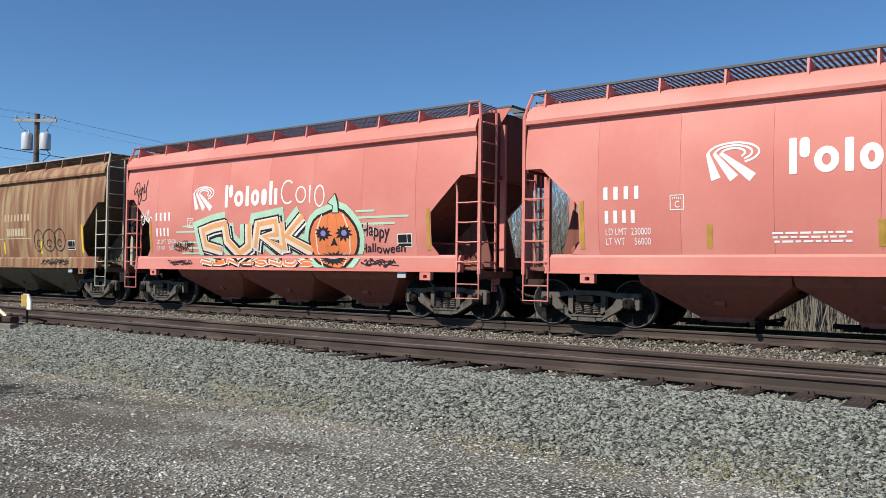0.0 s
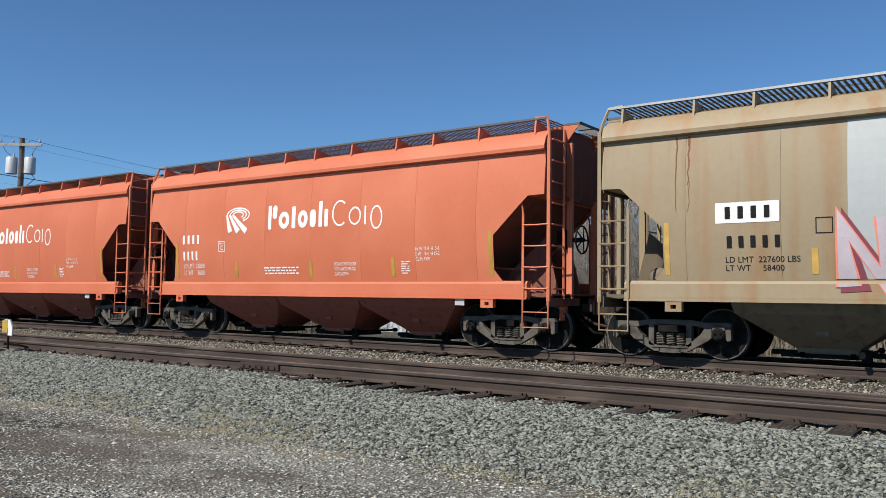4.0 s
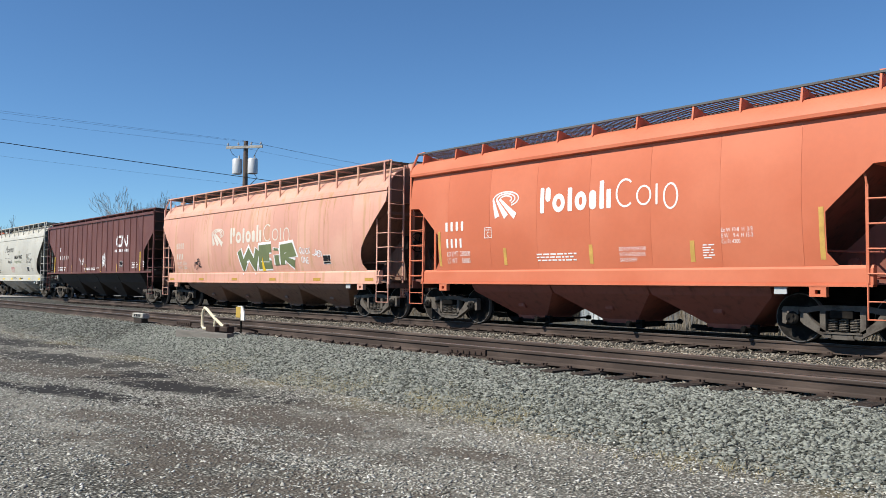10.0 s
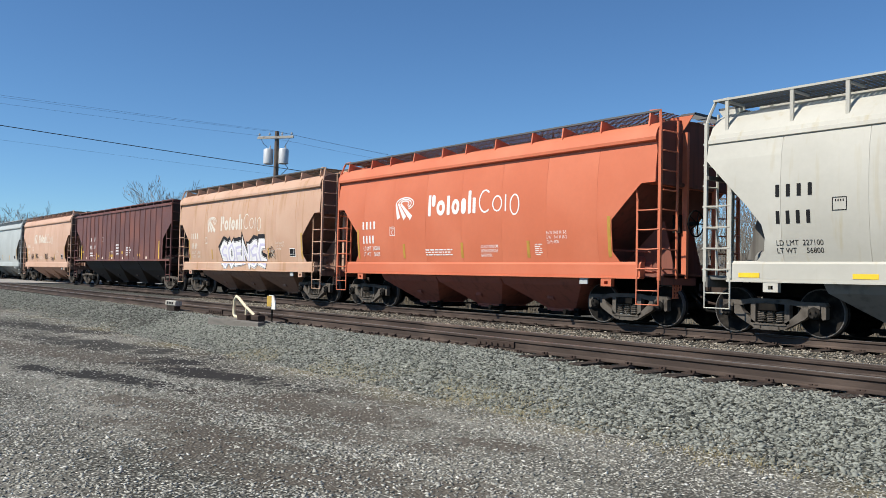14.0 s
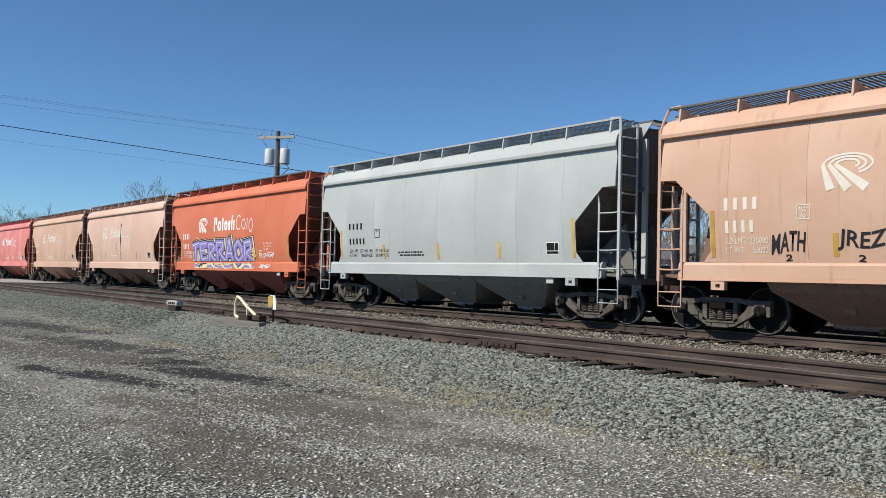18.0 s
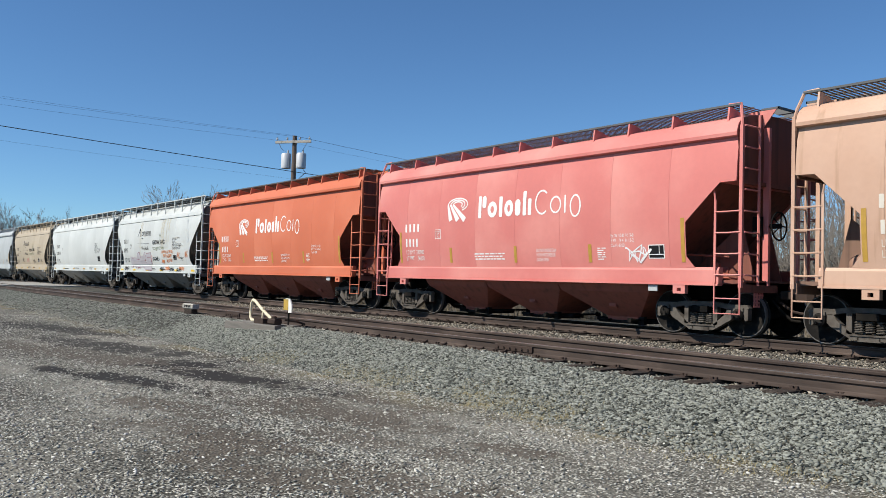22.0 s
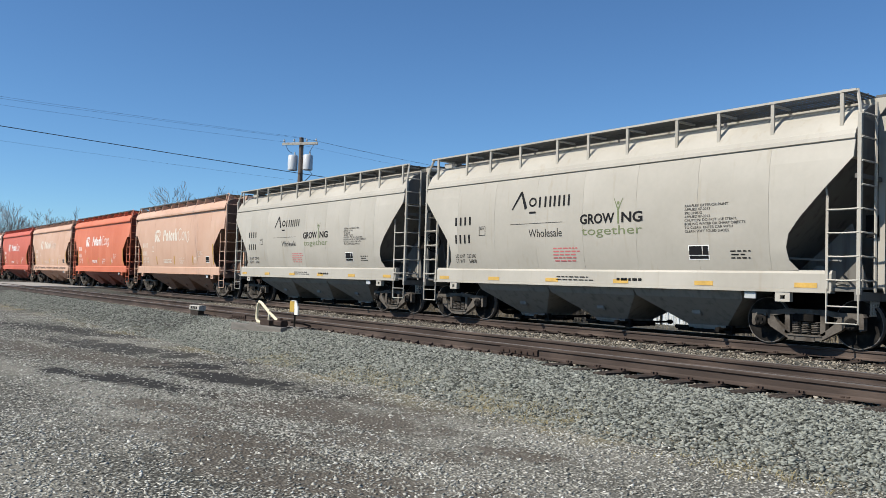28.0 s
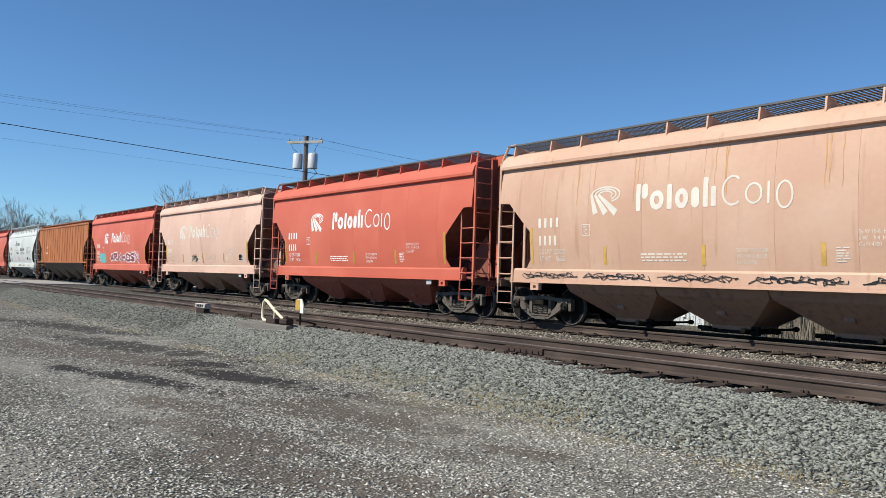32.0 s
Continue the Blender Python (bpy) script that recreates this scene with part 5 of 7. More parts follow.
def potash_marks(car, style="flat", shift=0.0, z=0.0, k=1.0, old=False, nx=0.0, faded=False):
    """White emblem, name bars, number bars and small notices of the potash cars."""
    def q(v):
        return (v - 0.17) * k + shift
    ink = FADED_INK if faded else WHITE_INK
    key = (style, shift, z, k, old, nx)
    e = -0.0 if old else -0.24
    stamp(car, "emblem", ("emblem", key), lambda: decal("emblem", style, swirl(q(-2.96 + e), q(-2.02 + e), 2.68 + z, 3.32 + z), 0.006), ink, "white emblem of bent stripes")

    def oval(x, w, t, lo=0.0, hi=0.43):
        return ring_part(q(x + w / 2), 2.69 + z + (lo + hi) / 2, w * k / 2, (hi - lo) / 2, t, 0, 2 * math.pi, 16)

    def bar(x, w, lo, hi, r=0.2):
        return [pill(q(x), q(x + w), 2.69 + lo + z, 2.69 + hi + z, r)]

    def name_bars():
        # plain rounded shapes with the rhythm of the name
        out = bar(-1.58, 0.12, 0, 0.6) + bar(-1.42, 0.16, 0.26, 0.6, 0.45) + oval(-1.2, 0.38, 0.12) + bar(-0.74, 0.13, 0, 0.54) + oval(-0.53, 0.34, 0.12) + bar(-0.12, 0.2, 0.0, 0.43, 0.45)
        out += bar(0.17, 0.12, 0, 0.62) + bar(0.36, 0.12, 0, 0.42)
        return decal("name", style, out, 0.006)
    stamp(car, "name_mark", ("pname", key), name_bars, ink, "bold white name, drawn as plain shapes")

    def thin_bars():
        out = ring_part(q(0.86), 2.99 + z, 0.25 * k, 0.31, 0.045, 0.85, 5.4, 18) + oval(1.14, 0.38, 0.042) + bar(1.62, 0.05, 0, 0.43) + oval(1.8, 0.36, 0.042, -0.12, 0.43)
        return decal("name", style, out, 0.006)
    stamp(car, "name_mark", ("pname2", key), thin_bars, ink, "thin white name, drawn as plain shapes")
    d = nx if style == "flat" else -1.75
    stamp(car, "number_mark", ("pnum", key), lambda: decal("number", style, bars(-4.93 + d, -4.11 + d, 2.41, 2.65, 4, 0.3) + bars(-4.90 + d, -4.2 + d, 1.97, 2.21, 4, 0.3), 0.006), ink)
    stamp(car, "weight_notice", ("pld", key), lambda: words("LD LMT  230000\nLT WT     56000", -4.84 + d, -3.95 + d, 1.57, 1.88, style), ink)
    if style == "flat":
        stamp(car, "plate_mark", ("pplate", key), lambda: decal("plate", style, frame_of(-3.38, -3.12, 2.18, 2.45, 0.016) + bars(-3.34, -3.16, 2.37, 2.41, 5, 0.3), 0.006), ink)
        stamp(car, "plate_letter", ("pplatec", key), lambda: words("C", -3.29, -3.2, 2.22, 2.34, style), ink)
        stamp(car, "notice", ("pnotice", key), lambda: words("DO NOT MOVE CAR\nWITH HATCHES OR\nGATES OPEN", 0.77, 1.46, 1.53, 1.84, style), ink)
        stamp(car, "fine_print", ("pfine", key), lambda: decal("print", style, lines(-1.69, -0.12, 1.56, 1.77, 3, 5) + lines(2.78, 3.06, 1.55, 1.85, 6, 9, 0.55), 0.006), ink)
        stamp(car, "size_notice", ("pexw", key), lambda: words("Ex W 10-8  H  3-8\nE W    9-4  H 15-2\nCu Ft 4300", 3.2, 3.85, 1.84, 2.14, style), ink)


def test_panel(car, style, x, z=1.6, w=0.44, white=True):
    stamp(car, "inspection_panel", ("tp", style, x, z, w), lambda: decal("panel", style, [pill(x, x + w, z, z + 0.3, 0.02)], 0.005), WHITE_INK if white else BLACK_INK)
    stamp(car, "inspection_panel", ("tp2", style, x, z, w), lambda: decal("panel", style, [pill(x + 0.02, x + w * 0.66, z + 0.1, z + 0.28, 0.02), pill(x + w * 0.7, x + w - 0.02, z + 0.1, z + 0.28, 0.02),
                                                                             pill(x + 0.02, x + w - 0.02, z + 0.02, z + 0.08, 0.02)], 0.009), BLACK_INK)


def agri_marks(car, style, half, dx=0.0, dz=0.0, panel=True, red=True):
    """Black name bars, the words below them and the small notices."""
    key = (style, half, dx, dz)
    stamp(car, "number_mark", ("anum", key), lambda: decal("number", style, bars(-4.95 + dx * 0.6, -4.12 + dx * 0.6, 2.60, 2.83, 4, 0.35) + bars(-4.94 + dx * 0.6, -4.16 + dx * 0.6, 2.1, 2.34, 4, 0.35), 0.006), BLACK_INK)

    def name():
        out = ribbon([(-2.48 + dx, 2.93 + dz), (-2.16 + dx, 3.36 + dz)], [0.05, 0.07]) + ribbon([(-2.16 + dx, 3.38 + dz), (-1.96 + dx, 2.93 + dz)], [0.07, 0.1])
        out += ring_part(-1.72 + dx, 3.09 + dz, 0.14, 0.12, 0.05, 0, 6.28, 14)
        for x in (-1.5, -1.3, -1.13, -0.98, -0.82, -0.66, -0.5):
            out.append(pill(x + dx, x + 0.065 + dx, 2.94 + dz, 3.21 + dz, 0.2))
        out.append(pill(-1.84 + dx, -1.6 + dx, 2.8 + dz, 2.85 + dz, 0.4))
        return decal("name", style, out, 0.006)
    stamp(car, "name_mark", ("aname", key), name, BLACK_INK, "black name, drawn as plain shapes")
    stamp(car, "rule", ("arule", key), lambda: decal("rule", style, [pill(-2.55 + dx, -0.66 + dx, 2.545 + dz, 2.555 + dz, 0)], 0.006), BLACK_INK)
    stamp(car, "word", ("awhole", key), lambda: words("Wholesale", -1.85 + dx, -0.68 + dx, 2.2 + dz, 2.4 + dz, style), BLACK_INK)
    gx = 0.0 if dx == 0 else dx + 0.75
    stamp(car, "word", ("agrow", key), lambda: words("GROW", -0.08 + gx, 0.98 + gx, 2.46 + dz, 2.7 + dz, style, 0.006, True), BLACK_INK)
    stamp(car, "word", ("ang", key), lambda: words("NG", 1.18 + gx, 1.78 + gx, 2.46 + dz, 2.7 + dz, style, 0.006, True), BLACK_INK)
    stamp(car, "sprout", ("aspr", key), lambda: decal("sprout", style, ribbon([(1.09 + gx, 2.44 + dz), (1.085 + gx, 2.76 + dz), (1.22 + gx, 3.02 + dz)], [0.05, 0.045, 0.012]) + ribbon([(1.08 + gx, 2.76 + dz), (0.96 + gx, 3.02 + dz)], [0.04, 0.012])
                                                                  + [pill(1.045 + gx, 1.125 + gx, 2.87 + dz, 2.95 + dz, 0.5)], 0.006), GREEN_INK)
    stamp(car, "word", ("atog", key), lambda: words("together", -0.03 + gx, 1.77 + gx, 2.14 + dz, 2.4 + dz, style), GREEN_INK)
    stamp(car, "plate_mark", ("apl", key), lambda: decal("plate", style, frame_of(-3.82 + dx * 0.6, -3.56 + dx * 0.6, 2.3, 2.54, 0.014) + bars(-3.78 + dx * 0.6, -3.6 + dx * 0.6, 2.46, 2.5, 4, 0.3), 0.006), BLACK_INK)
    stamp(car, "weight_notice", ("ald", key), lambda: words("LD LMT  227100\nLT WT     56800", -4.89 + dx * 0.6, -4.0 + dx * 0.6, 1.56, 1.8, style), BLACK_INK)
    if panel:
        stamp(car, "notice", ("ablk", key), lambda: words("RAILPLEX EXTERIOR PAINT\nAPPLIED 07-2013\n992 LINING\nAPPLIED 07-2013\nCAUTION: DO NOT USE STEAM,\nBOILING WATER OR SHARP OBJECTS\nTO CLEAN. ENTER CAR WITH\nCLEAN SOFT SOLED SHOES.",
                                                             2.88 + (half - 6.38), 4.3 + (half - 6.38), 2.18, 2.76, style), BLACK_INK)
    stamp(car, "red_notice", ("ared", key), lambda: decal("print", style, lines(-1.01, -0.06, 1.57, 1.95, 5, 3, 0.62), 0.006), RED_INK if red else BLACK_INK)
    stamp(car, "fine_print", ("asml", key), lambda: decal("print", style, lines(3.93, 4.4, 1.62, 1.82, 3, 4, 0.6) + (lines(0.96, 1.77, 1.14, 1.24, 1, 9, 0.4) + lines(-1.0, 0.4, 1.12, 1.26, 2, 6, 0.65) if style == "round" else lines(1.1, 2.0, 1.57, 1.8, 3, 6, 0.6)), 0.006), BLACK_INK)
    test_panel(car, style, 2.95 + (half - 6.38) if panel else 4.2, 1.62, 0.5)


def grown(poly, d):
    n = len(poly)
    area = sum(a[0] * b[1] - b[0] * a[1] for a, b in zip(poly, poly[1:] + poly[:1]))
    s = 1 if area > 0 else -1
    out = []
    for i, p in enumerate(poly):
        a, b = poly[i - 1], poly[(i + 1) % n]
        tx, tz = b[0] - a[0], b[1] - a[1]
        m = math.hypot(tx, tz) or 1
        out.append((p[0] + s * d * tz / m, p[1] - s * d * tx / m))
    return out


# block shapes of the spray painters, in a unit square
SHAPES = {
    "c": [[(0.95, 0.85), (0.45, 0.95), (0.12, 0.6), (0.2, 0.15), (0.95, 0.1)]],
    "u": [[(0.1, 0.95), (0.12, 0.3), (0.45, 0.08), (0.82, 0.3), (0.88, 0.95)]],
    "r": [[(0.12, 0.05), (0.15, 0.9), (0.75, 0.92), (0.85, 0.62), (0.3, 0.45), (0.92, 0.05)]],
    "t": [[(0.02, 0.88), (0.98, 0.92)], [(0.5, 0.9), (0.42, 0.05)]],
    "e": [[(0.92, 0.9), (0.15, 0.88), (0.12, 0.1), (0.92, 0.12)], [(0.15, 0.5), (0.75, 0.52)]],
    "a": [[(0.05, 0.05), (0.42, 0.95), (0.6, 0.95), (0.92, 0.05)], [(0.25, 0.35), (0.75, 0.38)]],
    "o": [[(0.5, 0.95), (0.12, 0.75), (0.12, 0.25), (0.5, 0.05), (0.88, 0.25), (0.88, 0.75), (0.5, 0.95)]],
    "s": [[(0.88, 0.85), (0.5, 0.95), (0.12, 0.75), (0.3, 0.52), (0.75, 0.45), (0.88, 0.22), (0.5, 0.05), (0.08, 0.18)]],
    "h": [[(0.12, 0.98), (0.14, 0.05)], [(0.88, 0.95), (0.84, 0.02)], [(0.12, 0.5), (0.88, 0.52)]],
    "k": [[(0.12, 0.95), (0.12, 0.05)], [(0.9, 0.95), (0.2, 0.5), (0.95, 0.05)]],
    "w": [[(0.02, 0.95), (0.2, 0.08), (0.5, 0.75), (0.78, 0.08), (0.96, 0.95)]],
    "i": [[(0.5, 0.02), (0.52, 0.6)], [(0.5, 0.86), (0.53, 1.02)]],
    "n": [[(0.1, 0.05), (0.12, 0.95), (0.85, 0.05), (0.9, 0.98)]],
}


def piece(car, style, shapes, x0, x1, z0, z1, fat, layers, seed, jag=0.05, name="graffiti_letter"):
    """Block letters in spray paint, each colour of each letter a skin of its own. layers: (material, extra width, step along, step up)."""
    rng = random.Random(seed)
    share = [{"w": 1.5, "i": 0.5}.get(ch, 1.0) for ch in shapes]
    for j, ch in enumerate(shapes):
        w = (x1 - x0) * share[j] / sum(share)
        a, lo, hi = x0 + (x1 - x0) * sum(share[:j]) / sum(share), z0 + rng.uniform(0, 0.07), z1 - rng.uniform(0, 0.1)
        lean = rng.uniform(-0.06, 0.1)
        lines_ = [[(a + w * (0.02 + 0.96 * (u + rng.uniform(-jag, jag))) + lean * (v - 0.5) * (hi - lo), lo + fat * 0.45 + (hi - lo - fat * 0.9) * (v + rng.uniform(-jag, jag))) for u, v in line] for line in SHAPES[ch]]
        for k, (m, more, du, dv) in enumerate(layers):
            polys = [q for line in lines_ for q in ribbon([(u + du, v + dv) for u, v in line], fat + more)]
            place(name, decal("graffiti", style, polys, 0.008 + 0.003 * k, 0.0001), m, car)


def tag_words(car, style, text, x0, x1, z0, z1, m, lean=0.15, fat=0.01, name="spray_tag"):
    """Words written freehand with a spray can."""
    me = words(text, x0, x1, z0, z1, style, 0.010, fat)
    for v in me.vertices:
        v.co.x += lean * (v.co.z - z0)
        v.co.z += 0.035 * math.sin(7.3 * v.co.x + z0) * min(1.0, (z1 - z0) / 0.3)
        v.co.y = -skin(style, v.co.z) - 0.010
    place(name, me, m, car)


def stain_runs(car, style, x, top, foot, n, m, seed, spread=0.25):
    """Old runs of spilt load from the roof down the side, thin and wandering."""
    rng = random.Random(seed)
    for k in range(n):
        u, end = x + rng.uniform(-spread, spread), foot + rng.uniform(0, 0.8) * (top - foot) * (k % 2)
        pts = [(u + rng.uniform(-0.02, 0.02), top + (end - top) * i / 8) for i in range(9)]
        w = rng.uniform(0.012, 0.04)
        place("stain", decal("stain", style, ribbon(pts, [w * (1 - 0.08 * i) for i in range(9)]), 0.0035 + 0.0004 * k, 0.00003), m, car)


def scribble(car, style, x0, x1, z0, z1, m, seed, turns=9, t=0.022):
    """Loops of a spray can drawn as a ribbon."""
    rng = random.Random(seed)
    n = turns * 9
    p = [rng.uniform(0, 6.3) for _ in range(5)]
    pts = []
    for i in range(n):
        u = i / (n - 1)
        th = 2 * math.pi * u * turns * 0.8
        x = x0 + (x1 - x0) * (0.08 + 0.84 * u) + (x1 - x0) / turns * (0.75 * math.sin(1.13 * th + p[0]) + 0.45 * math.sin(2.27 * th + p[1]))
        z = (z0 + z1) / 2 + (z1 - z0) / 2 * (0.5 * math.sin(0.93 * th + p[2]) + 0.34 * math.sin(1.71 * th + p[3]) + 0.2 * math.sin(2.9 * th + p[4]))
        pts.append((x, z))
    out = ribbon(pts, [t * rng.uniform(0.7, 1.2) for _ in pts])
    place("spray_tag", decal("tag", style, out, 0.010, 0.00002), m, car)


# how far the name sits along the side, car by car
SHIFTS = {0: 0.4, 3: 0.0, 18: 0.2, 23: 0.3, 31: 0.12}
for i, (car, _, style, half, coat) in enumerate(TRAIN):
    if i in (0, 1, 3, 5, 6, 8, 10, 11, 15, 16, 18, 20, 21, 22, 23, 24, 31, 32, 33, 34, 35, 36, 39):
        old = coat not in (ORANGE, REDOR)
        potash_marks(car, shift=SHIFTS.get(i, 0.0 if old else 0.28), old=old, nx=0.2 if i == 0 else 0.0, faded=coat in (PEACH, PALE, BEIGE, SALMON))
        if coat in (PINK, SALMON, PEACH, BEIGE, PALE, ROSE):
            test_panel(car, "flat", 4.24, 1.58, 0.42)
    elif i == 12:
        potash_marks(car, "round", 0.45, -0.2, 1.18, True, faded=True)
        test_panel(car, "round", 4.84, 1.63)
        piece(car, "round", "weir", -0.95, 3.15, 1.42, 2.45, 0.3, [(CHALK, 0.14, 0, 0.02), (OLIVE, 0.0, 0, 0)], 12, 0.02)
        stamp(car, "graffiti", "weir", lambda: decal("graffiti", "round", [[(0.75, 1.44), (0.98, 1.44), (0.86, 1.95)]], 0.018), YELLOW)
        tag_words(car, "round", "QUICK", 3.4, 4.1, 1.95, 2.2, CHALK, 0.05, 0.01)
        tag_words(car, "round", "ONE", 3.5, 3.95, 1.68, 1.9, CHALK, 0.05, 0.01)
        scribble(car, "round", 4.25, 4.8, 1.85, 2.12, CHALK, 3, 5)
        scribble(car, "round", -4.9, -4.3, 1.5, 2.0, INKY, 5, 5)
    elif i in (14, 25, 27, 29, 30, 38):
        agri_marks(car, style, half)
    elif i == 7:
        agri_marks(car, style, half, 0.5, 0.18, False)
        stamp(car, "fine_print", "cb_print", lambda: decal("print", "slab", lines(1.12, 2.17, 1.62, 2.19, 6, 8, 0.7) + lines(3.58, 4.14, 1.72, 2.0, 3, 2, 0.65), 0.006), BLACK_INK)
    elif i == 9:
        agri_marks(car, style, half, 0.5, 0.1, False, False)
    elif i in (19, 28):
        stamp(car, "number_mark", ("gnum", i), lambda: decal("number", "flat", bars(-4.7, -3.8, 2.43, 2.63, 4, 0.3) + bars(-4.66, -3.68, 1.96, 2.15, 5, 0.3), 0.006), BLACK_INK)
        stamp(car, "weight_notice", "g_ld", lambda: words("LD LMT  227,400 LBS  103,100 KGS\nLT WT     58,600 LBS   26,600 KGS", -4.62, -2.4, 1.55, 1.8, "flat"), BLACK_INK)
        stamp(car, "plate_mark", "g_pl", lambda: decal("plate", "flat", frame_of(-3.15, -2.87, 2.15, 2.42, 0.016) + bars(-3.1, -2.92, 2.34, 2.38, 5, 0.3), 0.006), BLACK_INK)
        stamp(car, "fine_print", "g_fine", lambda: decal("print", "flat", lines(-1.95, -0.5, 1.56, 1.73, 2, 3), 0.006), BLACK_INK)
        test_panel(car, "flat", 4.24, 1.58, 0.42)
    elif i == 26:
        stamp(car, "number_mark", "s_num", lambda: decal("number", "round", bars(-5.86, -5.0, 2.58, 2.8, 4, 0.35) + bars(-5.84, -4.62, 2.1, 2.34, 6, 0.35), 0.006), BLACK_INK)
        stamp(car, "notice", "s_blk", lambda: words("EXTERIOR PAINT\nAPPLIED 05-2008\nINTERIOR LINING\nAPPLIED 05-2008\nCAUTION: DO NOT USE STEAM,\nBOILING WATER OR SHARP OBJECTS\nTO CLEAN. ENTER CAR WITH\nCLEAN SOFT SOLED SHOES.", 4.03, 5.33, 2.14, 2.74, "round"), BLACK_INK)
        stamp(car, "weight_notice", "s_ld", lambda: words("LD LMT  223800\nLT WT     62200", -5.8, -5.0, 1.56, 1.8, "round"), BLACK_INK)
        stamp(car, "plate_mark", "s_pl", lambda: decal("plate", "round", frame_of(-4.25, -4.0, 2.28, 2.54, 0.016) + bars(-4.2, -4.05, 2.45, 2.5, 4, 0.3), 0.006), BLACK_INK)
        stamp(car, "fine_print", "s_fine", lambda: decal("print", "round", lines(-3.66, -2.55, 1.1, 1.18, 1, 7, 0.3) + lines(-1.2, 0.2, 1.12, 1.23, 2, 4, 0.65) + lines(2.6, 3.3, 1.1, 1.26, 3, 4, 0.65), 0.006), BLACK_INK)
        stamp(car, "word", "s_jack", lambda: words("JACK HERE", 5.55, 5.95, 1.2, 1.25, "round"), BLACK_INK)
        test_panel(car, "round", 4.61, 1.63, 0.5, False)
    elif i == 2:
        stamp(car, "emblem", "dia", lambda: decal("emblem", "flat", [[(-1.87, 2.72), (-1.34, 3.25), (-1.34, 2.14)], [(-1.28, 2.74), (-0.8, 3.3), (-0.28, 2.74), (-0.8, 2.19)], pill(-2.18, 1.9, 2.02, 2.05, 0)], 0.006), WORN, "worn cream diamonds")
        stamp(car, "name_mark", "canp", lambda: decal("name", "flat", bars(-0.03, 1.83, 2.64, 2.88, 8, 0.25) + lines(0.2, 1.6, 2.1, 2.4, 1, 4, 0.1), 0.006), WORN)
        stamp(car, "number_mark", "n20", lambda: decal("number", "flat", bars(-4.67, -3.8, 2.41, 2.63, 4, 0.3) + bars(-4.57, -3.56, 1.94, 2.16, 5, 0.3) + lines(-4.6, -2.7, 1.55, 1.8, 2, 3), 0.006), BLACK_INK)
        test_panel(car, "flat", 4.24, 1.62, 0.44)
        for cx, rx in ((2.4, 0.3), (3.1, 0.42), (3.75, 0.36)):
            stamp(car, "graffiti", ("loop", cx), lambda: decal("graffiti", "flat", ring_part(cx, 1.95, rx, 0.38, 0.03, 0, 6.28, 24) + ring_part(cx, 1.85, rx * 0.4, 0.13, 0.03, 0, 5.5, 14), 0.01), INKY)
        scribble(car, "flat", 2.4, 4.4, 1.12, 1.34, INKY, 4, 12)
    elif i == 4:
        stamp(car, "patch", "patch", lambda: decal("patch", "flat", [pill(-2.18, 1.94, 1.42, 3.94, 0)], 0.005), LGREY, "clean pale grey repaint patch")
        stamp(car, "label_plate", "nlab", lambda: decal("label", "flat", [pill(-4.26, -3.21, 2.37, 2.72, 0.03)], 0.006), WHITE_INK)
        stamp(car, "number_mark", "n32", lambda: decal("number", "flat", bars(-4.16, -3.3, 2.44, 2.65, 4, 0.3) + bars(-4.13, -3.15, 1.95, 2.15, 5, 0.3), 0.01), BLACK_INK)
        stamp(car, "weight_notice", "n32ld", lambda: words("LD LMT  227600 LBS\nLT WT     58400", -4.1, -2.9, 1.56, 1.8, "flat"), BLACK_INK)
        stamp(car, "plate_mark", "n32pl", lambda: decal("plate", "flat", frame_of(-2.66, -2.4, 2.15, 2.41, 0.016), 0.006), BLACK_INK)
        test_panel(car, "flat", 4.16, 1.62, 0.44)
        piece(car, "flat", "nkshnat", -2.4, 3.7, 1.06, 2.48, 0.3, [(PLUM, 0.14, 0.1, -0.08), (GLOW, 0.08, 0, 0), (MAUVE, 0.0, 0, 0)], 41, 0.12)
    elif i == 13:
        stamp(car, "emblem", "cnlogo", lambda: decal("emblem", "ribbed", ribbon([(4.02, 3.22), (3.5, 3.22), (3.38, 3.1), (3.38, 2.9), (3.5, 2.78), (4.0, 2.78), (4.12, 2.88), (4.12, 3.1), (4.24, 3.22), (4.38, 3.14), (4.64, 2.84), (4.76, 2.77), (4.87, 2.88), (4.87, 3.26)], 0.12), 0.005, 0.0001), CHALK, "white emblem of one bent band")
        stamp(car, "name_mark", "cnw", lambda: decal("name", "ribbed", bars(3.1, 5.05, 2.47, 2.6, 10, 0.2), 0.006), CHALK)
        stamp(car, "number_mark", "cnn", lambda: decal("number", "ribbed", bars(-6.15, -5.75, 2.7, 2.94, 2, 0.3) + bars(-6.18, -5.72, 2.25, 2.46, 2, 0.3) + bars(-5.5, -5.0, 2.25, 2.46, 2, 0.3) + bars(-4.75, -4.25, 2.25, 2.46, 2, 0.3)
                                                   + lines(-6.2, -4.6, 1.6, 1.85, 2, 3) + lines(-1.6, 0.9, 1.6, 1.76, 2, 4) + lines(5.5, 6.3, 1.65, 1.95, 4, 5) + lines(6.9, 7.1, 1.7, 2.0, 4, 6), 0.008), WHITE_INK)
        test_panel(car, "ribbed", 3.85, 1.73, 0.56)
        scribble(car, "ribbed", 1.3, 1.85, 1.7, 2.5, CHALK, 8, 9, 0.03)
        scribble(car, "ribbed", -2.3, -1.6, 1.88, 2.3, CHALK, 9, 4, 0.03)
    elif i == 17:
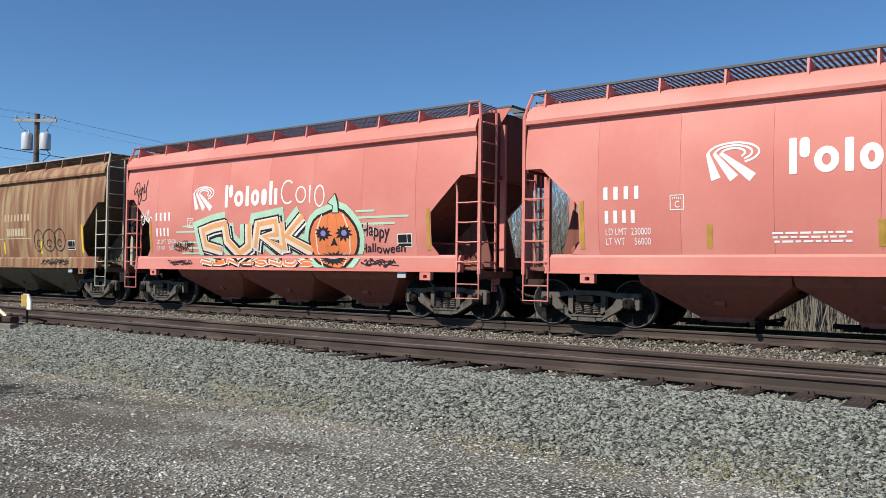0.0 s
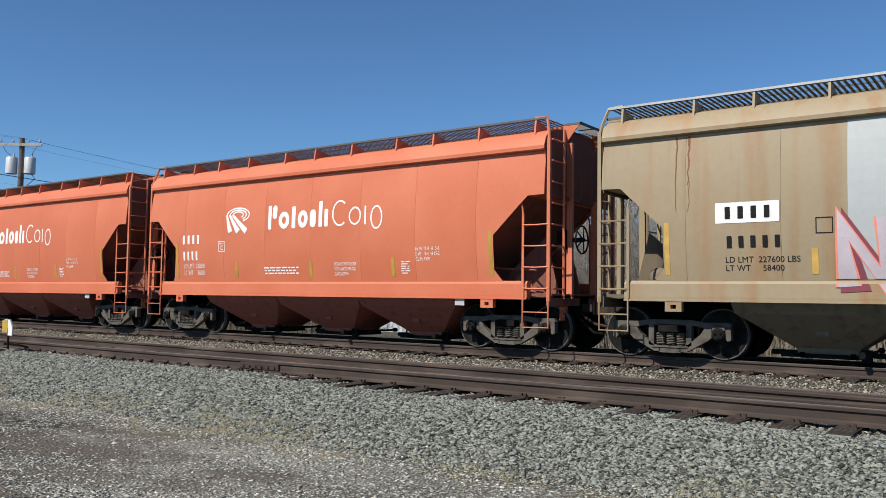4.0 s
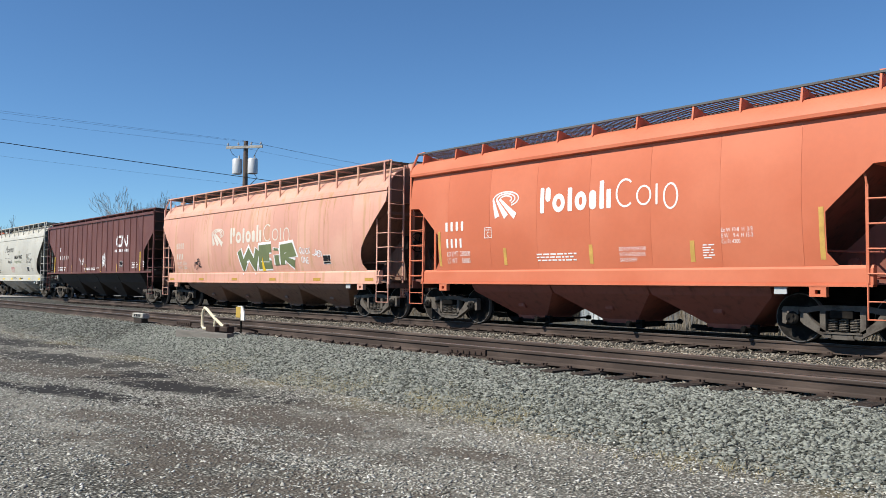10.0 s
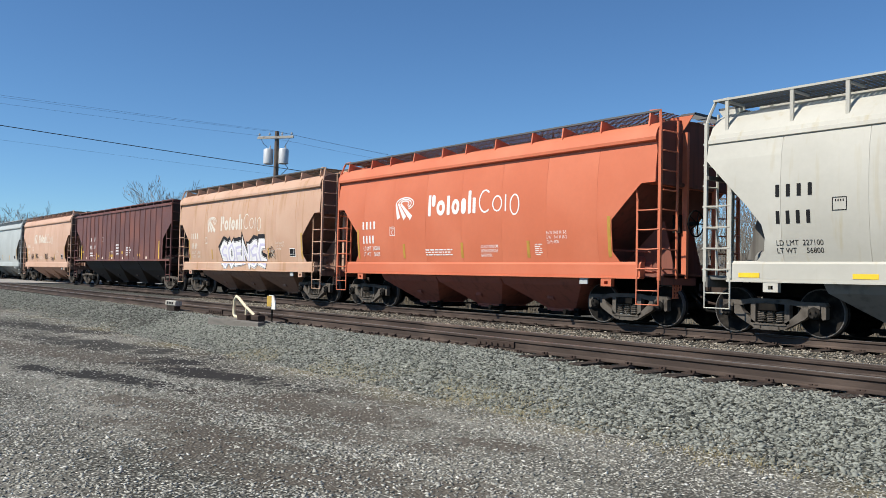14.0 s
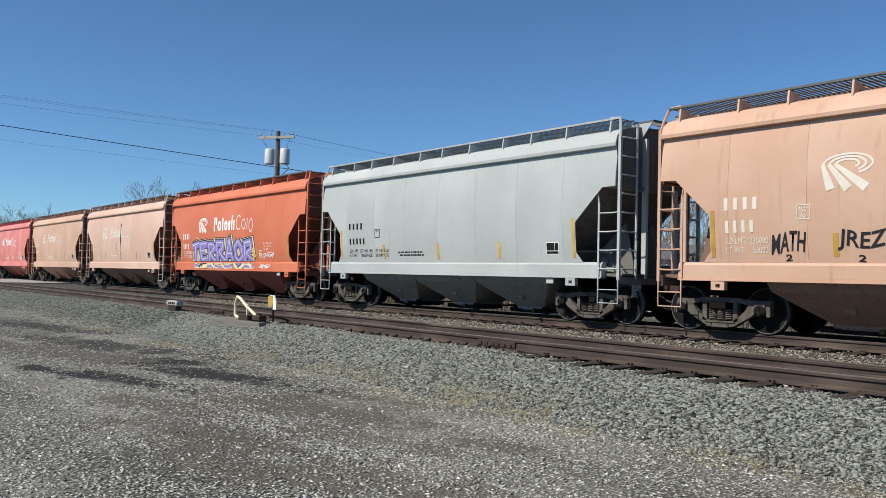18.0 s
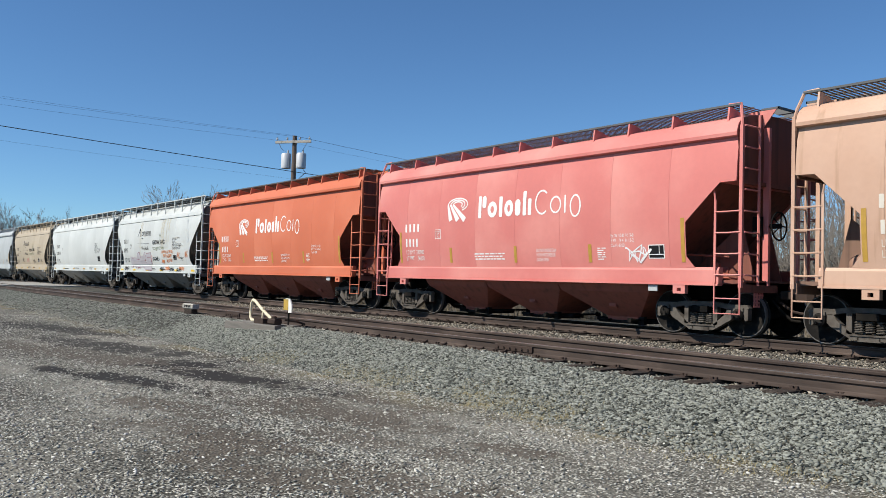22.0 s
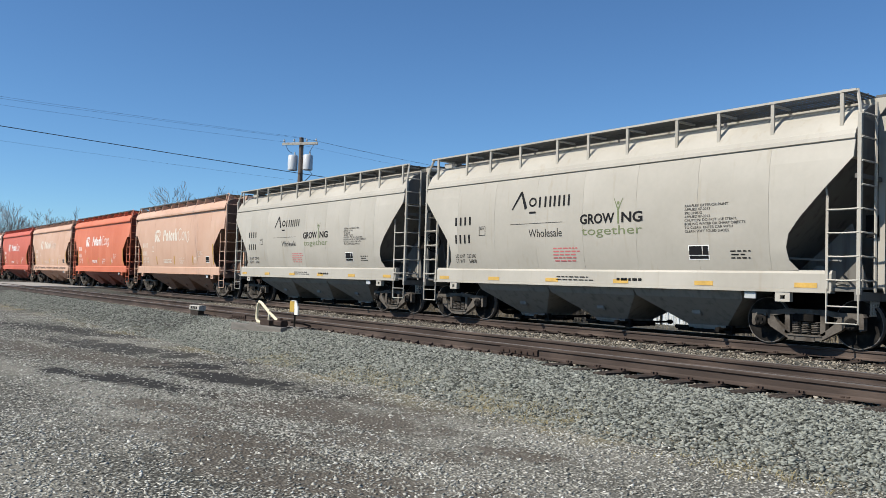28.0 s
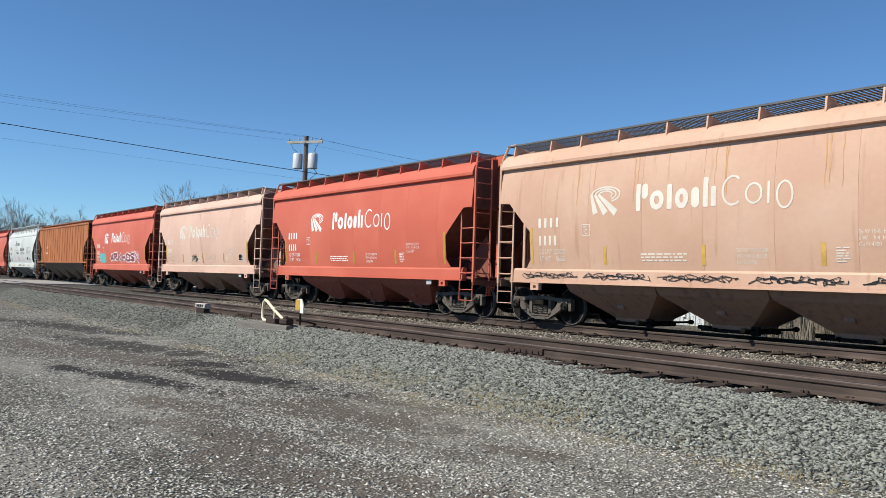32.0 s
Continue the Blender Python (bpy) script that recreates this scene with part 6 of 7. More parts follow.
        stamp(car, "number_mark", "ganum", lambda: decal("number", "ribbed", bars(-5.3, -4.75, 2.58, 2.81, 2, 0.3) + bars(-4.55, -4.03, 2.58, 2.81, 2, 0.3) + bars(-5.3, -4.74, 2.14, 2.34, 3, 0.3) + bars(-4.55, -3.98, 2.14, 2.34, 3, 0.3)
                                                   + lines(-5.25, -4.1, 1.68, 1.98, 2, 3) + lines(-0.19, 0.4, 1.75, 2.4, 4, 4) + lines(1.5, 2.3, 1.7, 2.2, 4, 5) + lines(-1.1, -0.6, 1.85, 2.0, 2, 6) + frame_of(-2.78, -2.52, 2.56, 2.8, 0.016), 0.008), WHITE_INK)
        for x, w, z in ((-6.76, 0.47, 1.92), (-3.73, 0.53, 1.66), (-1.14, 0.5, 1.66), (0.77, 0.45, 1.82), (3.33, 0.46, 1.67)):
            stamp(car, "marker", ("gay", x), lambda: decal("marker", "ribbed", [pill(x, x + w, z, z + 0.14, 0.02)], 0.008), OLD_YELLOW)
        for x in (-5.93, -4.42, -2.71, -0.95, 0.91, 2.65, 4.6):
            stamp(car, "marker", ("gac", x), lambda: decal("marker", "ribbed", [pill(x, x + 0.2, 1.545, 1.66, 0.02)], 0.008), CREAMY)
    elif i == 37:
        stamp(car, "number_mark", "ronum", lambda: decal("number", "ribbed", bars(-5.3, -4.2, 2.5, 2.75, 4, 0.3) + bars(-5.3, -4.2, 2.1, 2.3, 5, 0.3), 0.008), CREAMY)
    if i == 1:
        for k, (u, v, z) in enumerate(((-3.9, -2.9, 2.05), (-3.6, -2.6, 2.2), (-3.9, -2.7, 1.75), (-3.5, -2.8, 1.6), (-3.7, -2.6, 1.45), (2.9, 4.6, 2.25), (2.9, 4.2, 2.1), (3.0, 3.6, 2.4))):
            place("overspray", decal("graffiti", "flat", [pill(u, v, z, z + 0.05, 0.5)], 0.007 + 0.0002 * k), MINT, car)
        piece(car, "flat", "curk", -2.85, 1.5, 1.3, 2.52, 0.27, [(MINT, 0.42, 0, 0.0), (INKY, 0.16, 0.07, -0.07), (CHALK, 0.06, 0.05, -0.05), (INKY, 0.09, 0, 0), (CREAMY, 0.0, 0, 0), (APRICOT, -0.15, 0.03, 0.03)], 5, 0.12)
        piece(car, "flat", "nsnhsnus", -2.85, 1.6, 1.07, 1.4, 0.13, [(INKY, 0.05, 0.02, -0.02), (CREAMY, 0.0, 0, 0), (CORAL, -0.08, 0, 0)], 6, 0.06, "graffiti_block")
        fruit = [(2.26 + 0.8 * math.cos(a), 1.78 + 0.68 * math.sin(a) * (1 + 0.06 * math.cos(5 * a))) for a in (2 * math.pi * k / 28 for k in range(28))]
        for k, (m, d) in enumerate(((MINT, 0.2), (INKY, 0.05), (CORAL, -0.02))):
            place("graffiti", decal("graffiti", "flat", [grown(fruit, d)], 0.012 + 0.0045 * k), m, car)

        def spiked(cx, cz, rx, rz, n, seed):
            r = random.Random(seed)
            return [(cx + rx * f * math.cos(a), cz + rz * f * math.sin(a)) for a, f in ((2 * math.pi * k / n, r.uniform(1.0, 1.35) if k % 2 else 0.72) for k in range(n))]
        for k, du in enumerate((-0.5, -0.2, 0.15, 0.48)):
            place("graffiti_rib", decal("graffiti", "flat", ribbon([(2.26 + du * 0.7, 2.38), (2.26 + du * 1.15, 1.95), (2.26 + du * 1.1, 1.5), (2.26 + du * 0.7, 1.15)], 0.035), 0.0245, 0.0001), AMBER if k % 3 else CREAMY, car)
        for k, cx in enumerate((1.93, 2.62)):
            place("graffiti_eye", decal("graffiti", "flat", [spiked(cx, 1.93, 0.25, 0.17, 22, 3 + k)], 0.027), INKY, car)
            place("graffiti_eye", decal("graffiti", "flat", [pill(cx - 0.08, cx + 0.1, 1.86, 2.0, 0.5)], 0.030), VIOLET, car)
        place("graffiti_nose", decal("graffiti", "flat", [[(2.16, 1.62), (2.28, 1.66), (2.4, 1.62), (2.3, 1.84)]], 0.027), INKY, car)
        place("graffiti_mouth", decal("graffiti", "flat", [spiked(2.27, 1.33, 0.42, 0.15, 34, 9)], 0.027), INKY, car)
        place("graffiti_mouth", decal("graffiti", "flat", ribbon([(1.9, 1.42), (2.1, 1.36), (2.3, 1.345), (2.5, 1.38), (2.66, 1.45)], [0.03, 0.06, 0.07, 0.06, 0.03]), 0.030, 0.0002), MAUVE, car)
        place("graffiti_stem", decal("graffiti", "flat", ribbon([(2.36, 2.4), (2.36, 2.62), (2.22, 2.78)], [0.24, 0.2, 0.36]), 0.0255, 0.0002), INKY, car)
        place("graffiti_stem", decal("graffiti", "flat", ribbon([(2.36, 2.42), (2.36, 2.61), (2.23, 2.765)], [0.18, 0.14, 0.3]), 0.028, 0.0002), MINT, car)
        tag_words(car, "flat", "Happy", 3.15, 4.0, 1.72, 2.12, INKY, 0.1)
        tag_words(car, "flat", "Halloween", 3.1, 4.45, 1.45, 1.66, INKY, 0.1)
        scribble(car, "flat", 3.1, 4.3, 1.12, 1.34, INKY, 22, 8)
        scribble(car, "flat", -4.1, -3.1, 1.5, 1.85, INKY, 23, 9)
        scribble(car, "flat", -4.3, -3.2, 1.14, 1.3, INKY, 24, 9)
        scribble(car, "flat", -5.95, -5.3, 2.9, 3.7, INKY, 25, 5)
        scribble(car, "flat", -5.6, -5.1, 2.3, 2.75, CHALK, 26, 5)
    if i in (2, 4):
        stain_runs(car, "flat", -4.9, 3.95, 2.6, 3, BROWN_RUST, 41)
    if i == 25:
        for x, n in ((-2.0, 4), (1.35, 6), (2.2, 5)):
            stain_runs(car, "round", x, 3.72, 1.45, n, OCHRE, 44 + n)
    if i in (12, 16, 22, 33):
        for k in range(5):
            stain_runs(car, style, -3.4 + 2.1 * k, 3.72 if style == "round" else 3.95, 2.9, 3, MUSTARD, 45 + i + k, 0.6)
    if i == 16:
        piece(car, "flat", "soensc", -1.7, 2.4, 1.1, 2.35, 0.36, [(INKY, 0.22, -0.02, 0.08), (CHALK, 0.08, 0, 0), (INKY, 0.04, 0, 0), (CHALK, 0.0, 0, 0), (LILAC, -0.26, 0, -0.04)], 16, 0.06)
        scribble(car, "flat", 2.5, 3.1, 1.45, 2.0, INKY, 31, 5)
    if i == 20:
        piece(car, "flat", "terraor", -3.9, 2.3, 1.2, 2.4, 0.3, [(INKY, 0.36, 0.02, -0.08), (STRAW, 0.3, 0.02, -0.08), (INKY, 0.1, 0, 0), (VIOLET, 0.0, 0, 0), (LILAC, -0.25, 0, 0.04)], 20, 0.08)
        piece(car, "flat", "nununu", -3.7, 2.4, 1.07, 1.36, 0.12, [(STRAW, 0.06, 0, 0), (VIOLET, -0.02, 0, 0.02)], 27, 0.06, "graffiti_block")
        scribble(car, "flat", 3.05, 4.05, 1.52, 1.8, CHALK, 32, 7)
        scribble(car, "flat", 2.75, 3.7, 1.12, 1.32, CHALK, 33, 8)
        stamp(car, "flash", "flash", lambda: decal("flash", "flat", [[(2.3, 1.5), (2.42, 1.5), (2.36, 1.95), (2.24, 1.95)]], 0.028), YELLOW)
    if i == 25:
        piece(car, "round", "hake", -3.75, -0.25, 1.08, 2.12, 0.38, [(PLUM, 0.09, 0.02, -0.01), (SILVER, 0.03, 0, 0)], 25, 0.04)
        tag_words(car, "round", "ALWAYS BY MYSELF", 1.3, 3.0, 2.0, 2.14, AMBER, 0.2, 0.02)
        tag_words(car, "round", "BUT NEVER", 1.55, 2.75, 1.78, 1.94, AMBER, 0.2, 0.02)
        tag_words(car, "round", "ALONE!", 1.95, 2.75, 1.56, 1.72, AMBER, 0.2, 0.02)
        tag_words(car, "round", "NHC", 3.5, 3.85, 1.75, 2.05, AMBER, 0.2, 0.02)
        tag_words(car, "round", "NHC", 4.55, 4.9, 1.8, 2.1, AMBER, 0.2, 0.02)
        for k, (a, b, z) in enumerate(((1.2, 1.7, 1.58), (1.7, 2.4, 1.24), (3.6, 4.4, 1.24))):
            scribble(car, "round", a, b, z - 0.1, z + 0.12, AMBER, 50 + k, 8)
        for k, (a, b, z) in enumerate(((-0.2, 0.9, 1.72), (-5.0, -4.2, 1.22), (0.9, 1.5, 1.2), (2.2, 3.0, 1.2), (3.3, 4.0, 1.16))):
            scribble(car, "round", a, b, z - 0.12, z + 0.12, INKY, 60 + k, 8)
    if i == 27:
        scribble(car, "round", -2.6, -2.2, 1.55, 2.0, INKY, 71, 4)
        scribble(car, "round", 1.2, 2.0, 1.5, 1.85, INKY, 72, 5)
    if i == 18:
        for text, a, b in (("MATH", -3.9, -3.25), ("JREZ", -2.65, -1.85), ("SOLD", 0.0, 0.83)):
            tag_words(car, "flat", text, a, b, 1.58, 1.95, INKY, 0.1, 0.015)
            tag_words(car, "flat", "2", (a + b) / 2 - 0.05, (a + b) / 2 + 0.08, 1.42, 1.54, INKY, 0.1, 0.015)
        tag_words(car, "flat", "CREW", 1.65, 2.5, 1.45, 1.7, INKY, 0.1, 0.015)
    if i == 21:
        stamp(car, "stain", "drip", lambda: decal("stain", "flat", [pill(-0.02, 0.1, 3.28, 3.44, 0.45), pill(0.025, 0.055, 2.2, 3.3, 0), [(0.0, 2.5), (0.08, 2.3), (0.12, 2.55), (0.1, 2.9), (0.0, 2.86)], pill(0.03, 0.05, 1.42, 2.3, 0),
                                                                    pill(-0.72, -0.68, 2.0, 2.45, 0.1)], 0.012), INKY, "black tar drip")
    if i == 23:
        scribble(car, "flat", 3.6, 4.3, 1.45, 1.9, CHALK, 91, 5, 0.03)
    if i == 35:
        scribble(car, "flat", -1.4, -0.6, 1.5, 1.95, INKY, 92, 6, 0.03)
    if i == 33:
        for k in range(5):
            scribble(car, "flat", -5.6 + 2.2 * k, -3.5 + 2.2 * k, 1.14, 1.31, INKY, 93 + k, 13, 0.016)
    if i == 36:
        stamp(car, "graffiti", "tealp", lambda: decal("graffiti", "flat", [pill(-4.1, -2.8, 1.45, 2.05, 0.2)], 0.01), TEAL)
        piece(car, "flat", "arkhosn", -1.8, 4.1, 1.45, 2.15, 0.18, [(CHALK, 0.08, 0, 0), (PLUM, -0.04, 0, 0)], 36, 0.08)


# ---- switch stand, markers and road crossing ----
WHITE_PAINT = mat("chipped_white_paint", (0.78, 0.76, 0.68), 0.55, 0, 0.12, 6, 40, second=(0.55, 0.48, 0.36), mix=(0.6, 0.72))
GREY_TIMBER = mat("bleached_timber", (0.17, 0.155, 0.135), 0.9, 0, 0.3, 4, 40, bump=0.4, second=(0.09, 0.08, 0.07), stretch=(0.4, 3, 3))
CREAM_PAINT = mat("aged_cream_paint", (0.74, 0.66, 0.46), 0.55, 0, 0.12, 6, 40, second=(0.6, 0.5, 0.32), mix=(0.55, 0.7))
DULL_WHITE = mat("dirty_white_paint", (0.42, 0.4, 0.35), 0.8, 0, 0.25, 8, 50, second=(0.2, 0.18, 0.15), mix=(0.5, 0.65))
SIGNAL_YELLOW = mat("dull_yellow_paint", (0.45, 0.29, 0.05), 0.6, 0, 0.15, 6, 40)


def switch_stand(x, y, z):
    st = new("switch_stand")
    st.matrix_basis = pose(x, y, z, 0, 0, 6)
    tagged(st, "low switch stand with a white hand lever and target flag", "switch stand")
    g = Geo()
    for dy in (-0.28, 0.2):
        g.box(-1.15, 1.1, dy, dy + 0.18, -0.2, -0.02, 0.015)
    place("base_timber", g.mesh("base_timber"), GREY_TIMBER, st)
    g = Geo()
    g.tube([(0.6, 0, 0.06), (0.1, 0, 0.3), (-0.22, 0, 0.49), (-0.32, 0, 0.52), (-0.38, 0, 0.46), (-0.42, 0, 0.25), (-0.42, 0, 0.1), (-0.36, 0, 0.04), (-0.2, 0, 0.03), (0.1, 0, 0.03)], 0.035, 8)
    g.tube([(0.12, 0, 0.05), (0.13, 0, 0.2), (0.14, 0, 0.36)], 0.028, 8)
    place("lever", g.mesh("lever", 40), CREAM_PAINT, st, None, "bent cream-white hand lever")
    g = Geo()
    g.box(0.5, 0.8, -0.1, 0.1, -0.02, 0.12, 0.03)
    g.lathe([(0.05, 0.07), (0.15, 0.07), (0.18, 0.04)], 10, (0.62, 0, 0), "z")
    g.box(-0.1, 0.3, -0.1, 0.1, -0.02, 0.1)
    g.tube([(0.9, 0.1, 0.1), (0.95, 0.4, 0.06), (0.95, 0.62, 0.0)], 0.025, 6)
    place("throw_box", g.mesh("throw_box"), RUST, st)
    g = Geo()
    g.tube([(1.22, 0, 0.0), (1.22, 0, 0.42)], 0.022, 6)
    place("target_post", g.mesh("target_post"), STEEL_DARK, st)
    place("target_flag", Geo().box(1.02, 1.22, -0.012, 0.012, 0.34, 0.58).mesh("target_flag"), SIGNAL_YELLOW, st, None, "yellow target plate")
    place("target_flag", Geo().prism([(1.225, 0.28), (1.36, 0.28), (1.36, 0.45), (1.28, 0.6), (1.1, 0.6), (1.1, 0.585), (1.225, 0.585)], -0.02, 0.006, "y").mesh("target_flag"), WHITE_PAINT, st, None, "white target plate")
    return st


switch_stand(-18.3, 8.6, 0.48)
mk = new("clearance_marker")
mk.matrix_basis = pose(-23.75, 8.98, 0.6)
tagged(mk, "dull white painted timber end with dark marks", "track marker")
place("block", Geo().box(-0.4, 0.4, -0.1, 0.1, -0.03, 0.11, 0.02).mesh("block"), DULL_WHITE, mk)
g = Geo()
for k in range(4):
    g.box(-0.24 + 0.13 * k, -0.15 + 0.13 * k, -0.106, -0.101, 0.01, 0.08)
place("sleeper", Geo().box(-0.3, 0.3, -0.09, 0.09, -0.25, -0.03, 0.02).mesh("sleeper"), TIE_WOOD, mk)
place("marks", g.mesh("marks"), BLACK_INK, mk)

# brace clamps along the switch
g = Geo()
g.box(-0.06, 0.06, -0.22, 0.0, 0, 0.02).box(-0.05, 0.05, -0.2, -0.16, 0, 0.07).prism([(-0.02, 0.02), (-0.18, 0.02), (-0.02, 0.12)], -0.03, 0.03)
brace = g.mesh("rail_brace")
for k in range(14):
    place("rail_brace", brace, RUST, siding, pose(-17.4 + 0.54 * k + 0.04 * (k % 3), -0.8, -0.01) @ Matrix.Scale(0.6, 4))
# bolted joint bars on the near rail
g = Geo()
g.box(-0.45, 0.45, -0.045, -0.014, 0.03, 0.135, 0.01)
for k in range(6):
    g.lathe([(-0.07, 0.018), (-0.04, 0.018)], 6, (-0.36 + 0.144 * k, 0, 0.08))
jb = g.mesh("joint_bar")
for x in (-10.2, -21.5):
    place("joint_bar", jb, RUST, siding, pose(x, -0.753, 0))

ASPHALT = mat("dusty_pale_asphalt", (0.3, 0.29, 0.265), 0.9, 0, 0.15, 0.6, 30, bump=0.3, second=(0.22, 0.21, 0.19))
road = tagged(new("road"), "pale dusty asphalt road over the tracks", "road", kind="structure")
for y0, y1 in ((-40, 9.25), (9.45, 10.7), (10.93, 15.1), (15.3, 16.6), (16.8, 90)):
    place("road_slab", Geo().box(-76, -59, y0, y1, 0.3, 0.575).mesh("road_slab"), ASPHALT, road)

# ---- utility pole and wires ----
POLE_WOOD = mat("grey_pole_wood", (0.13, 0.1, 0.08), 0.9, 0, 0.2, 3, 40, bump=0.3, stretch=(4, 4, 0.3))
TANK_GREY = mat("pale_grey_enamel", (0.52, 0.54, 0.55), 0.4, 0, 0.06, 3, 30)
CABLE = mat("black_cable", (0.02, 0.02, 0.022), 0.6)
CERAMIC = mat("grey_ceramic", (0.4, 0.4, 0.4), 0.3)


def utility_pole(x, y, top, label, full=True):
    p = new("utility_pole")
    p.matrix_basis = pose(x, y, -0.3, 0, 0, 35)
    tagged(p, label, "utility pole")
    h = top + 0.3
    place("shaft", Geo().tube([(0, 0, 0), (0, 0, h * 0.5), (0, 0, h)], [0.19, 0.16, 0.12], 10).mesh("shaft", 40), POLE_WOOD, p)
    place("crossarm", Geo().box(-1.05, 1.05, -0.2, -0.12, h - 0.42, h - 0.28, 0.01).mesh("crossarm"), DULL_WHITE if full else POLE_WOOD, p, None, "pale fibreglass crossarm")
    ins = Geo().lathe([(0, 0.02), (0.06, 0.02), (0.07, 0.06), (0.12, 0.06), (0.14, 0.03), (0.19, 0.03)], 8, axis="z").mesh("insulator")
    for k in (-0.95, -0.35, 0.4, 0.95):
        place("insulator", ins, CERAMIC, p, pose(k, -0.16, h - 0.28))
    if full:
        can = Geo().lathe([(-0.02, 0.2), (0.0, 0.26), (0.75, 0.26), (0.8, 0.22), (0.82, 0.05)], 16, axis="z").mesh("transformer", 40)
        for k in (-0.45, 0.45):
            t = place("transformer", can, TANK_GREY, p, pose(k, -0.05, h - 1.75))
            place("bushing", Geo().lathe([(0.8, 0.05), (0.98, 0.035)], 8, (0.1, 0, 0), "z").mesh("bushing"), CERAMIC, t)
        for k in (-0.45, 0.45):
            place("drop_wire", Geo().tube([(k * 2, -0.16, h - 0.3), (k * 1.5, -0.2, h - 0.7), (k * 1.1, -0.05, h - 0.85)], 0.012, 4).mesh("drop_wire"), CABLE, p)
        place("drop_wire", Geo().tube([(0.5, -0.1, h - 1.7), (0.75, -0.1, h - 2.0), (0.4, -0.1, h - 2.3), (0.15, -0.1, h - 2.6)], 0.02, 4).mesh("drop_wire"), CABLE, p)
    return p


utility_pole(-40.1, 20.5, 9.14, "wooden utility pole with two grey transformers and a crossarm")
utility_pole(-39.0, -30.0, 9.8, "wooden utility pole beside the lot", False)
utility_pole(-41.5, 66.0, 9.4, "wooden utility pole behind the tracks", False)
for dx, za, zb, r, dy in ((-0.9, 8.95, 9.65, 0.0045, 0.45), (0.0, 9.15, 9.85, 0.0045, 0.45), (0.85, 8.95, 9.65, 0.0045, 0.5), (0.1, 7.2, 9.4, 0.02, 0.15), (0.12, 6.8, 8.6, 0.004, 0.3)):
    w = new("overhead_wire")
    tagged(w, "thin dark overhead wire between the poles" if r < 0.02 else "thick dark overhead cable between the poles", "wire")
    for (xa, ya, z0), (xb, yb, z1), sag in (((-40.1 + dx, 20.4, za), (-39.0 + dx, -30, zb), dy), ((-40.1 + dx, 20.4, za), (-41.5 + dx, 66, zb - 0.6), 0.8)):
        pts = [(xa + (xb - xa) * u, ya + (yb - ya) * u, z0 + (z1 - z0) * u - sag * 4 * u * (1 - u)) for u in (k / 16 for k in range(17))]
        place("span", Geo().tube(pts, r, 4).mesh("span"), CABLE, w)

# ---- metal sheds and wood piles behind the tracks ----
CLADDING = mat("pale_ribbed_cladding", (0.6, 0.65, 0.68), 0.5, 0.1, 0.06, 0.6, 20)
DARK_CLAD = mat("dark_grey_cladding", (0.12, 0.13, 0.14), 0.6, 0.1, 0.1, 0.6, 20)


def shed(x0, x1, y0, y1, h, material, label):
    s = new("shed")
    s.matrix_basis = pose(x0, y0, -0.05)
    tagged(s, label, "shed")
    w, d = x1 - x0, y1 - y0
    g = Geo().box(0, w, 0.03, d, 0, h)
    place("wall", g.mesh("wall"), material, s)
    rib = Geo().box(-0.02, 0.02, -0.012, 0.03, 0, h).mesh("rib")
    for k in range(int(w / 0.3)):
        place("rib", rib, material, s, pose(0.15 + 0.3 * k, 0, 0))
    place("roof", Geo().prism([(-0.2, h), (d / 2, h + 0.7), (d + 0.2, h), (d + 0.2, h + 0.06), (d / 2, h + 0.78), (-0.2, h + 0.06)], -0.2, w + 0.2).mesh("roof"), DARK_CLAD, s)
    place("meter_box", Geo().box(w * 0.7, w * 0.7 + 0.16, -0.05, 0.0, 0.45, 0.62).mesh("meter_box"), WHITE_INK, s)
    place("downpipe", Geo().tube([(w * 0.45, -0.04, 0.02), (w * 0.45, -0.04, 0.7)], 0.04, 6).mesh("downpipe"), STEEL_DARK, s)
    return s


shed(-25.2, -21.6, 30.0, 36.0, 2.6, CLADDING, "pale blue-grey ribbed metal shed behind the tracks")
shed(-21.4, -19.3, 31.0, 36.0, 2.2, DARK_CLAD, "dark grey metal shed beside the pale one")

# ---- bare trees and brush ----
BARK = mat("grey_bark", (0.12, 0.1, 0.085), 0.95, 0, 0.25, 3, 30, bump=0.4)
# Twig colour is lightened so that it carries the haze over far crowns.
TWIG = mat("grey_brown_twigs", (0.3, 0.27, 0.24), 0.95, 0, 0.25, 2, 20)
BRUSH = mat("dry_brush", (0.18, 0.163, 0.14), 0.95, 0, 0.35, 1.2, 12, second=(0.12, 0.105, 0.09))
STALK = mat("dry_weed_stalks", (0.2, 0.165, 0.11), 0.95, 0, 0.35, 1.2, 12, second=(0.1, 0.085, 0.065))


def limb(g, rng, p, d, r, length, depth):
    """A branch that bends upward and splits."""
    n = 3
    pts, rs = [Vector(p)], [r]
    d = Vector(d)
    for i in range(n):
        d = (d + Vector((rng.uniform(-0.25, 0.25), rng.uniform(-0.25, 0.25), rng.uniform(-0.02, 0.2)))).normalized()
        pts.append(pts[-1] + d * length / n)
        rs.append(max(0.013, r * (1 - 0.5 * (i + 1) / n)))
    g.tube(pts, rs, 5 if depth > 2 else 3, False)
    if depth > 0:
        for k in range(rng.choice((3, 3, 4)) if depth > 1 else 6):
            u = rng.randint(1, n)
            e = (d + Vector((rng.uniform(-0.9, 0.9), rng.uniform(-0.9, 0.9), rng.uniform(-0.15, 0.5)))).normalized()
            limb(g, rng, pts[u], e, rs[u] * 0.68, length * rng.uniform(0.55, 0.8), depth - 1)


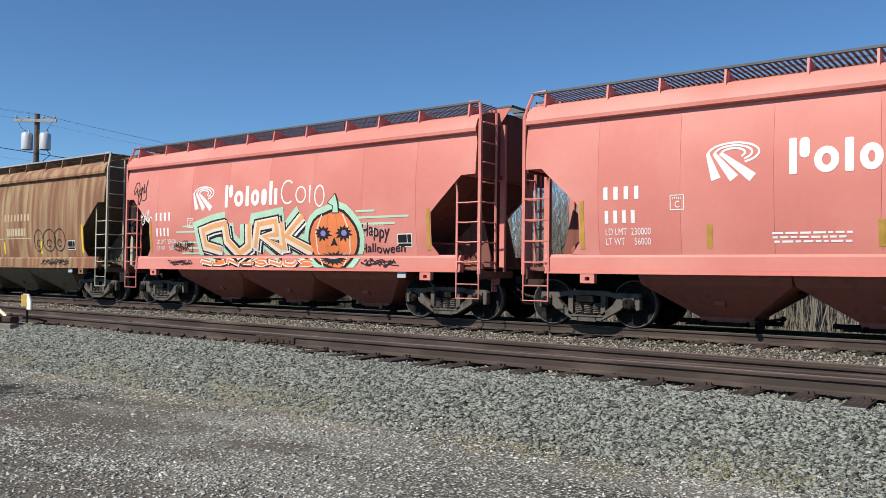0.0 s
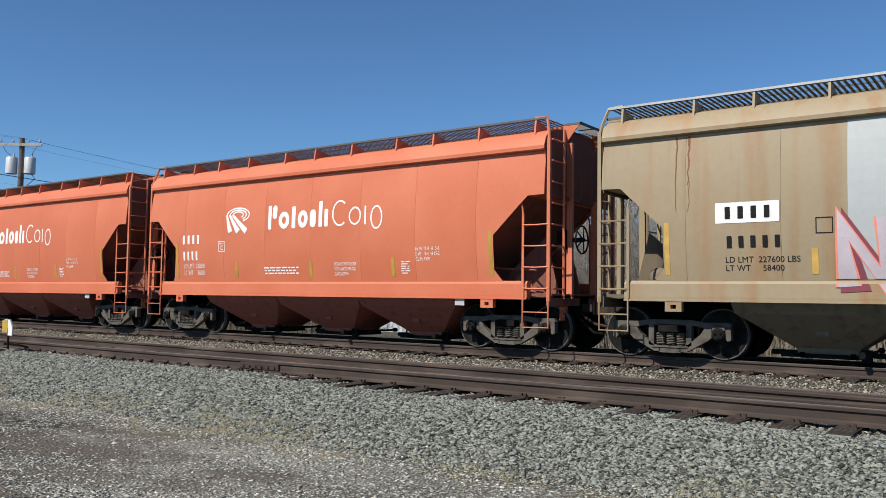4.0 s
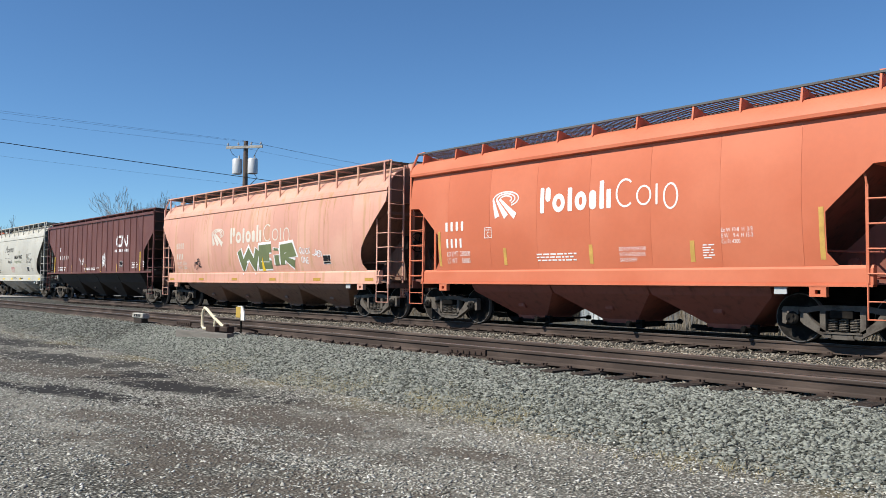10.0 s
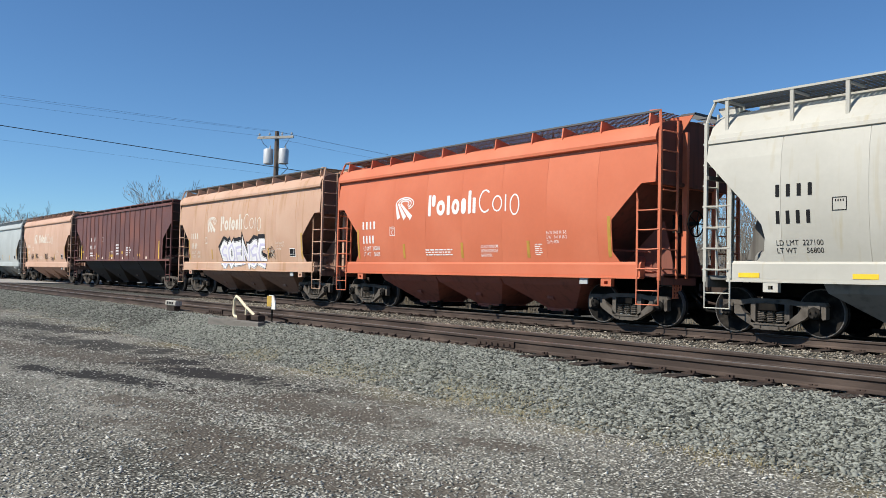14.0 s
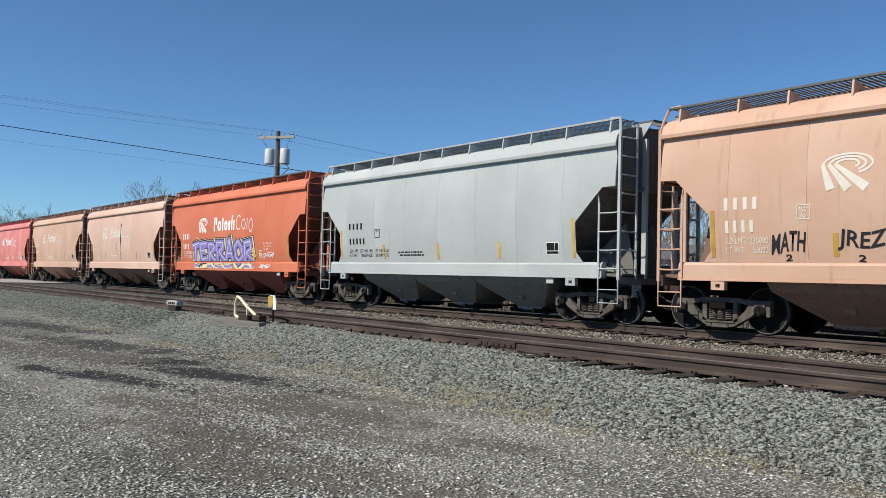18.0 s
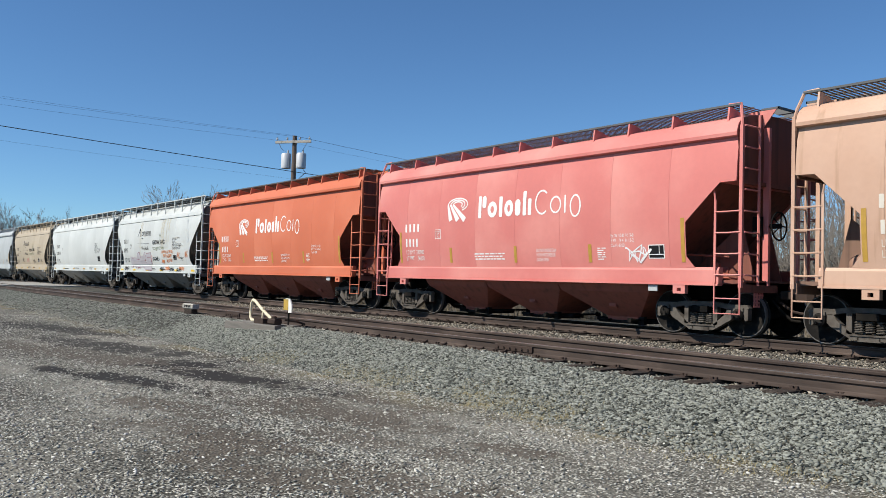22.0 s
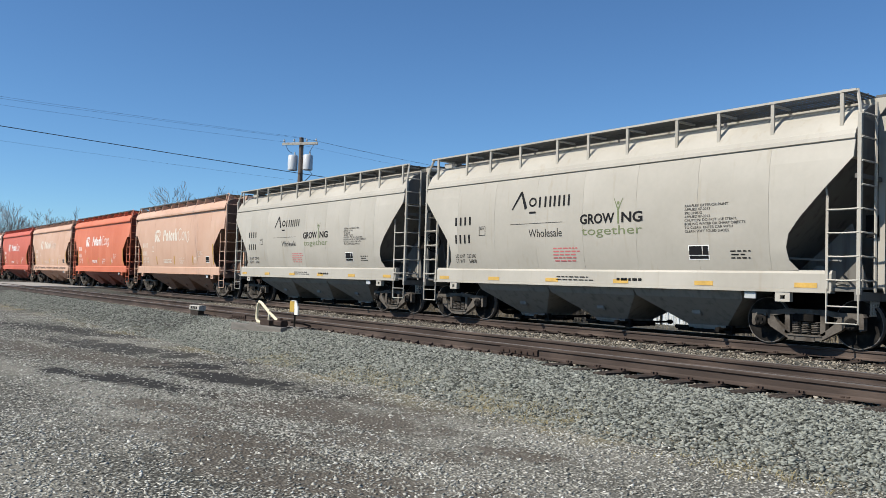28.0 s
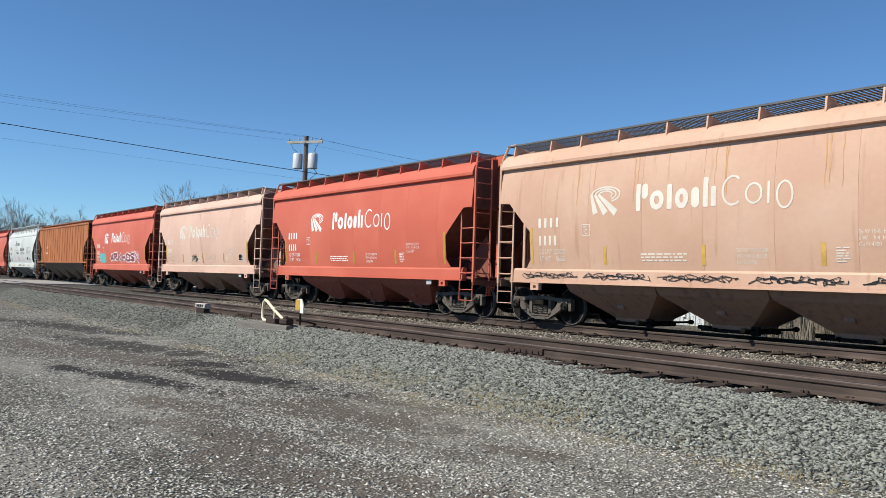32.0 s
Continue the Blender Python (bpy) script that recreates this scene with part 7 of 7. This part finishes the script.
def bare_tree(x, y, h, seed, label, thick=1.0, spread=1.0):
    rng = random.Random(seed)
    t = new("tree")
    t.matrix_basis = pose(x, y, -0.1)
    tagged(t, label, "tree", "bare trees")
    g = Geo().tube([(0, 0, 0), (0.05, 0.03, h * 0.15), (0.0, 0.1, h * 0.3)], [0.2 * thick, 0.16 * thick, 0.14 * thick], 9)
    place("trunk", g.mesh("trunk"), BARK, t)
    g = Geo()
    for k in range(6):
        a = k * 1.05 + rng.uniform(-0.3, 0.3)
        limb(g, rng, (0, 0.08, h * rng.uniform(0.2, 0.3)), (0.6 * spread * math.cos(a), 0.6 * spread * math.sin(a), 0.8), 0.11 * thick, h * 0.4, 4)
    me = bpy.data.meshes.new("crown")
    me.from_pydata(g.v, [], g.f)
    me.materials.append(None)
    place("crown", me, TWIG, t)
    return t


bare_tree(-84.0, 31.6, 8.9, 1, "bare grey tree behind the tracks with a fine twiggy crown", 0.9, 0.75)
bare_tree(-83.0, 35.2, 9.0, 2, "bare grey tree behind the tracks with a fine twiggy crown", 0.9, 0.75)
bare_tree(-112.0, 17.6, 9.2, 4, "bare dark tree with heavy branches beyond the road", 1.5, 1.2)
bare_tree(-118.0, 24.0, 8.0, 5, "bare pale tree beyond the road")
bare_tree(-121.0, 27.0, 7.8, 6, "bare pale tree beyond the road")
for k, (x, y, h) in enumerate(((-30, 38, 7.2), (-16, 36, 7.8), (-9, 35, 7.0), (-3, 37, 7.5), (4, 36, 7.2), (-44, 40, 7.0), (11, 38, 7.4))):
    bare_tree(x, y, h, 20 + k, "bare tree in the thicket behind the tracks")


def thicket(name, count, area, height, r, material, seed, label, fork, clear=None):
    """Stems with a few side shoots, joined."""
    rng = np.random.default_rng(seed)
    verts, faces = [], []
    for _ in range(count):
        x, y = rng.uniform(area[0], area[1]), rng.uniform(area[2], area[3])
        if clear and clear(x, y):
            continue
        h = rng.uniform(*height)
        lean = rng.uniform(-0.25, 0.25, 2)
        stems = [((x, y, -0.05), (x + lean[0] * h, y + lean[1] * h, h), r)]
        for _ in range(fork):
            u = rng.uniform(0.2, 0.9)
            b = (x + lean[0] * h * u, y + lean[1] * h * u, h * u)
            s = h * rng.uniform(0.15, 0.4)
            stems.append((b, (b[0] + rng.uniform(-0.8, 0.8) * s, b[1] + rng.uniform(-0.6, 0.6) * s, b[2] + rng.uniform(0.2, 1.0) * s), r * 0.55))
        for a, b, q in stems:
            k = len(verts)
            verts += [(a[0] - q, a[1], a[2]), (a[0] + q, a[1] - q * 0.6, a[2]), (a[0], a[1] + q, a[2]), (b[0] - q * 0.3, b[1], b[2]), (b[0] + q * 0.3, b[1], b[2]), (b[0], b[1] + q * 0.3, b[2])]
            faces += [(k, k + 1, k + 4, k + 3), (k + 1, k + 2, k + 5, k + 4), (k + 2, k, k + 3, k + 5)]
    me = bpy.data.meshes.new(name)
    me.from_pydata(verts, [], faces)
    me.materials.append(material)
    return tagged(new(name, me), label, "brush", kind="stuff")


def tufts(count, seed):
    """Short dry blades at the foot of the stone slope."""
    rng = np.random.default_rng(seed)
    v, f = [], []
    for _ in range(count):
        cx, cy = rng.uniform(-16, -1.5), rng.normal(7.05, 0.28)
        if noise.noise((cx * 0.6, cy * 0.6, 3)) < 0.02:
            continue
        z = ground_z(cx, cy)
        for _ in range(5):
            x, y, h = cx + rng.normal(0, 0.035), cy + rng.normal(0, 0.035), rng.uniform(0.02, 0.06)
            a, b = rng.normal(0, 0.03, 2)
            k = len(v)
            v += [(x - 0.003, y, z), (x + 0.003, y, z), (x + a, y + b, z + h)]
            f.append((k, k + 1, k + 2))
    me = bpy.data.meshes.new("grass")
    me.from_pydata(v, [], f)
    me.materials.append(mat("dry_grass", (0.29, 0.24, 0.12), 0.9, 0, 0.25, 2, 20, second=(0.2, 0.18, 0.09)))
    return tagged(new("grass", me), "sparse dry yellow grass at the foot of the stone slope", "grass", kind="stuff")


tufts(2600, 31)
CLEAR = lambda x, y: -25.6 < x < -19 and y < 36.5
thicket("brush", 10500, (-70, 14, 25.5, 36), (2.6, 6.0), 0.018, BRUSH, 11, "grey leafless thicket behind the tracks", 9, CLEAR)
thicket("brush", 3000, (-100, 20, 22.5, 27), (0.4, 1.3), 0.008, STALK, 12, "dry brown weeds along the thicket", 4, lambda x, y: -25.6 < x < -19 and y > 24)
thicket("woods", 1800, (-220, 120, 40, 90), (3.5, 6.5), 0.06, TWIG, 13, "distant leafless woods", 8)



# ---- movement ----
def motions():
    """The train rolls by; each car and wheel is keyed."""
    def gone(t):
        for (t0, s0), (t1, s1) in zip(TRAVEL, TRAVEL[1:]):
            if t0 <= t <= t1:
                return s0 + (s1 - s0) * (t - t0) / (t1 - t0)
        return TRAVEL[-1][1]

    mid = {}
    for car, x, *_ in TRAIN:
        walk(car, [(t, pose(x + s, TRAIN_Y, RAIL_Z)) for t, s in TRAVEL])
        mid[car] = x
    for car, sets in WHEELS:
        # the wheels turn while the car rolls past the lot
        near = [f / FPS for f in range(0, 32 * FPS + 1) if -26 < mid[car] + gone(f / FPS) < 4]
        if len(near) < 2:
            continue
        for ob in sets:
            x = ob.location.x
            rows = [(0.0, 0.0)] if near[0] > 0.05 else []
            s0 = gone(near[0])
            rows += [(t, math.degrees((gone(t) - s0) / 0.457)) for t in near]
            if near[-1] < 31.95:
                rows.append((32.0, rows[-1][1]))
            walk(ob, [(t, pose(x, 0, 0.457, 0, a, 0)) for t, a in rows])


motions()
